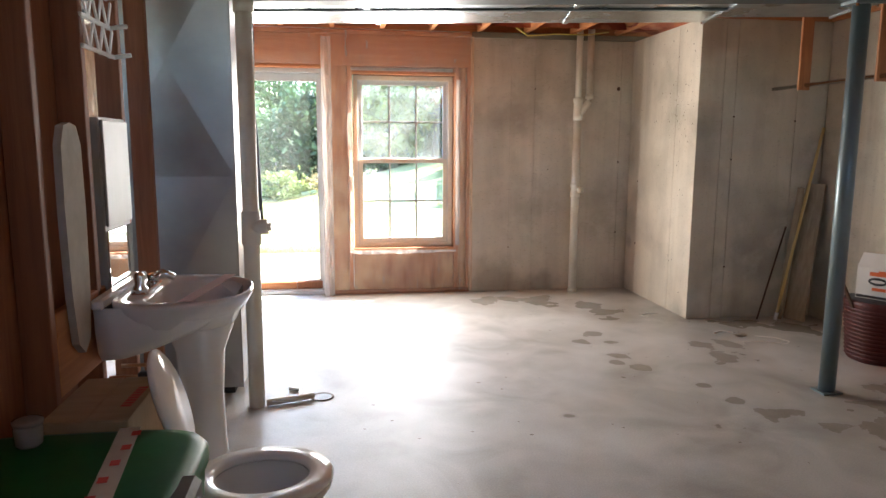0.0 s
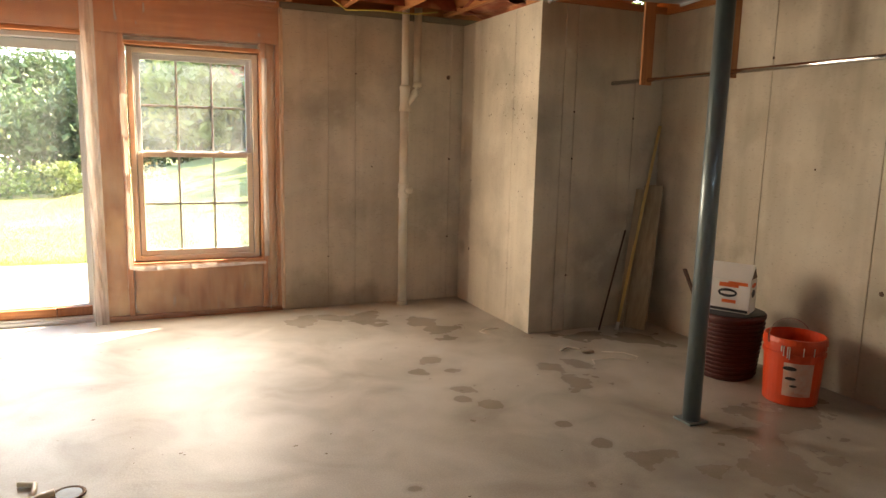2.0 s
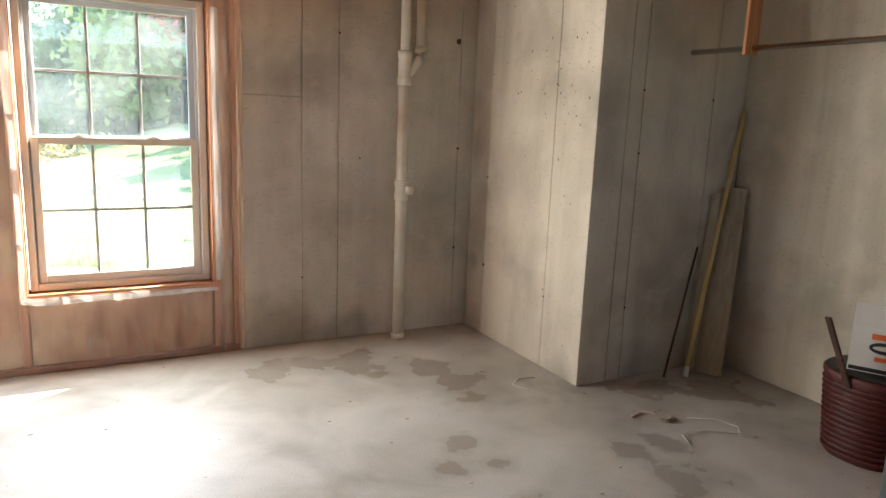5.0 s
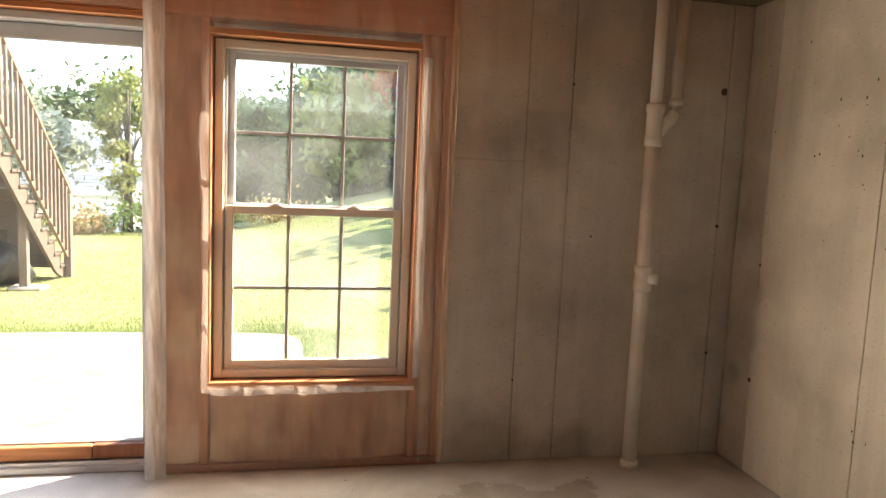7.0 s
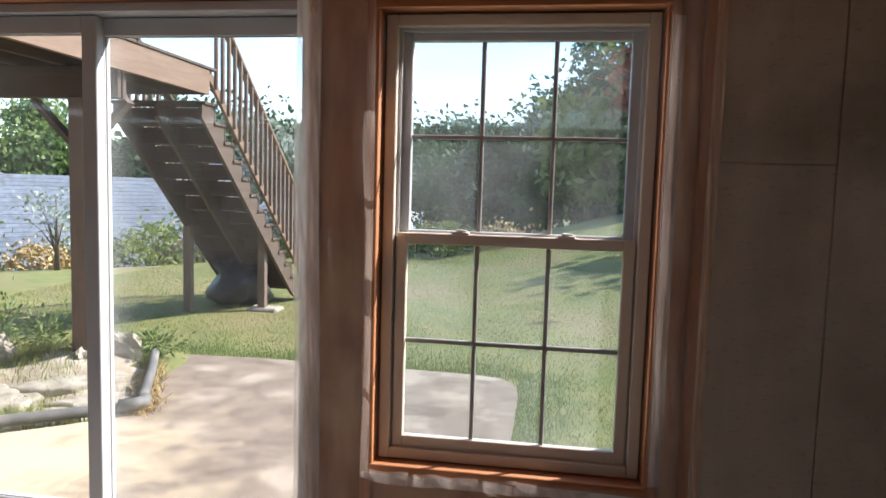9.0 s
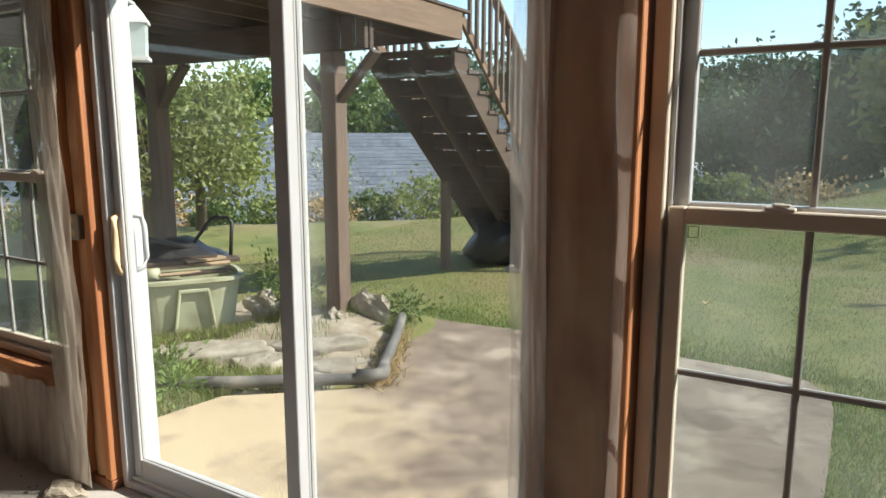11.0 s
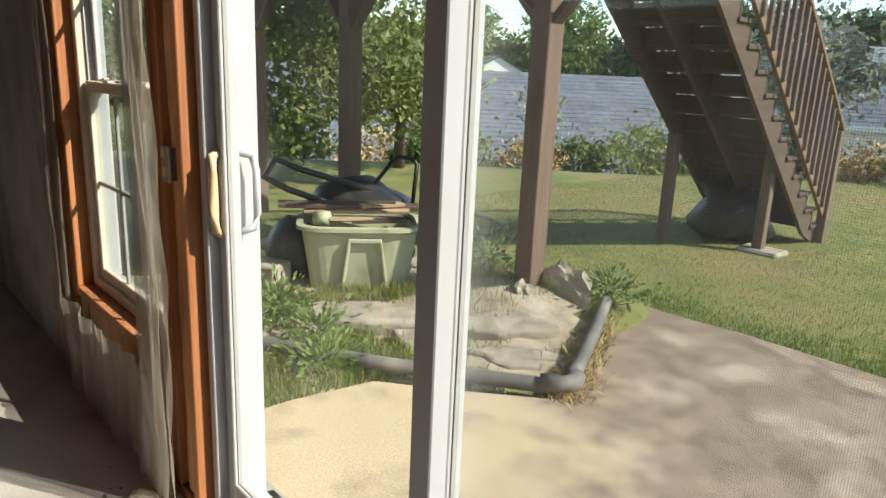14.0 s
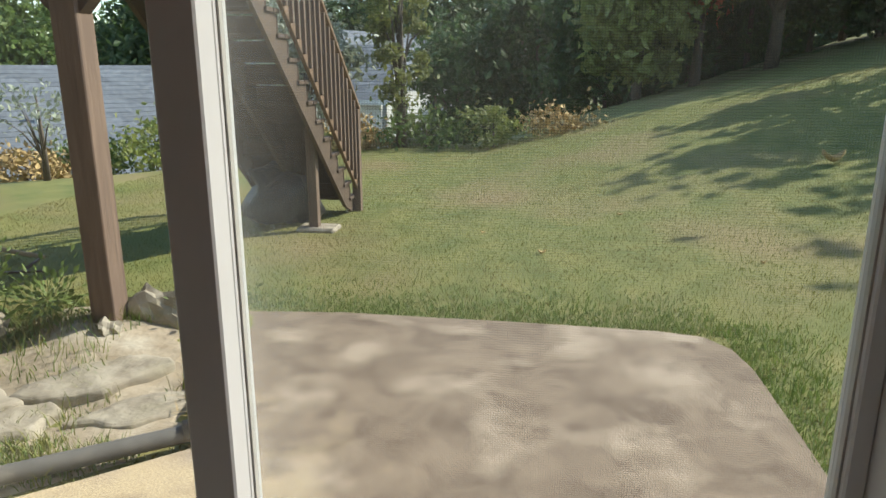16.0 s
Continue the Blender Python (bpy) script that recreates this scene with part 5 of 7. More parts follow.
for k in range(13):
    z_ = 0.03 + 0.026 * k
    r_ = 0.159 + 0.0355 * z_ / 0.4 * 1.0 + 0.002
    ring = []
    for q in range(37):
        a = 2 * math.pi * q / 36
        c_, s_ = math.cos(a), math.sin(a)
        ring.append((BX + r_ * math.copysign(abs(c_) ** 0.8, c_), BY + r_ * math.copysign(abs(s_) ** 0.8, s_), z_ + 0.003 * (q % 2)))
    part("weave", tube(ring, 0.007, 5, None, None, False), BASKET, bk, smooth=True)
part("lid", lathe([(0.185, 0.396), (0.19, 0.403), (0.15, 0.408), (0.01, 0.409)], (BX, BY, 0), 30, power=0.8), BLACKP, bk, "black flat lid")
cn = thing("carton", "white gable-top paper carton with orange printing on the basket", "carton")
cr = Matrix.Rotation(radians(-61), 3, "Z")
CC = Vector((3.60, 3.78, 0.411))


def cpt(x, y, z):
    return CC + cr @ Vector((x, y, z))


cbm = bmesh.new()
lo_ = [cbm.verts.new(cpt(x, y, 0)) for x, y in ((-0.125, -0.075), (0.125, -0.075), (0.125, 0.075), (-0.125, 0.075))]
hi_ = [cbm.verts.new(cpt(x, y, 0.2)) for x, y in ((-0.125, -0.075), (0.125, -0.075), (0.125, 0.075), (-0.125, 0.075))]
rg = [cbm.verts.new(cpt(x, 0, 0.285)) for x in (-0.125, 0.125)]
for k in range(4):
    cbm.faces.new((lo_[k], lo_[(k + 1) % 4], hi_[(k + 1) % 4], hi_[k]))
cbm.faces.new(list(reversed(lo_)))
cbm.faces.new((hi_[0], hi_[1], rg[1], rg[0]))
cbm.faces.new((hi_[2], hi_[3], rg[0], rg[1]))
cbm.faces.new((hi_[1], hi_[2], rg[1]))
cbm.faces.new((hi_[3], hi_[0], rg[0]))
part("body", cbm, WHITEC, cn)
gbm = bmesh.new()
v3 = [gbm.verts.new(cpt(*q)) for q in ((0.1262, -0.06, 0.205), (0.1262, 0.06, 0.205), (0.1262, 0.0, 0.27))]
gbm.faces.new(v3)
part("gable", gbm, RUST, cn, "dark folded gable end")
for nm, x0, x1, z0, z1, mt in (("stripe", -0.05, 0.06, 0.15, 0.175, ORANGEI), ("stripe", 0.0, 0.11, 0.165, 0.185, ORANGEI), ("band", -0.12, 0.12, 0.005, 0.022, BLACKI), ("stripe", -0.03, 0.05, 0.055, 0.075, ORANGEI)):
    mid = cpt((x0 + x1) / 2, -0.0762, (z0 + z1) / 2)
    h = Vector(((x1 - x0) / 2, 0.0006, (z1 - z0) / 2))
    part(nm, box(mid - h, mid + h, 0, None, cr), mt, cn)


def disc(centre, ux, uz, rx, rz, mat_, name, parent, lift):
    bm = bmesh.new()
    n = ux.cross(uz).normalized() * lift
    bm.faces.new([bm.verts.new(centre + n + ux * rx * math.cos(2 * math.pi * k / 24) + uz * rz * math.sin(2 * math.pi * k / 24)) for k in range(24)])
    return part(name, bm, mat_, parent)


ux = cr @ Vector((1, 0, 0))
uz = Vector((0, 0, 1))
disc(cpt(0.0, -0.0762, 0.115), ux, uz, 0.055, 0.026, BLACKI, "oval_mark", cn, 0.001)
disc(cpt(0.0, -0.0762, 0.115), ux, uz, 0.042, 0.010, WHITEC, "oval_mark", cn, 0.002)
uy = cr @ Vector((0, 1, 0))
disc(cpt(0.1255, 0.0, 0.115), uy, uz, 0.04, 0.024, BLACKI, "oval_mark", cn, 0.001)
disc(cpt(0.1255, 0.0, 0.165), uy, uz, 0.05, 0.014, ORANGEI, "stripe", cn, 0.001)
single("paddle_stick", bar((3.45, 3.80, 0.30), (3.30, 3.86, 0.66), 0.03, 0.012, None, 0.3, 0.003), RUST, "brown stirring stick standing in the basket", "stick")

bu = thing("paint_bucket", "orange-red plastic paint bucket with a stained label", "bucket")
UX, UY = 3.64, 3.34
part("body", lathe([(0.135, 0.0), (0.14, 0.005), (0.152, 0.27), (0.160, 0.272), (0.160, 0.29), (0.154, 0.292), (0.155, 0.315), (0.163, 0.317), (0.163, 0.345), (0.158, 0.37), (0.150, 0.372), (0.148, 0.30), (0.13, 0.02)], (UX, UY, 0), 36), ORANGEP, bu, smooth=False)
part("paint", lathe([(0.145, 0.30), (0.01, 0.302)], (UX, UY, 0), 28), PINKI, bu, "leftover pink paint")
part("bail", tube([(UX - 0.165 * math.cos(a), UY + 0.03 + 0.04 * math.sin(a), 0.335 + 0.11 * math.sin(a)) for a in [math.pi * k / 14 for k in range(15)]], 0.003, 6), CHROME, bu, "wire bail", True)
lb = bmesh.new()
for a0, a1, z0, z1, mt, nm in ((-2.75, -1.75, 0.06, 0.245, WHITEC, "label"),):
    pr = []
    for k in range(13):
        a = a0 + (a1 - a0) * k / 12
        pr.append([lb.verts.new((UX + (0.1415 + 0.012 * z / 0.27 + 0.0015) * math.cos(a), UY + (0.1415 + 0.012 * z / 0.27 + 0.0015) * math.sin(a), z)) for z in (z0, z1)])
    for a, b in zip(pr, pr[1:]):
        lb.faces.new((a[0], b[0], b[1], a[1]))
part("label", lb, mk("stained_label", (0.62, 0.52, 0.46), (0.68, 0.30, 0.20), ns=16, rough=0.6, bump=0.02, c3=(0.75, 0.68, 0.6), s3=14), bu, "white paper label smeared with orange", True)
for k, (a_, z_) in enumerate(((-2.55, 0.215), (-2.5, 0.16), (-2.4, 0.12))):
    d_ = Vector((math.cos(a_), math.sin(a_), 0))
    disc(Vector((UX, UY, z_)) + d_ * 0.1545, Vector((-math.sin(a_), math.cos(a_), 0)), uz, 0.035 - 0.008 * k, 0.012 - 0.003 * k, BLACKI, "label_mark", bu, 0.001)
rng = random.Random(8)
for k in range(8):
    a_ = rng.uniform(-3.0, -1.2)
    dz = rng.uniform(0.02, 0.07)
    d_ = Vector((math.cos(a_), math.sin(a_), 0))
    top_ = Vector((UX, UY, 0.335)) + d_ * 0.166
    part("drip", tube([top_, top_ - Vector((0, 0, dz)) - d_ * 0.002], 0.003, 5), WHITEC, bu, "white paint drip", True)

# small things on the floor
wb = tube([(2.95, 4.20, 0.006), (2.98, 4.27, 0.008), (3.12, 4.26, 0.008), (3.24, 4.16, 0.012), (3.30, 4.22, 0.01), (3.27, 4.33, 0.008), (3.15, 4.40, 0.006)], 0.0026, 6)
single("wire_offcut", wb, WHITEC, "bent white wire offcut lying on the damp floor", "wire", smooth=True)
single("wire_offcut", tube([(2.62, 5.02, 0.004), (2.58, 5.10, 0.006), (2.66, 5.16, 0.006), (2.76, 5.14, 0.005)], 0.0026, 6), WHITEC, "short curled white wire on the floor", "wire", smooth=True)


def chunk(name, centre, size, seed, mat_, label, cat, flat=0.5, group=""):
    bm = bmesh.new()
    bmesh.ops.create_icosphere(bm, subdivisions=3, radius=1)
    for v in bm.verts:
        d = 1 + 0.45 * noise.noise(v.co * 1.6 + Vector((seed, 0, 0))) + 0.3 * noise.noise(v.co * 4 + Vector((0, seed, 0)))
        v.co = Vector((centre[0] + v.co.x * d * size[0], centre[1] + v.co.y * d * size[1], centre[2] + max(v.co.z, -flat) * d * size[2]))
    return single(name, bm, mat_, label, cat, group, smooth=mat_ is not ROCK)


chunk("floor_debris", (3.05, 4.42, 0.010), (0.05, 0.02, 0.012), 3, ROCK, "crumpled pale brown scrap on the floor", "scrap")
chunk("floor_debris", (-1.86, 6.08, 0.02), (0.09, 0.06, 0.035), 9, ROCK, "crumbled heap of old mortar on the floor by the door", "debris")
sc_ = tube([(3.04, 4.5, 0.004), (2.98, 4.55, 0.01), (2.9, 4.52, 0.005)], 0.006, 6)
single("paper_scrap", sc_, WHITEC, "twisted white paper scrap on the floor", "scrap")
crumbs = bmesh.new()
rng = random.Random(12)
for k in range(170):
    if k < 60:
        x_, y_ = -1.85 + rng.gauss(0, 0.13), 6.05 + rng.gauss(0, 0.07)
    else:
        x_, y_ = rng.uniform(-0.4, 3.6), rng.uniform(2.2, 6.1)
    if y_ > 6.14:
        continue
    s_ = rng.uniform(0.002, 0.007)
    r = bmesh.ops.create_icosphere(crumbs, subdivisions=1, radius=s_)
    st_ = rng.uniform(0.6, 2.2)
    for v in r["verts"]:
        v.co = Vector((x_ + v.co.x * st_, y_ + v.co.y, 0.001 + abs(v.co.z) * 0.5))
single("floor_crumbs", crumbs, mk("grit", (0.12, 0.09, 0.07), (0.2, 0.16, 0.12), ns=30, rough=0.9, bump=0), "scattered grit and wood crumbs on the floor", "grit", kind="stuff")
dust = bmesh.new()
for k in range(90):
    x_, y_ = rng.uniform(LX0 + 0.02, LX1 - 0.01), rng.uniform(W + 0.003, W + 0.05)
    s_ = rng.uniform(0.002, 0.006)
    r = bmesh.ops.create_icosphere(dust, subdivisions=1, radius=s_)
    for v in r["verts"]:
        v.co = Vector((x_ + v.co.x * 1.5, y_ + v.co.y, SILL + 0.0005 + abs(v.co.z) * 0.5))
single("sill_grit", dust, bpy.data.materials["grit"], "dark grit and dead flies lying on the window sill", "grit", kind="stuff")
ob_ = thing("outlet_box", "grey electrical outlet box on the stud between door and window", "outlet")
part("plate", box((-1.86, W - 0.012, 1.005), (-1.802, W - 0.002, 1.105), 0.004), mk("grey_plate_plastic", (0.25, 0.22, 0.18), (0.2, 0.17, 0.14), ns=9, bump=0.02), ob_)
part("box", box((-1.855, W - 0.002, 1.01), (-1.807, W + 0.02, 1.1), 0.003), bpy.data.materials["grey_plate_plastic"], ob_)
for z_ in (1.035, 1.085):
    part("socket", box((-1.843, W - 0.016, z_ - 0.012), (-1.819, W - 0.0125, z_ + 0.012), 0.0005), CARD, ob_)


# ---- outdoors ----
def smooth_step(a, b, t):
    t = min(1.0, max(0.0, (t - a) / (b - a)))
    return t * t * (3 - 2 * t)


def ground_z(x, y):
    z = -0.135
    z += 0.215 * min(max(0.0, x + 1.5), 16.0) * smooth_step(8.5, 19, y)
    s = -0.73 * x + 0.68 * (y - 6)
    if s > 11.0:
        z -= 0.26 * (min(s, 24.0) - 11.0)
    z += 0.16 * math.exp(-((x + 2.75) ** 2 + (y - 8.85) ** 2) / 0.35)
    if y < 6.6:
        z = min(z, -0.16)
    return z + 0.03 * noise.noise(Vector((x * 0.35, y * 0.35, 0)))


def stretch(n, reach, k):
    return [math.copysign(reach * (math.exp(k * abs(i) / n) - 1) / (math.exp(k) - 1), i) for i in range(-n, n + 1)]


gv, gf = [], []
gxs = [q - 1.0 for q in stretch(70, 600, 6.0)]
gys = [q + 9.5 for q in stretch(70, 600, 6.0)]
for y in gys:
    for x in gxs:
        inside = -6.6 < x < EAST + 0.6 and -2.4 < y < W + 0.15
        gv.append((x, y, -0.6 if inside else ground_z(x, y)))
nx_ = len(gxs)
for j in range(len(gys) - 1):
    for i in range(nx_ - 1):
        a = j * nx_ + i
        gf.append((a, a + 1, a + nx_ + 1, a + nx_))
LAWN = mk("lawn", (0.105, 0.13, 0.03), (0.215, 0.205, 0.062), ns=3.2, rough=0.9, bump=0.5, bscale=60, c3=(0.25, 0.19, 0.088), s3=0.5, lo=0.48, hi=0.70, detail=10)
gr = from_lists("ground", gv, gf, LAWN)
tagged(gr, "sloping mown lawn with dry yellow patches", "lawn", kind="structure")
for f in gr.data.polygons:
    f.use_smooth = True

out_p = [(-2.42, W + 0.235), (-2.42, 6.9), (-2.36, 7.3), (-2.05, 7.55), (-1.70, 7.86), (-1.85, 8.4), (-2.12, 8.95), (-2.36, 9.36), (-1.6, 9.44), (-0.6, 9.42), (0.3, 9.38),
         (0.55, 9.32), (0.66, 9.15), (0.70, 8.9), (0.70, 8.2), (0.69, 7.5), (0.70, W + 0.235)]
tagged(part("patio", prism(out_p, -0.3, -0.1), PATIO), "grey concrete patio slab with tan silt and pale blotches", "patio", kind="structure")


def in_poly(x, y, poly):
    c = False
    j = len(poly) - 1
    for i in range(len(poly)):
        (xi, yi), (xj, yj) = poly[i], poly[j]
        if (yi > y) != (yj > y) and x < (xj - xi) * (y - yi) / (yj - yi) + xi:
            c = not c
        j = i
    return c


def blades(name, n, place, h0, h1, width, mat_, label, seed, lean=0.5):
    """Loose blades as thin tapered leaves."""
    rg_ = random.Random(seed)
    vs, fs = [], []
    k = 0
    while k < n:
        q = place(rg_)
        if q is None:
            continue
        x, y, z = q
        a = rg_.uniform(0, 2 * math.pi)
        h = rg_.uniform(h0, h1)
        l_ = lean * h * rg_.random()
        b = rg_.uniform(0, 2 * math.pi)
        wx_, wy_ = math.cos(a) * width, math.sin(a) * width
        tx, ty = math.cos(b) * l_, math.sin(b) * l_
        i = len(vs)
        vs += [(x - wx_, y - wy_, z), (x + wx_, y + wy_, z), (x + tx * 0.4 + wx_ * 0.7, y + ty * 0.4 + wy_ * 0.7, z + h * 0.6), (x + tx * 0.4 - wx_ * 0.7, y + ty * 0.4 - wy_ * 0.7, z + h * 0.6), (x + tx, y + ty, z + h)]
        fs += [(i, i + 1, i + 2, i + 3), (i + 3, i + 2, i + 4)]
        k += 1
    ob = from_lists(name, vs, fs, mat_)
    return tagged(ob, label, "grass", kind="stuff")


BED = [(-5.2, 6.6), (-2.45, 6.6), (-2.4, 7.35), (-1.78, 7.95), (-2.3, 9.0), (-3.2, 9.3), (-5.2, 9.0)]


def lawn_spot(rg_):
    x, y = rg_.uniform(-6, 6), 6.6 + 13.0 * rg_.random() ** 1.5
    if in_poly(x, y, out_p) or in_poly(x, y, BED):
        return None
    return x, y, ground_z(x, y) - 0.005


def edge_spot(rg_):
    t = rg_.random()
    if t < 0.55:
        x, y = rg_.uniform(-2.4, 0.7), 9.40 + abs(rg_.gauss(0, 0.28))
    else:
        x, y = 0.68 + abs(rg_.gauss(0, 0.25)), rg_.uniform(6.7, 9.6)
    return x, y, ground_z(x, y) - 0.005


BARE = [(-2.8, 7.62), (-1.8, 8.05), (-2.3, 8.9), (-3.05, 8.65), (-3.3, 8.0)]


def bed_spot(rg_):
    x, y = rg_.uniform(-5.2, -1.9), rg_.uniform(6.65, 9.3)
    if not in_poly(x, y, BED) or noise.noise(Vector((x * 1.7, y * 1.7, 4))) < -0.05:
        return None
    if in_poly(x, y, BARE) and rg_.random() < 0.88:
        return None
    return x, y, ground_z(x, y) - 0.005


def path_spot(rg_):
    t = rg_.random()
    x, y = -1.72 - 0.55 * t + rg_.gauss(0.06, 0.05), 7.88 + 1.05 * t + rg_.gauss(0, 0.05)
    return x, y, -0.1


blades("lawn_grass", 230000, lawn_spot, 0.012, 0.036, 0.0024, BLADE, "short mown lawn grass, half dry", 1, 0.9)
blades("edge_grass", 9000, edge_spot, 0.012, 0.06, 0.0035, WEED, "longer green grass along the patio edge", 2, 0.8)
blades("bed_weeds", 17000, bed_spot, 0.02, 0.13, 0.0026, BLADE, "straggling weeds over the garden bed", 3, 0.9)
blades("bed_grass", 13000, bed_spot, 0.02, 0.10, 0.0035, WEED, "tufts of green grass in the garden bed", 5, 1.0)
blades("straw", 1500, path_spot, 0.02, 0.07, 0.003, STRAW, "dry straw scattered along the drain pipe", 4, 3.0)

# soil in the bed
sv, sf = [], []
n_ = 30
for j in range(n_ + 1):
    for i in range(n_ + 1):
        x, y = -5.2 + 3.45 * i / n_, 6.5 + 2.9 * j / n_
        q = in_poly(x, y, BED)
        sv.append((x, y, ground_z(x, y) + ((0.012 + 0.035 * noise.noise(Vector((x * 3, y * 3, 1)))) if q else -0.06)))
for j in range(n_):
    for i in range(n_):
        a = j * (n_ + 1) + i
        sf.append((a, a + 1, a + n_ + 2, a + n_ + 1))
soil = from_lists("soil", sv, sf, mk("garden_soil", (0.43, 0.36, 0.27), (0.29, 0.23, 0.16), ns=9, rough=0.95, bump=0.9, bscale=28, c3=(0.50, 0.44, 0.35), s3=4))
tagged(soil, "dry brown garden soil beside the patio", "soil", kind="structure")

# corrugated drain pipes in an L round the bed
dp = thing("corrugated_drain", "grey-black corrugated drain pipe lying in an L round the bed", "pipe")


def ribbed(pts, r):
    fine = []
    for a, b in zip(pts, pts[1:]):
        a, b = Vector(a), Vector(b)
        n = max(2, int((b - a).length / 0.012))
        fine += [a.lerp(b, k / n) for k in range(n)]
    fine.append(Vector(pts[-1]))
    bm = bmesh.new()
    rings = []
    for i, q in enumerate(fine):
        d = (fine[min(i + 1, len(fine) - 1)] - fine[max(i - 1, 0)]).normalized()
        s = d.cross(Vector((0, 0, 1))).normalized()
        t = s.cross(d)
        rad = r * (1.0 if i % 2 else 0.93)
        rings.append([bm.verts.new(q + s * rad * math.cos(2 * math.pi * k / 12) + t * rad * math.sin(2 * math.pi * k / 12)) for k in range(12)])
    for a, b in zip(rings, rings[1:]):
        for k in range(12):
            bm.faces.new((a[k], a[(k + 1) % 12], b[(k + 1) % 12], b[k]))
    return bm


part("pipe", ribbed([(-3.0, 7.05, -0.06), (-2.42, 7.40, -0.06), (-1.78, 7.86, -0.06)], 0.038), PIPEB, dp, smooth=True)
part("elbow", tube([(-1.80, 7.845, -0.045), (-1.71, 7.90, -0.042), (-1.69, 7.95, -0.04), (-1.73, 8.03, -0.045)], 0.043, 14), PIPEB, dp, smooth=True)
part("pipe", ribbed([(-1.73, 8.0, -0.04), (-1.98, 8.5, -0.02), (-2.22, 8.95, 0.02)], 0.036), PIPEB, dp, smooth=True)


def slab_stone(cx, cy, w, d, z, rot, seed):
    rg_ = random.Random(seed)
    pts = []
    for k in range(11):
        a = 2 * math.pi * k / 11
        rr = rg_.uniform(0.7, 1.12)
        x, y = w * rr * math.cos(a), d * rr * math.sin(a)
        pts.append((cx + x * math.cos(rot) - y * math.sin(rot), cy + x * math.sin(rot) + y * math.cos(rot)))
    bm = prism(pts, z - 0.12, z)
    bmesh.ops.bevel(bm, geom=[e for e in bm.edges], offset=0.012, segments=1, affect="EDGES")
    bmesh.ops.triangulate(bm, faces=bm.faces[:])
    bmesh.ops.subdivide_edges(bm, edges=bm.edges[:], cuts=3, use_grid_fill=True)
    for v in bm.verts:
        n_q = noise.noise(v.co * 7) + 0.6 * noise.noise(v.co * 19)
        v.co += Vector((0.02 * noise.noise(v.co * 9 + Vector((5, 0, 0))), 0.02 * noise.noise(v.co * 9), 0.012 * n_q))
    return bm


for k, (x, y, w_, d_, z_) in enumerate(((-3.0, 7.82, 0.42, 0.2, -0.025), (-2.46, 8.32, 0.40, 0.19, -0.02), (-2.14, 8.1, 0.3, 0.12, -0.075), (-2.62, 7.86, 0.22, 0.14, -0.05), (-3.15, 8.55, 0.3, 0.2, -0.03), (-3.3, 7.6, 0.16, 0.12, -0.03))):
    single("flat_stone", slab_stone(x, y, w_, d_, z_ - 0.02, 0.74, k + 3), ROCK, "flat pale broken stone set in the garden bed", "stone", "stones in the bed", smooth=True)
chunk("broken_concrete", (-2.52, 8.92, 0.02), (0.20, 0.09, 0.15), 21, ROCK, "jagged lump of pale broken concrete at the deck post", "rubble", 0.8)
chunk("broken_concrete", (-2.66, 8.68, 0.0), (0.07, 0.06, 0.08), 24, ROCK, "small lump of pale broken concrete", "rubble", 0.8)

single("concrete_block", box((-4.14, 7.52, -0.15), (-3.90, 7.74, 0.05), 0.012, None, Matrix.Rotation(0.5, 3, "Z")), ROCK, "tan weathered block standing in the weeds by the tub", "block")
chunk("broken_concrete", (-3.38, 8.62, 0.0), (0.16, 0.09, 0.13), 31, ROCK, "pale slab of broken stone leaning beside the tub", "rubble", 0.8)


def curled_leaf(x, y, size, seed):
    bm = bmesh.new()
    bmesh.ops.create_grid(bm, x_segments=6, y_segments=4, size=0.5)
    for v in bm.verts:
        u, w_ = v.co.x * 2, v.co.y * 2
        v.co = Vector((x + size * u * 0.5, y + size * w_ * 0.35 * (1 - 0.8 * u * u), ground_z(x, y) + size * (0.12 + 0.35 * u * u + 0.25 * w_ * w_ + 0.1 * noise.noise(Vector((u * 2, w_ * 2, seed))))))
    ob = single("dry_leaf", bm, STRAW, "curled pale dry leaf lying on the lawn", "leaf", "dry leaves on the lawn", smooth=True)
    ob.modifiers.new("thickness", "SOLIDIFY").thickness = 0.002


for k, (x, y, d_) in enumerate(((-0.36, 10.99, 0.06), (2.85, 13.73, 0.24), (-0.9, 11.7, 0.04), (0.4, 12.3, 0.05), (1.3, 10.8, 0.04))):
    curled_leaf(x, y, d_, k)

# big plastic tub with scrap wood
tb = thing("plastic_tub", "large sage-green plastic tub heaped with scrap wood", "tub")
TC = Vector((-3.76, 8.20, 0))
TR = Matrix.Rotation(math.atan2(0.64, 0.44), 3, "Z")


def tub_ring(w_, d_, z_, pw=0.45, seg=36):
    out = []
    for k in range(seg):
        a = 2 * math.pi * k / seg
        c_, s_ = math.cos(a), math.sin(a)
        out.append(TC + TR @ Vector((w_ * math.copysign(abs(c_) ** pw, c_), d_ * math.copysign(abs(s_) ** pw, s_), z_)))
    return out


def rings_mesh(rs, cap0=True, cap1=True):
    bm = bmesh.new()
    rr = [[bm.verts.new(q) for q in r_] for r_ in rs]
    n = len(rr[0])
    for a, b in zip(rr, rr[1:]):
        for k in range(n):
            bm.faces.new((a[k], a[(k + 1) % n], b[(k + 1) % n], b[k]))
    if cap0:
        bm.faces.new(list(reversed(rr[0])))
    if cap1:
        bm.faces.new(rr[-1])
    bmesh.ops.recalc_face_normals(bm, faces=bm.faces[:])
    return bm


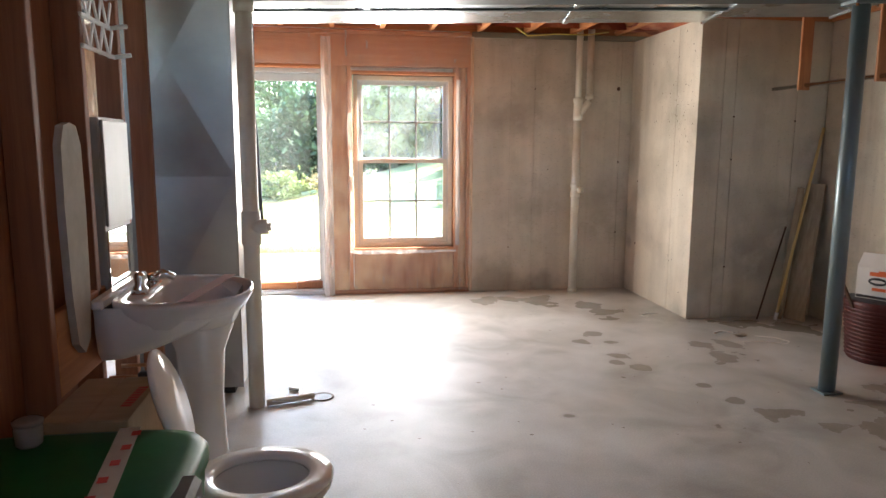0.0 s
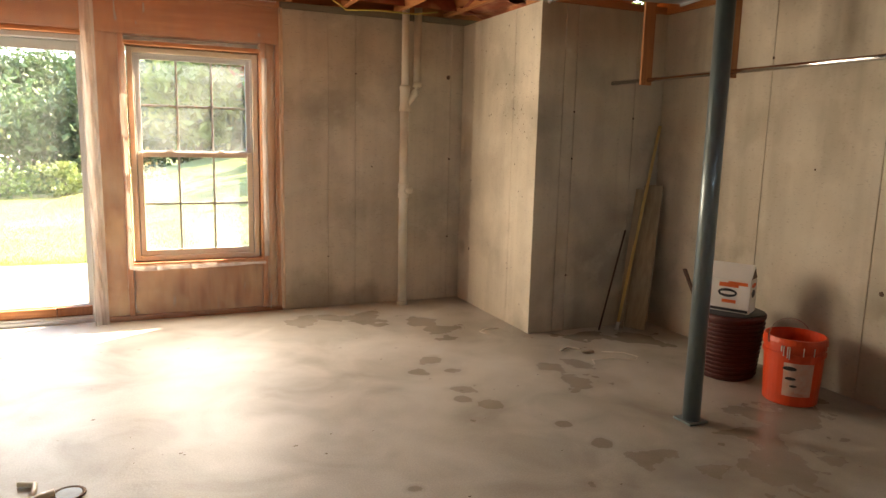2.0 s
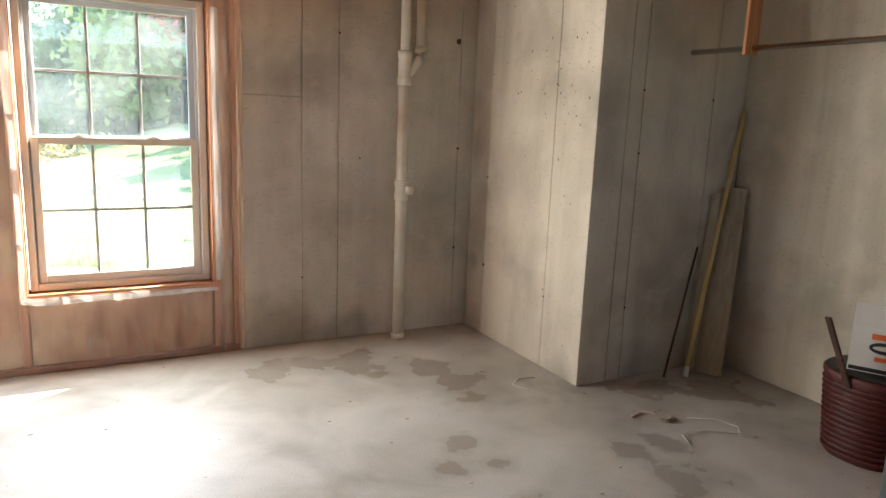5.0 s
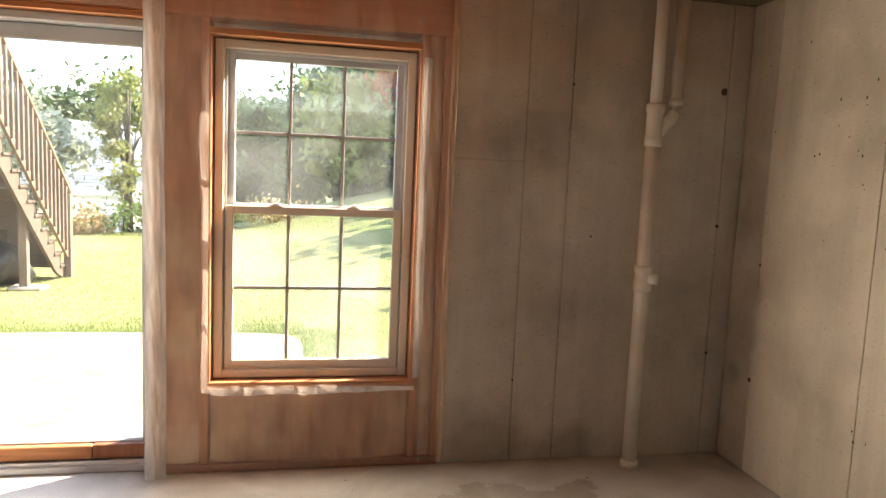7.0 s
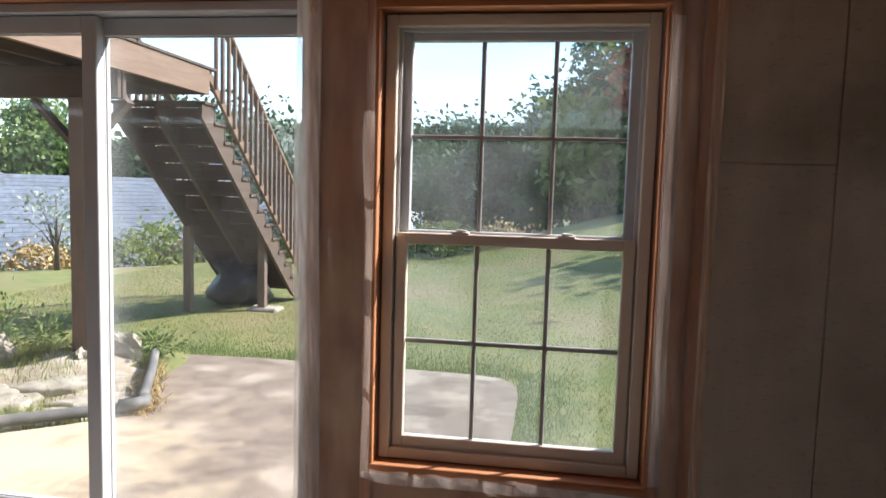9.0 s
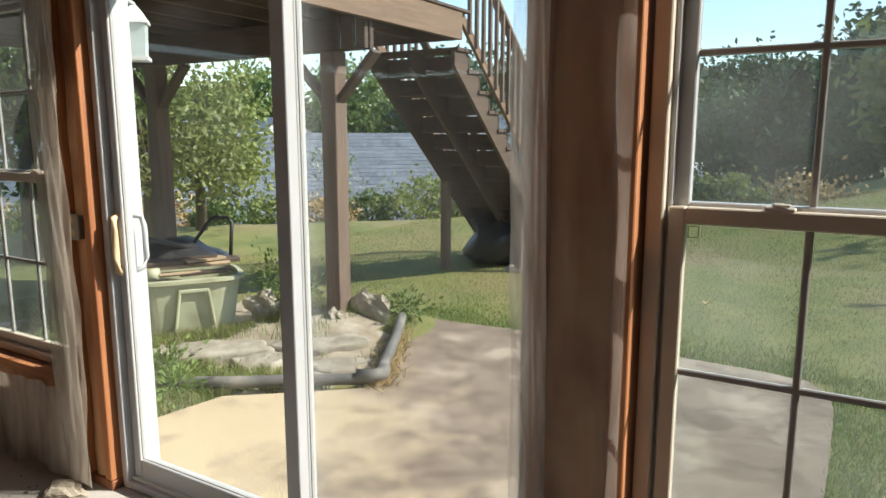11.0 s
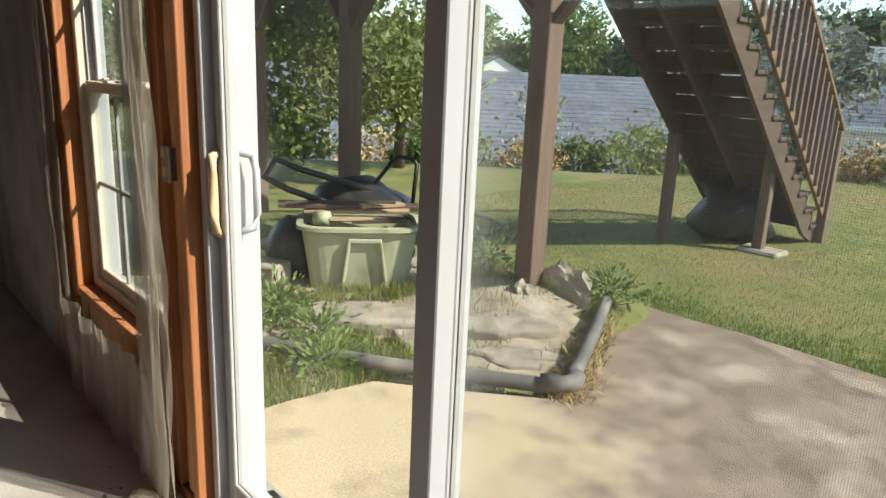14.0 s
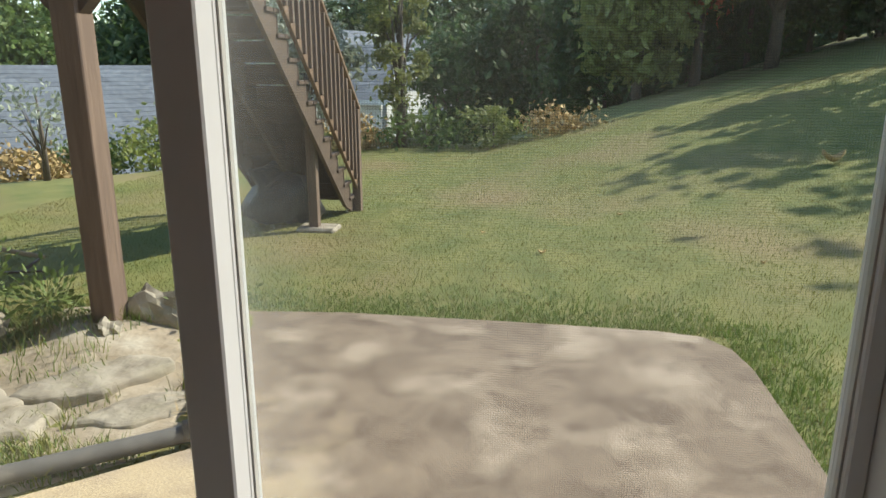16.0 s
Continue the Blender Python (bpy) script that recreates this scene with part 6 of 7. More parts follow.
part("body", rings_mesh([tub_ring(0.33, 0.22, -0.14), tub_ring(0.39, 0.27, 0.29), tub_ring(0.375, 0.255, 0.29), tub_ring(0.34, 0.23, 0.10)]), TUBM, tb)
part("rim", rings_mesh([tub_ring(0.395, 0.275, 0.285), tub_ring(0.425, 0.305, 0.30), tub_ring(0.425, 0.305, 0.325), tub_ring(0.385, 0.265, 0.33), tub_ring(0.38, 0.26, 0.30)], False, False), TUBM, tb)
fr_ = TR @ Vector((0, -1, 0))
for sgn in (-1, 1):
    a = TC + TR @ Vector((0.10 * sgn + 0.03, -0.283, 0.24))
    b = TC + TR @ Vector((0.14 * sgn + 0.03, -0.245, -0.05))
    part("moulded_rib", bar(a, b, 0.03, 0.02, None, 0, 0.006), TUBM, tb)
part("moulded_rib", bar(TC + TR @ Vector((-0.08, -0.283, 0.24)), TC + TR @ Vector((0.14, -0.283, 0.24)), 0.02, 0.03, None, 0, 0.006), TUBM, tb)
for k, (u, v, z_, ln, w_, ang) in enumerate(((0.0, -0.12, 0.35, 0.42, 0.13, 0.1), (0.12, -0.16, 0.345, 0.34, 0.10, -0.12), (-0.02, 0.02, 0.39, 0.72, 0.09, 0.05), (-0.1, 0.12, 0.41, 0.70, 0.12, -0.1), (0.15, 0.05, 0.42, 0.3, 0.1, 0.3))):
    a = TC + TR @ Vector((u - ln / 2, v - ang * ln / 2, z_))
    b = TC + TR @ Vector((u + ln / 2, v + ang * ln / 2, z_ + 0.02 * (k % 2)))
    single("scrap_board", bar(a, b, w_, 0.022, None, 0.25 * (k % 3 - 1), 0.003), SCRAP if k % 2 == 0 else DECK_X, "weathered scrap board lying across the tub", "board", "scrap boards on the tub")
single("paper_roll", tube([TC + TR @ Vector((-0.30, -0.14, 0.36)), TC + TR @ Vector((-0.20, -0.17, 0.37))], 0.045, 12), TUBM, "pale crumpled roll of sheet on the tub", "roll", smooth=True)

# old push mower lying behind the tub
mw = thing("push_mower", "black push mower with folded handles lying behind the tub", "mower")
MC = Vector((-4.27, 8.60, 0))
mbm = bmesh.new()
bmesh.ops.create_icosphere(mbm, subdivisions=3, radius=1)
for v in mbm.verts:
    q = TR @ Vector((v.co.x * 0.40, v.co.y * 0.28, 0))
    v.co = Vector((MC.x + q.x, MC.y + q.y, 0.33 + max(v.co.z, -0.35) * (0.13 + 0.07 * (v.co.x < 0.3 and abs(v.co.y) < 0.5)) + 0.02 * noise.noise(v.co * 4) - 0.03 * v.co.x))
part("deck", mbm, BLACKP, mw, smooth=True)
lo_ = [TC + TR @ Vector(q) for q in ((0.12, 0.5, 0.44), (-0.42, 0.42, 0.60), (-0.60, 0.36, 0.68), (-0.66, 0.18, 0.58), (-0.50, 0.16, 0.50), (-0.14, 0.24, 0.36))]
part("handle", tube(lo_, 0.025, 6), BLACKP, mw, smooth=True)
lo_ = [TC + TR @ Vector(q) for q in ((0.04, 0.52, 0.40), (0.24, 0.52, 0.66), (0.29, 0.52, 0.70), (0.40, 0.52, 0.69), (0.43, 0.5, 0.65), (0.40, 0.46, 0.34))]
part("handle", tube(lo_, 0.016, 8), BLACKR, mw, smooth=True)
for u in (-0.3, 0.3):
    for v in (0.25, 0.72):
        c_ = TC + TR @ Vector((u, v, 0.05))
        w_ = part("wheel", tube([c_ - TR @ Vector((0, 0.03, 0)), c_ + TR @ Vector((0, 0.03, 0))], 0.11, 18), BLACKP, mw, smooth=True)
part("axle_block", box((MC.x - 0.3, MC.y - 0.25, 0.0), (MC.x + 0.3, MC.y + 0.25, 0.3), 0.05, None, TR), BLACKP, mw)
single("dark_board", bar(TC + TR @ Vector((-0.55, -0.02, 0.43)), TC + TR @ Vector((0.42, 0.1, 0.40)), 0.10, 0.03, None, 0.1, 0.004), DECK_X, "dark weathered board across the tub", "board")
tr_b = thing("trash_bag", "black plastic bag slumped beside the tub", "bag")
bb = bmesh.new()
bmesh.ops.create_icosphere(bb, subdivisions=3, radius=1)
for v in bb.verts:
    d = 1 + 0.2 * noise.noise(v.co * 2.5)
    v.co = Vector((-4.15 + v.co.x * 0.22 * d, 7.92 + v.co.y * 0.2 * d, 0.06 + max(v.co.z, -0.8) * 0.24 * d))
part("bag", bb, BLACKP, tr_b, smooth=True)
rk = thing("garden_rake", "old garden rake lying on the lawn", "rake")
part("handle", tube([(-5.15, 10.47, -0.07), (-4.7, 10.37, -0.05), (-4.24, 10.24, -0.06)], 0.02, 8), SCRAP, rk, smooth=True)
part("socket", tube([(-4.26, 10.245, -0.062), (-4.14, 9.90, -0.065)], 0.012, 8), RUST, rk, smooth=True)
hp = [Vector((-4.30, 9.83, -0.07)), Vector((-3.94, 9.94, -0.07))]
part("head", bar(hp[0], hp[1], 0.03, 0.012), RUST, rk)
for k in range(14):
    q = hp[0].lerp(hp[1], k / 13)
    part("tine", tube([q, q + Vector((0.03, 0.04, -0.02))], 0.003, 5), RUST, rk)


def leaf_mesh(name, pts, size, mat_, seed, parent=None, long=1.8):
    """Many small leaves as folded quads at the given places."""
    rg_ = np.random.RandomState(seed)
    n = len(pts)
    P = np.asarray(pts)
    d1 = rg_.normal(size=(n, 3))
    d1 /= np.linalg.norm(d1, axis=1)[:, None]
    d2 = np.cross(d1, rg_.normal(size=(n, 3)))
    d2 /= np.linalg.norm(d2, axis=1)[:, None] + 1e-9
    s = size * rg_.uniform(0.6, 1.35, size=(n, 1))
    a = P - d1 * s * long / 2
    b = P + d1 * s * long / 2
    c = P + d2 * s / 2 + np.cross(d1, d2) * s * 0.12
    e = P - d2 * s / 2 + np.cross(d1, d2) * s * 0.12
    V = np.stack([a, c, b, e], 1).reshape(-1, 3)
    F = np.arange(4 * n).reshape(-1, 4)
    ob = from_lists(name, V.tolist(), F.tolist(), mat_)
    if parent is not None:
        ob.parent = parent
    return ob


def clump_points(rg_, centre, radii, clumps, n, spread):
    """Places gathered into clumps inside a lumpy crown."""
    cs = rg_.normal(size=(clumps, 3))
    cs /= np.linalg.norm(cs, axis=1)[:, None]
    cs *= (rg_.uniform(0.25, 1.0, size=(clumps, 1)) ** 0.5)
    cs = cs * np.asarray(radii) + np.asarray(centre)
    k = rg_.randint(0, clumps, size=n)
    sp = rg_.uniform(0.5, 1.3, size=(clumps, 1))[k]
    return cs[k] + rg_.normal(size=(n, 3)) * spread * sp * np.array([1, 1, 0.75]), cs


def tree(x, y, h, r, mat_, seed, label, n=2600, leaf=0.16, low=0.3, base=None, category="tree"):
    rg_ = np.random.RandomState(seed)
    z0 = ground_z(x, y) - 0.05 if base is None else base
    t = thing("tree" if category == "tree" else "shrub", label, category)
    cz = z0 + h * (low + (1 - low) / 2)
    pts, cs = clump_points(rg_, (x, y, cz), (r, r, h * (1 - low) / 2), 26, n, r * 0.24)
    pts = pts[pts[:, 2] > z0 + 0.03]
    trunk = tube([(x, y, z0), (x + 0.04 * r, y, z0 + h * 0.35), (x, y + 0.03 * r, z0 + h * 0.8)], 0.028 * h + 0.01, 8, None, 0.006 * h)
    for c in cs[:9]:
        st_ = Vector((x, y, z0 + h * rg_.uniform(0.15, 0.5)))
        e_ = Vector(c)
        tube([st_, st_.lerp(e_, 0.5) + Vector((0, 0, 0.05 * h)), e_], 0.010 * h, 5, trunk, 0.002 * h)
    part("trunk", trunk, BARK, t, smooth=True)
    leaf_mesh("crown", pts, leaf, mat_, seed + 1, t)
    return t


# far woods: many crowns in one sheet of foliage
def woods(name, spots, leaf, mat_, label, seed, per=900):
    rg_ = np.random.RandomState(seed)
    allp = []
    tb_ = bmesh.new()
    for (x, y, z, h, r) in spots:
        p, cs = clump_points(rg_, (x, y, z + h * 0.55), (r, r, h * 0.45), 16, per, r * 0.26)
        allp.append(p)
        tube([(x, y, z - 1), (x, y, z + h * 0.6)], 0.02 * h, 6, tb_, 0.006 * h)
    t = thing(name, label, "woods", kind="stuff")
    leaf_mesh("crown", np.concatenate(allp), leaf, mat_, seed + 1, t)
    part("trunks", tb_, BARK, t)
    return t


rng = random.Random(31)
spots = []
for k in range(46):
    b = radians(28 + 52 * k / 45.0)
    d = rng.uniform(85, 105)
    spots.append((-math.sin(b) * d, 5 + math.cos(b) * d, -6.0, rng.uniform(12.0, 15.0) + 2.0 * math.sin(k * 0.9), rng.uniform(4, 6)))
woods("far_woods", spots, 0.42, LEAF_M, "distant wooded ridge in full green leaf", 5, 3200)
spots = []
for k in range(34):
    b = radians(-32 + 62 * k / 33.0)
    d = rng.uniform(46, 60)
    x, y = -math.sin(b) * d, 5 + math.cos(b) * d
    spots.append((x, y, -1.0, rng.uniform(9.0, 12.0) if b < -0.02 else rng.uniform(6.0, 8.0), rng.uniform(3, 4.4)))
woods("wood_edge", spots, 0.27, LEAF_D, "dense dark green wood at the top of the lawn", 6, 4200)
spots = []
for k in range(16):
    b = radians(-34 + 30 * k / 15.0)
    d = rng.uniform(24, 29)
    x, y = -math.sin(b) * d, 5 + math.cos(b) * d
    spots.append((x, y, ground_z(x, y) - 0.3, rng.uniform(5.0, 8.0), rng.uniform(1.8, 2.6)))
woods("wood_edge", spots, 0.16, LEAF_D, "dark leafy trees close behind the lawn", 7, 5500)
tree(-0.6, 33, 6.6, 2.2, LEAF_D, 41, "tall dark green tree behind the lawn", 7000, 0.2, 0.15)
tree(-3.6, 33, 5.6, 2.0, LEAF_D, 42, "dark green tree behind the lawn", 6500, 0.18, 0.15)
tree(5.5, 25, 6.5, 2.2, LEAF_L, 43, "sunlit light green tree at the lawn's edge", 5000, 0.22, 0.15)
tree(3.5, 24.5, 4.8, 1.5, LEAF_R, 44, "tree turning red at the lawn's edge", 2600, 0.18, 0.45)
tree(2.0, 24.0, 4.0, 1.4, LEAF_L, 45, "light green young tree at the lawn's edge", 3600, 0.17, 0.1)
tree(-4.9, 18.6, 3.6, 1.15, LEAF_S, 46, "small silvery-leaved tree at the lawn's edge", 3000, 0.09, 0.2)
tree(-3.1, 18.9, 3.9, 0.55, LEAF_L, 47, "slim light green young tree at the lawn's edge", 2200, 0.08, 0.1)
tree(-7.3, 10.5, 4.2, 1.15, LEAF_L, 48, "tall leafy willow-like shrub beside the deck", 6500, 0.055, 0.05)
tree(-8.2, 9.4, 4.2, 1.3, LEAF_M, 49, "tall leafy shrub beside the deck", 7000, 0.07, 0.05)
tree(-8.4, 12.2, 3.2, 1.1, LEAF_L, 58, "light green shrub beside the deck", 4500, 0.07, 0.05)
tree(10.0, 19.0, 6.5, 2.2, LEAF_M, 61, "leafy tree shading the upper lawn", 2600, 0.2, 0.2)
tree(12.5, 17.0, 7.0, 2.2, LEAF_M, 62, "leafy tree shading the upper lawn", 2600, 0.2, 0.2)
tree(-7.2, 14.2, 1.5, 0.5, LEAF_S, 59, "nearly bare silvery sapling on the bank", 260, 0.05, 0.3)
rng = random.Random(77)
for k in range(15):
    u = -7 + 14 * k / 14.0
    s_ = 12.3 + rng.uniform(-0.5, 0.8)
    x, y = -0.73 * s_ + 0.68 * u, 6 + 0.68 * s_ + 0.73 * u
    hgt = rng.uniform(0.6, 1.15)
    tree(x, y, hgt, rng.uniform(0.5, 0.85), (LEAF_M, LEAF_L, STRAW)[k % 3], 100 + k, ("green weedy bush on the bank", "light green weedy bush on the bank", "dry straw-brown bush on the bank")[k % 3], 1100, 0.06, 0.02, None, "shrub")
for k in range(6):
    x = -6.5 + 1.3 * k
    y = 19.2 + 0.25 * x * 0.6 + rng.uniform(-0.6, 0.6)
    tree(x, y, rng.uniform(0.4, 0.8), rng.uniform(0.6, 1.0), (LEAF_M, LEAF_L, STRAW)[k % 3], 200 + k, ("green bush at the lawn's edge", "light green bush at the lawn's edge", "dry straw-brown bush at the lawn's edge")[k % 3], 900, 0.06, 0.02, None, "shrub")
# weeds beside the tub
for k, (x, y, h_) in enumerate(((-3.42, 8.78, 0.5), (-2.95, 7.35, 0.22), (-3.3, 7.32, 0.26), (-3.55, 7.45, 0.2), (-2.62, 7.18, 0.2), (-3.05, 8.75, 0.3), (-2.3, 9.1, 0.22), (-3.9, 7.3, 0.3))):
    rg_ = np.random.RandomState(300 + k)
    w_ = thing("weed", "leafy green weed growing beside the tub" if k != 4 else "low green weed at the patio edge", "plant", "weeds in the bed")
    pts = rg_.normal(size=(330, 3)) * np.array([0.09, 0.09, 0.28 * h_]) + np.array([x, y, ground_z(x, y) + 0.5 * h_])
    pts[:, 2] = np.maximum(pts[:, 2], ground_z(x, y) + 0.01)
    leaf_mesh("leaves", pts, 0.022, WEED, 300 + k, w_, 2.2)
    sb = bmesh.new()
    for q in pts[:8]:
        tube([(x, y, ground_z(x, y) - 0.01), Vector(q)], 0.003, 5, sb)
    part("stems", sb, WEED, w_)

# ---- deck and stairs ----
dkk = thing("deck", "raised weathered brown wooden deck on braced posts", "deck")
DXL, DXR, DY0, DY1 = -6.6, -2.36, W + 0.245, 10.06
BZ = 2.01
for x in (-2.72, -4.77, -6.4):
    z0 = ground_z(x, 8.8) - 0.1
    part("post", box((x - 0.07, 8.73, z0), (x + 0.07, 8.87, BZ), 0.006), DECK_Z, dkk)
    for s_ in (-1, 1):
        if x < -6 and s_ < 0:
            continue
        part("brace", bar((x + s_ * 0.06, 8.8, BZ - 0.36), (x + s_ * 0.40, 8.8, BZ - 0.02), 0.09, 0.04), DECK_X, dkk)
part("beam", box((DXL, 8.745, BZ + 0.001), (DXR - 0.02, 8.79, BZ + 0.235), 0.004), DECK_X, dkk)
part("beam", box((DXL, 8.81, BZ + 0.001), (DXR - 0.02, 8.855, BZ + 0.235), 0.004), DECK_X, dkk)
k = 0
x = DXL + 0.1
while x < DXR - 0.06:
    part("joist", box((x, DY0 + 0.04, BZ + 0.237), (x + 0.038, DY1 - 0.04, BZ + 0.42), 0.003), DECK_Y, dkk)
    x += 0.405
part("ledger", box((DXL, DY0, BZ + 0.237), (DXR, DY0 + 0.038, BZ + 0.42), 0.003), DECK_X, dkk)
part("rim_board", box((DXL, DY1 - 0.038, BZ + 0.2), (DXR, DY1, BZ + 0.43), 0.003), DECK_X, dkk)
part("rim_board", box((DXR - 0.002, DY0, BZ + 0.2), (DXR + 0.036, DY1 + 0.002, BZ + 0.43), 0.003), DECK_LIT, dkk, "sunlit orange-brown rim board")
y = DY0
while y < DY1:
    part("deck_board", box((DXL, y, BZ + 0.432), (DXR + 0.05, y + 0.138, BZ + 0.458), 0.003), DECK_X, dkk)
    y += 0.144
part("hanger_strap", box((-2.62, 8.735, 2.02), (-2.59, 8.742, 2.24), 0.001), GALV, dkk)
part("hanger_strap", box((-2.48, 8.735, 2.02), (-2.45, 8.742, 2.24), 0.001), GALV, dkk)

sr = thing("deck_stairs", "weathered wooden stairs coming down from the deck with a baluster rail", "stairs")
FY, TZ = 12.52, BZ + 0.45
RISE = TZ + 0.12
SLOPE = 0.86
sx0, sx1 = -3.34, -2.40


def under(y):
    return SLOPE * (12.42 - y) - 0.08


for x in (sx0 + 0.04, (sx0 + sx1) / 2, sx1 - 0.02):
    sbm = bmesh.new()
    outline = [(10.06, under(10.06) + 0.05), (12.42, under(12.42) + 0.05), (12.62, -0.12), (12.72, -0.12)]
    for i in reversed(range(13)):
        yi = 10.10 + i * 0.205
        outline += [(min(yi + 0.203, 12.72), max(under(yi) + 0.209, -0.1)), (yi - 0.002 if i else 10.06, max(under(yi) + 0.209, -0.1))]
    la = [sbm.verts.new((x - 0.019, yy, max(zz, -0.12))) for yy, zz in outline]
    lb_ = [sbm.verts.new((x + 0.019, yy, max(zz, -0.12))) for yy, zz in outline]
    sbm.faces.new(la)
    sbm.faces.new(list(reversed(lb_)))
    for i in range(len(outline)):
        j = (i + 1) % len(outline)
        sbm.faces.new((la[i], lb_[i], lb_[j], la[j]))
    bmesh.ops.recalc_face_normals(sbm, faces=sbm.faces[:])
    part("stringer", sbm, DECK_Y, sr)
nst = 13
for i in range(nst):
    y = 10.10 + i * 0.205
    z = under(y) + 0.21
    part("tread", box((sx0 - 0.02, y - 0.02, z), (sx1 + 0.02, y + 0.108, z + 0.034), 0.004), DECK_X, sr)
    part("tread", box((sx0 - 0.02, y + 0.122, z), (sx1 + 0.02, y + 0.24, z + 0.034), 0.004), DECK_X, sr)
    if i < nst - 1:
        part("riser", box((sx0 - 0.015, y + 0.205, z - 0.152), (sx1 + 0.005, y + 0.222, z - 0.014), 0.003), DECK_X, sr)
for px2, py2, w2 in ((-2.52, 11.74, 0.045), (-3.30, 11.42, 0.045)):
    z0 = ground_z(px2, py2) - 0.06
    part("support_post", box((px2 - w2, py2 - w2, z0), (px2 + w2, py2 + w2, under(py2) + (0.34 if px2 > -3 else 0.1)), 0.004), DECK_Z, sr)
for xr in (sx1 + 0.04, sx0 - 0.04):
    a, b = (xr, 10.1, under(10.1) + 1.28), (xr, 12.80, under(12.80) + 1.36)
    # top rail on the sun side takes the lit-coloured copy, the far one doesn't
    part("top_rail", bar(a, b, 0.09, 0.035, None, 0, 0.004), DECK_LIT if xr > -3 else DECK_Y, sr)
    part("bottom_rail", bar((xr, 10.1, under(10.1) + 0.49), (xr, 12.76, under(12.76) + 0.49), 0.036, 0.088, None, 0, 0.004), DECK_LIT, sr, "sunlit orange-brown rail" if xr > -3 else "")
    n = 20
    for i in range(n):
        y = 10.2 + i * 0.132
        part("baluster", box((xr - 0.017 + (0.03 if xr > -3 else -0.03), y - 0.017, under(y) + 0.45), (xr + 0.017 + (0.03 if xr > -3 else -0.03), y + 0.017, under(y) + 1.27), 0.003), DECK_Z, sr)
    part("newel", box((xr - 0.045, 12.70, -0.16), (xr + 0.045, 12.79, under(12.75) + 1.32), 0.004), DECK_Z, sr)
single("post_footing", box((-2.68, 11.62, -0.2), (-2.30, 11.9, -0.095), 0.02), ROCK, "pale concrete pad under the stair post", "footing")
chunk("black_barrel", (-2.95, 12.0, 0.12), (0.33, 0.30, 0.34), 40, BLACKP, "black plastic covered heap under the stairs", "barrel", 0.75)

# porch lantern on the outside wall
ln = thing("wall_lantern", "white metal wall lantern outside the sliding door", "lantern")
lx, ly = -1.92, W + 0.38
part("back_plate", box((lx - 0.05, W + 0.1685, 1.72), (lx + 0.05, W + 0.255, 1.95), 0.004), METALW, ln)
part("arm", tube([(lx, W + 0.255, 1.90), (lx, W + 0.32, 1.96), (lx, ly, 1.93)], 0.01, 8), METALW, ln, smooth=True)
part("roof", lathe([(0.075, 1.855), (0.07, 1.87), (0.03, 1.915), (0.012, 1.93)], (lx, ly, 0), 4), METALW, ln)
part("glass", lathe([(0.055, 1.72), (0.062, 1.855)], (lx, ly, 0), 4), LENSG, ln)
part("base", lathe([(0.07, 1.705), (0.07, 1.72)], (lx, ly, 0), 4), METALW, ln)


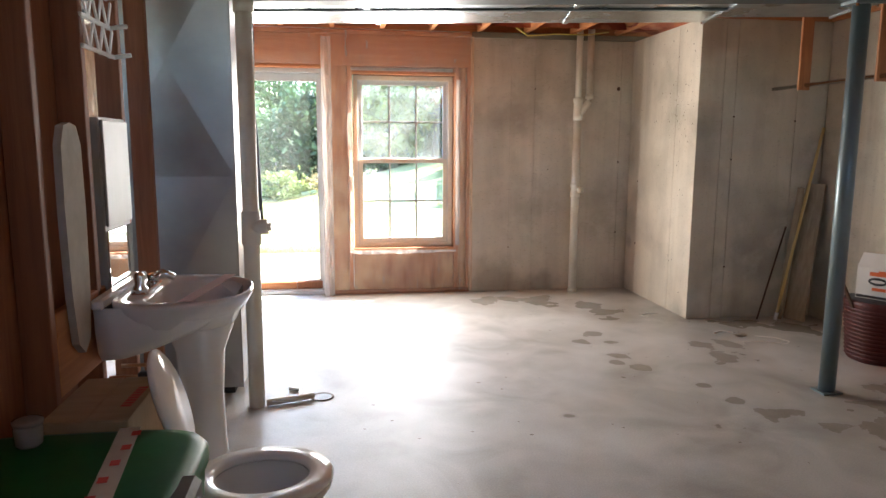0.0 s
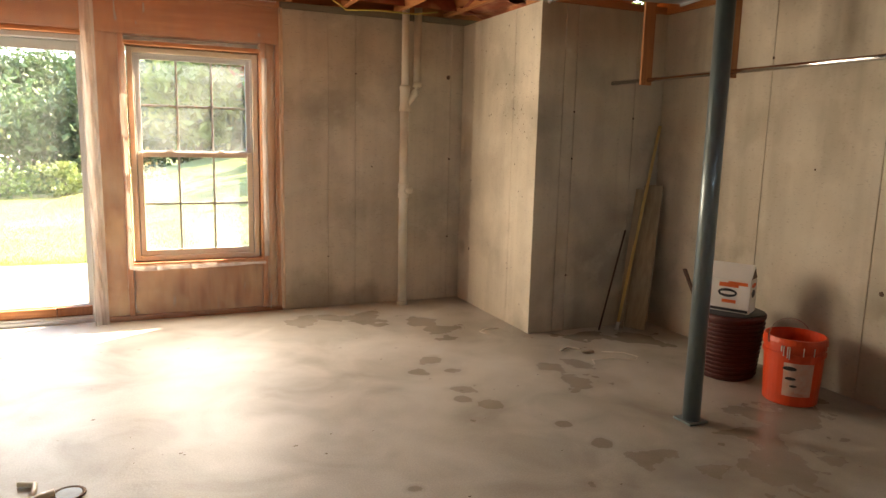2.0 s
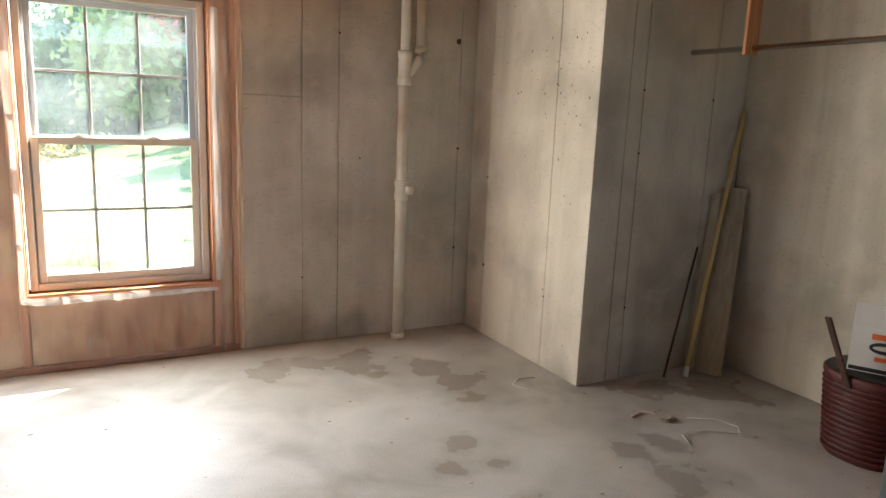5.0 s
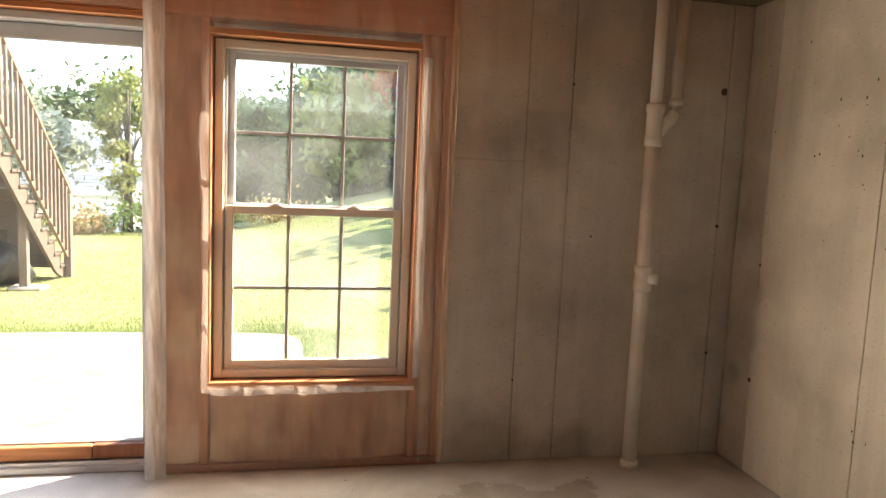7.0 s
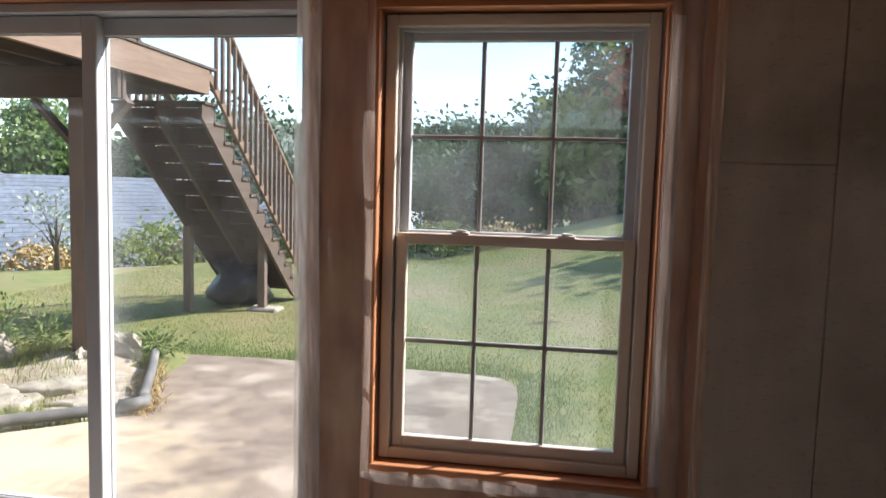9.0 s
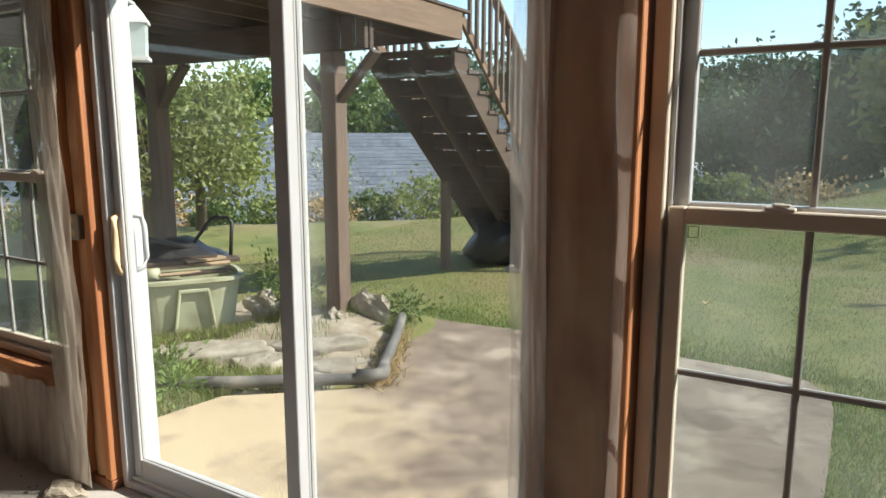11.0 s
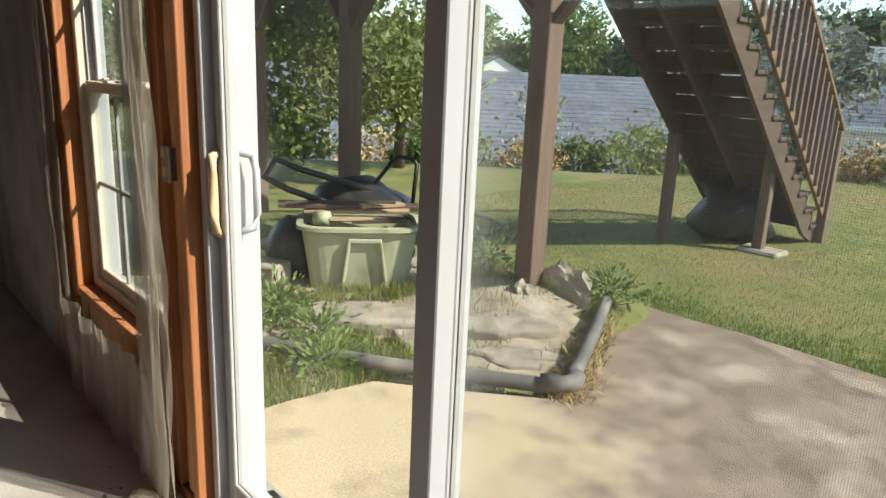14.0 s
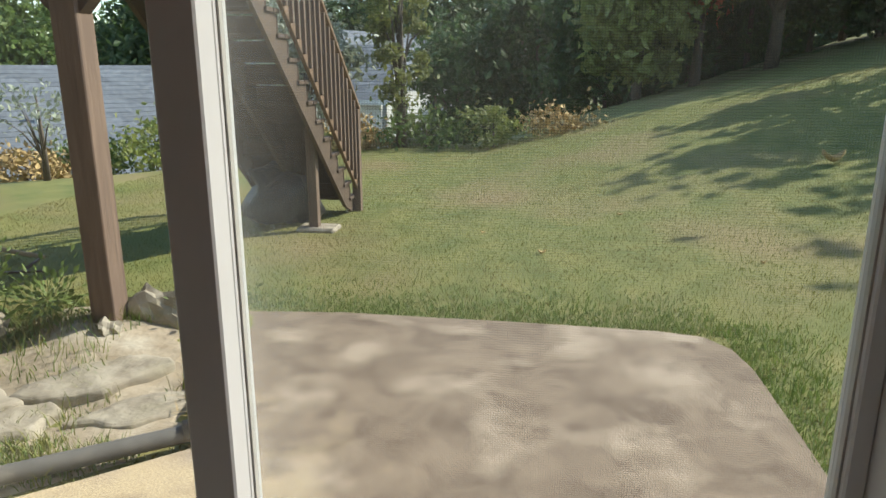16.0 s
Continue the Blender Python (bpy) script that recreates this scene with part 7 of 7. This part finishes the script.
# ---- neighbours ----
def house(name, cx, cy, yaw, length, depth, z_floor, eave, ridge, label, windows=3, courses=24):
    """A gabled house; its long side looks along local -y."""
    h = thing(name, label, "house")
    m = Matrix.Translation((cx, cy, 0)) @ Matrix.Rotation(yaw, 4, "Z")
    h.matrix_world = m
    wb_ = bmesh.new()
    a, d = length / 2, depth / 2
    lo2 = [wb_.verts.new(q) for q in ((-a, -d, z_floor), (a, -d, z_floor), (a, d, z_floor), (-a, d, z_floor))]
    hi2 = [wb_.verts.new(q) for q in ((-a, -d, eave), (a, -d, eave), (a, d, eave), (-a, d, eave))]
    rg2 = [wb_.verts.new((-a, 0, ridge - 0.12)), wb_.verts.new((a, 0, ridge - 0.12))]
    wb_.faces.new((lo2[0], lo2[1], hi2[1], hi2[0]))
    wb_.faces.new((lo2[2], lo2[3], hi2[3], hi2[2]))
    wb_.faces.new((lo2[1], lo2[2], hi2[2], rg2[1], hi2[1]))
    wb_.faces.new((lo2[3], lo2[0], hi2[0], rg2[0], hi2[3]))
    part("wall", wb_, SIDING, h)
    for side in (-1, 1):
        rb = bmesh.new()
        y0, y1 = side * (d + 0.4), 0.0
        z0_, z1_ = eave - 0.4 * (ridge - eave) / d, ridge
        rg_ = random.Random(courses)
        for i in range(courses):
            t0, t1 = i / courses, (i + 1) / courses
            ya, yb = y0 + (y1 - y0) * t0, y0 + (y1 - y0) * t1
            za, zb = z0_ + (z1_ - z0_) * t0, z0_ + (z1_ - z0_) * t1
            xx = -a - 0.3
            while xx < a + 0.3:
                wl = min(rg_.uniform(0.25, 0.6), a + 0.3 - xx)
                lift = 0.016 + rg_.uniform(0, 0.012)
                q = [rb.verts.new(p_) for p_ in ((xx, ya, za + lift), (xx + wl, ya, za + lift), (xx + wl, yb, zb + 0.012), (xx, yb, zb + 0.012), (xx, ya, za), (xx + wl, ya, za))]
                rb.faces.new((q[0], q[1], q[2], q[3]))
                rb.faces.new((q[4], q[5], q[1], q[0]))
                xx += wl
                if wl < 0.01:
                    break
        rp = part("roof", rb, SHING, h)
        if side < 0:
            part("vent_pipe", tube([(a * 0.25, -d * 0.45, (eave + ridge) / 2), (a * 0.25, -d * 0.45, (eave + ridge) / 2 + 0.5)], 0.05, 8), METALW, rp)
        part("fascia", box((-a - 0.3, y0 - 0.01, z0_ - 0.14), (a + 0.3, y0 + 0.02, z0_ + 0.02)), SIDING, h)
    for i in range(windows):
        x = -a + length * (i + 0.5) / windows
        w_ = part("window", rect_frame(x - 0.5, x + 0.5, z_floor + 0.9, z_floor + 2.0, 0.06, -d - 0.03, -d + 0.0), VINYL, h)
        part("pane", box((x - 0.44, -d - 0.012, z_floor + 0.96), (x + 0.44, -d - 0.004, z_floor + 1.94)), DARKG, w_)
    return h


house("house", -15.5, 20.8, radians(48), 17, 9, -5.2, -1.6, 1.45, "neighbouring house with a broad grey shingle roof", 4, 30)
house("house", -9.6, 30.5, radians(10), 7, 5, -2.6, 0.6, 2.2, "white-sided house with a grey roof behind the bushes", 2, 16)
house("house", -9.5, 47, radians(62), 9, 7, -2.2, 1.2, 3.4, "distant white-sided house with a grey roof", 3, 14)
house("house", -42, 40, radians(-38), 9, 8, -3.5, 0.8, 2.9, "distant house with a white gable", 2, 12)
house("house", -52, 58, radians(-30), 9, 8, -3.5, 1.0, 3.2, "distant house with a white gable", 2, 12)
pf = thing("deck_fence", "low reddish wooden deck railing by the distant house", "fence")
for k in range(14):
    part("picket", box((-6.6 + 0.25 * k, 44.9, -1.2), (-6.5 + 0.25 * k, 45.0, -0.2), 0), DECK_Z, pf)
part("rail", box((-6.7, 44.85, -0.25), (-3.1, 45.05, -0.12), 0), DECK_X, pf)
part("floor", box((-6.7, 44.9, -2.0), (-3.1, 47.5, -1.2), 0), DECK_X, pf)
um = thing("patio_umbrella", "closed white patio umbrella on the distant deck", "umbrella")
part("canopy", lathe([(0.28, -0.7), (0.22, 0.0), (0.03, 1.3)], (-4.6, 46.0, 0), 8), SIDING, um)
part("pole", lathe([(0.04, -1.2), (0.04, -0.68)], (-4.6, 46.0, 0), 6), METALW, um)
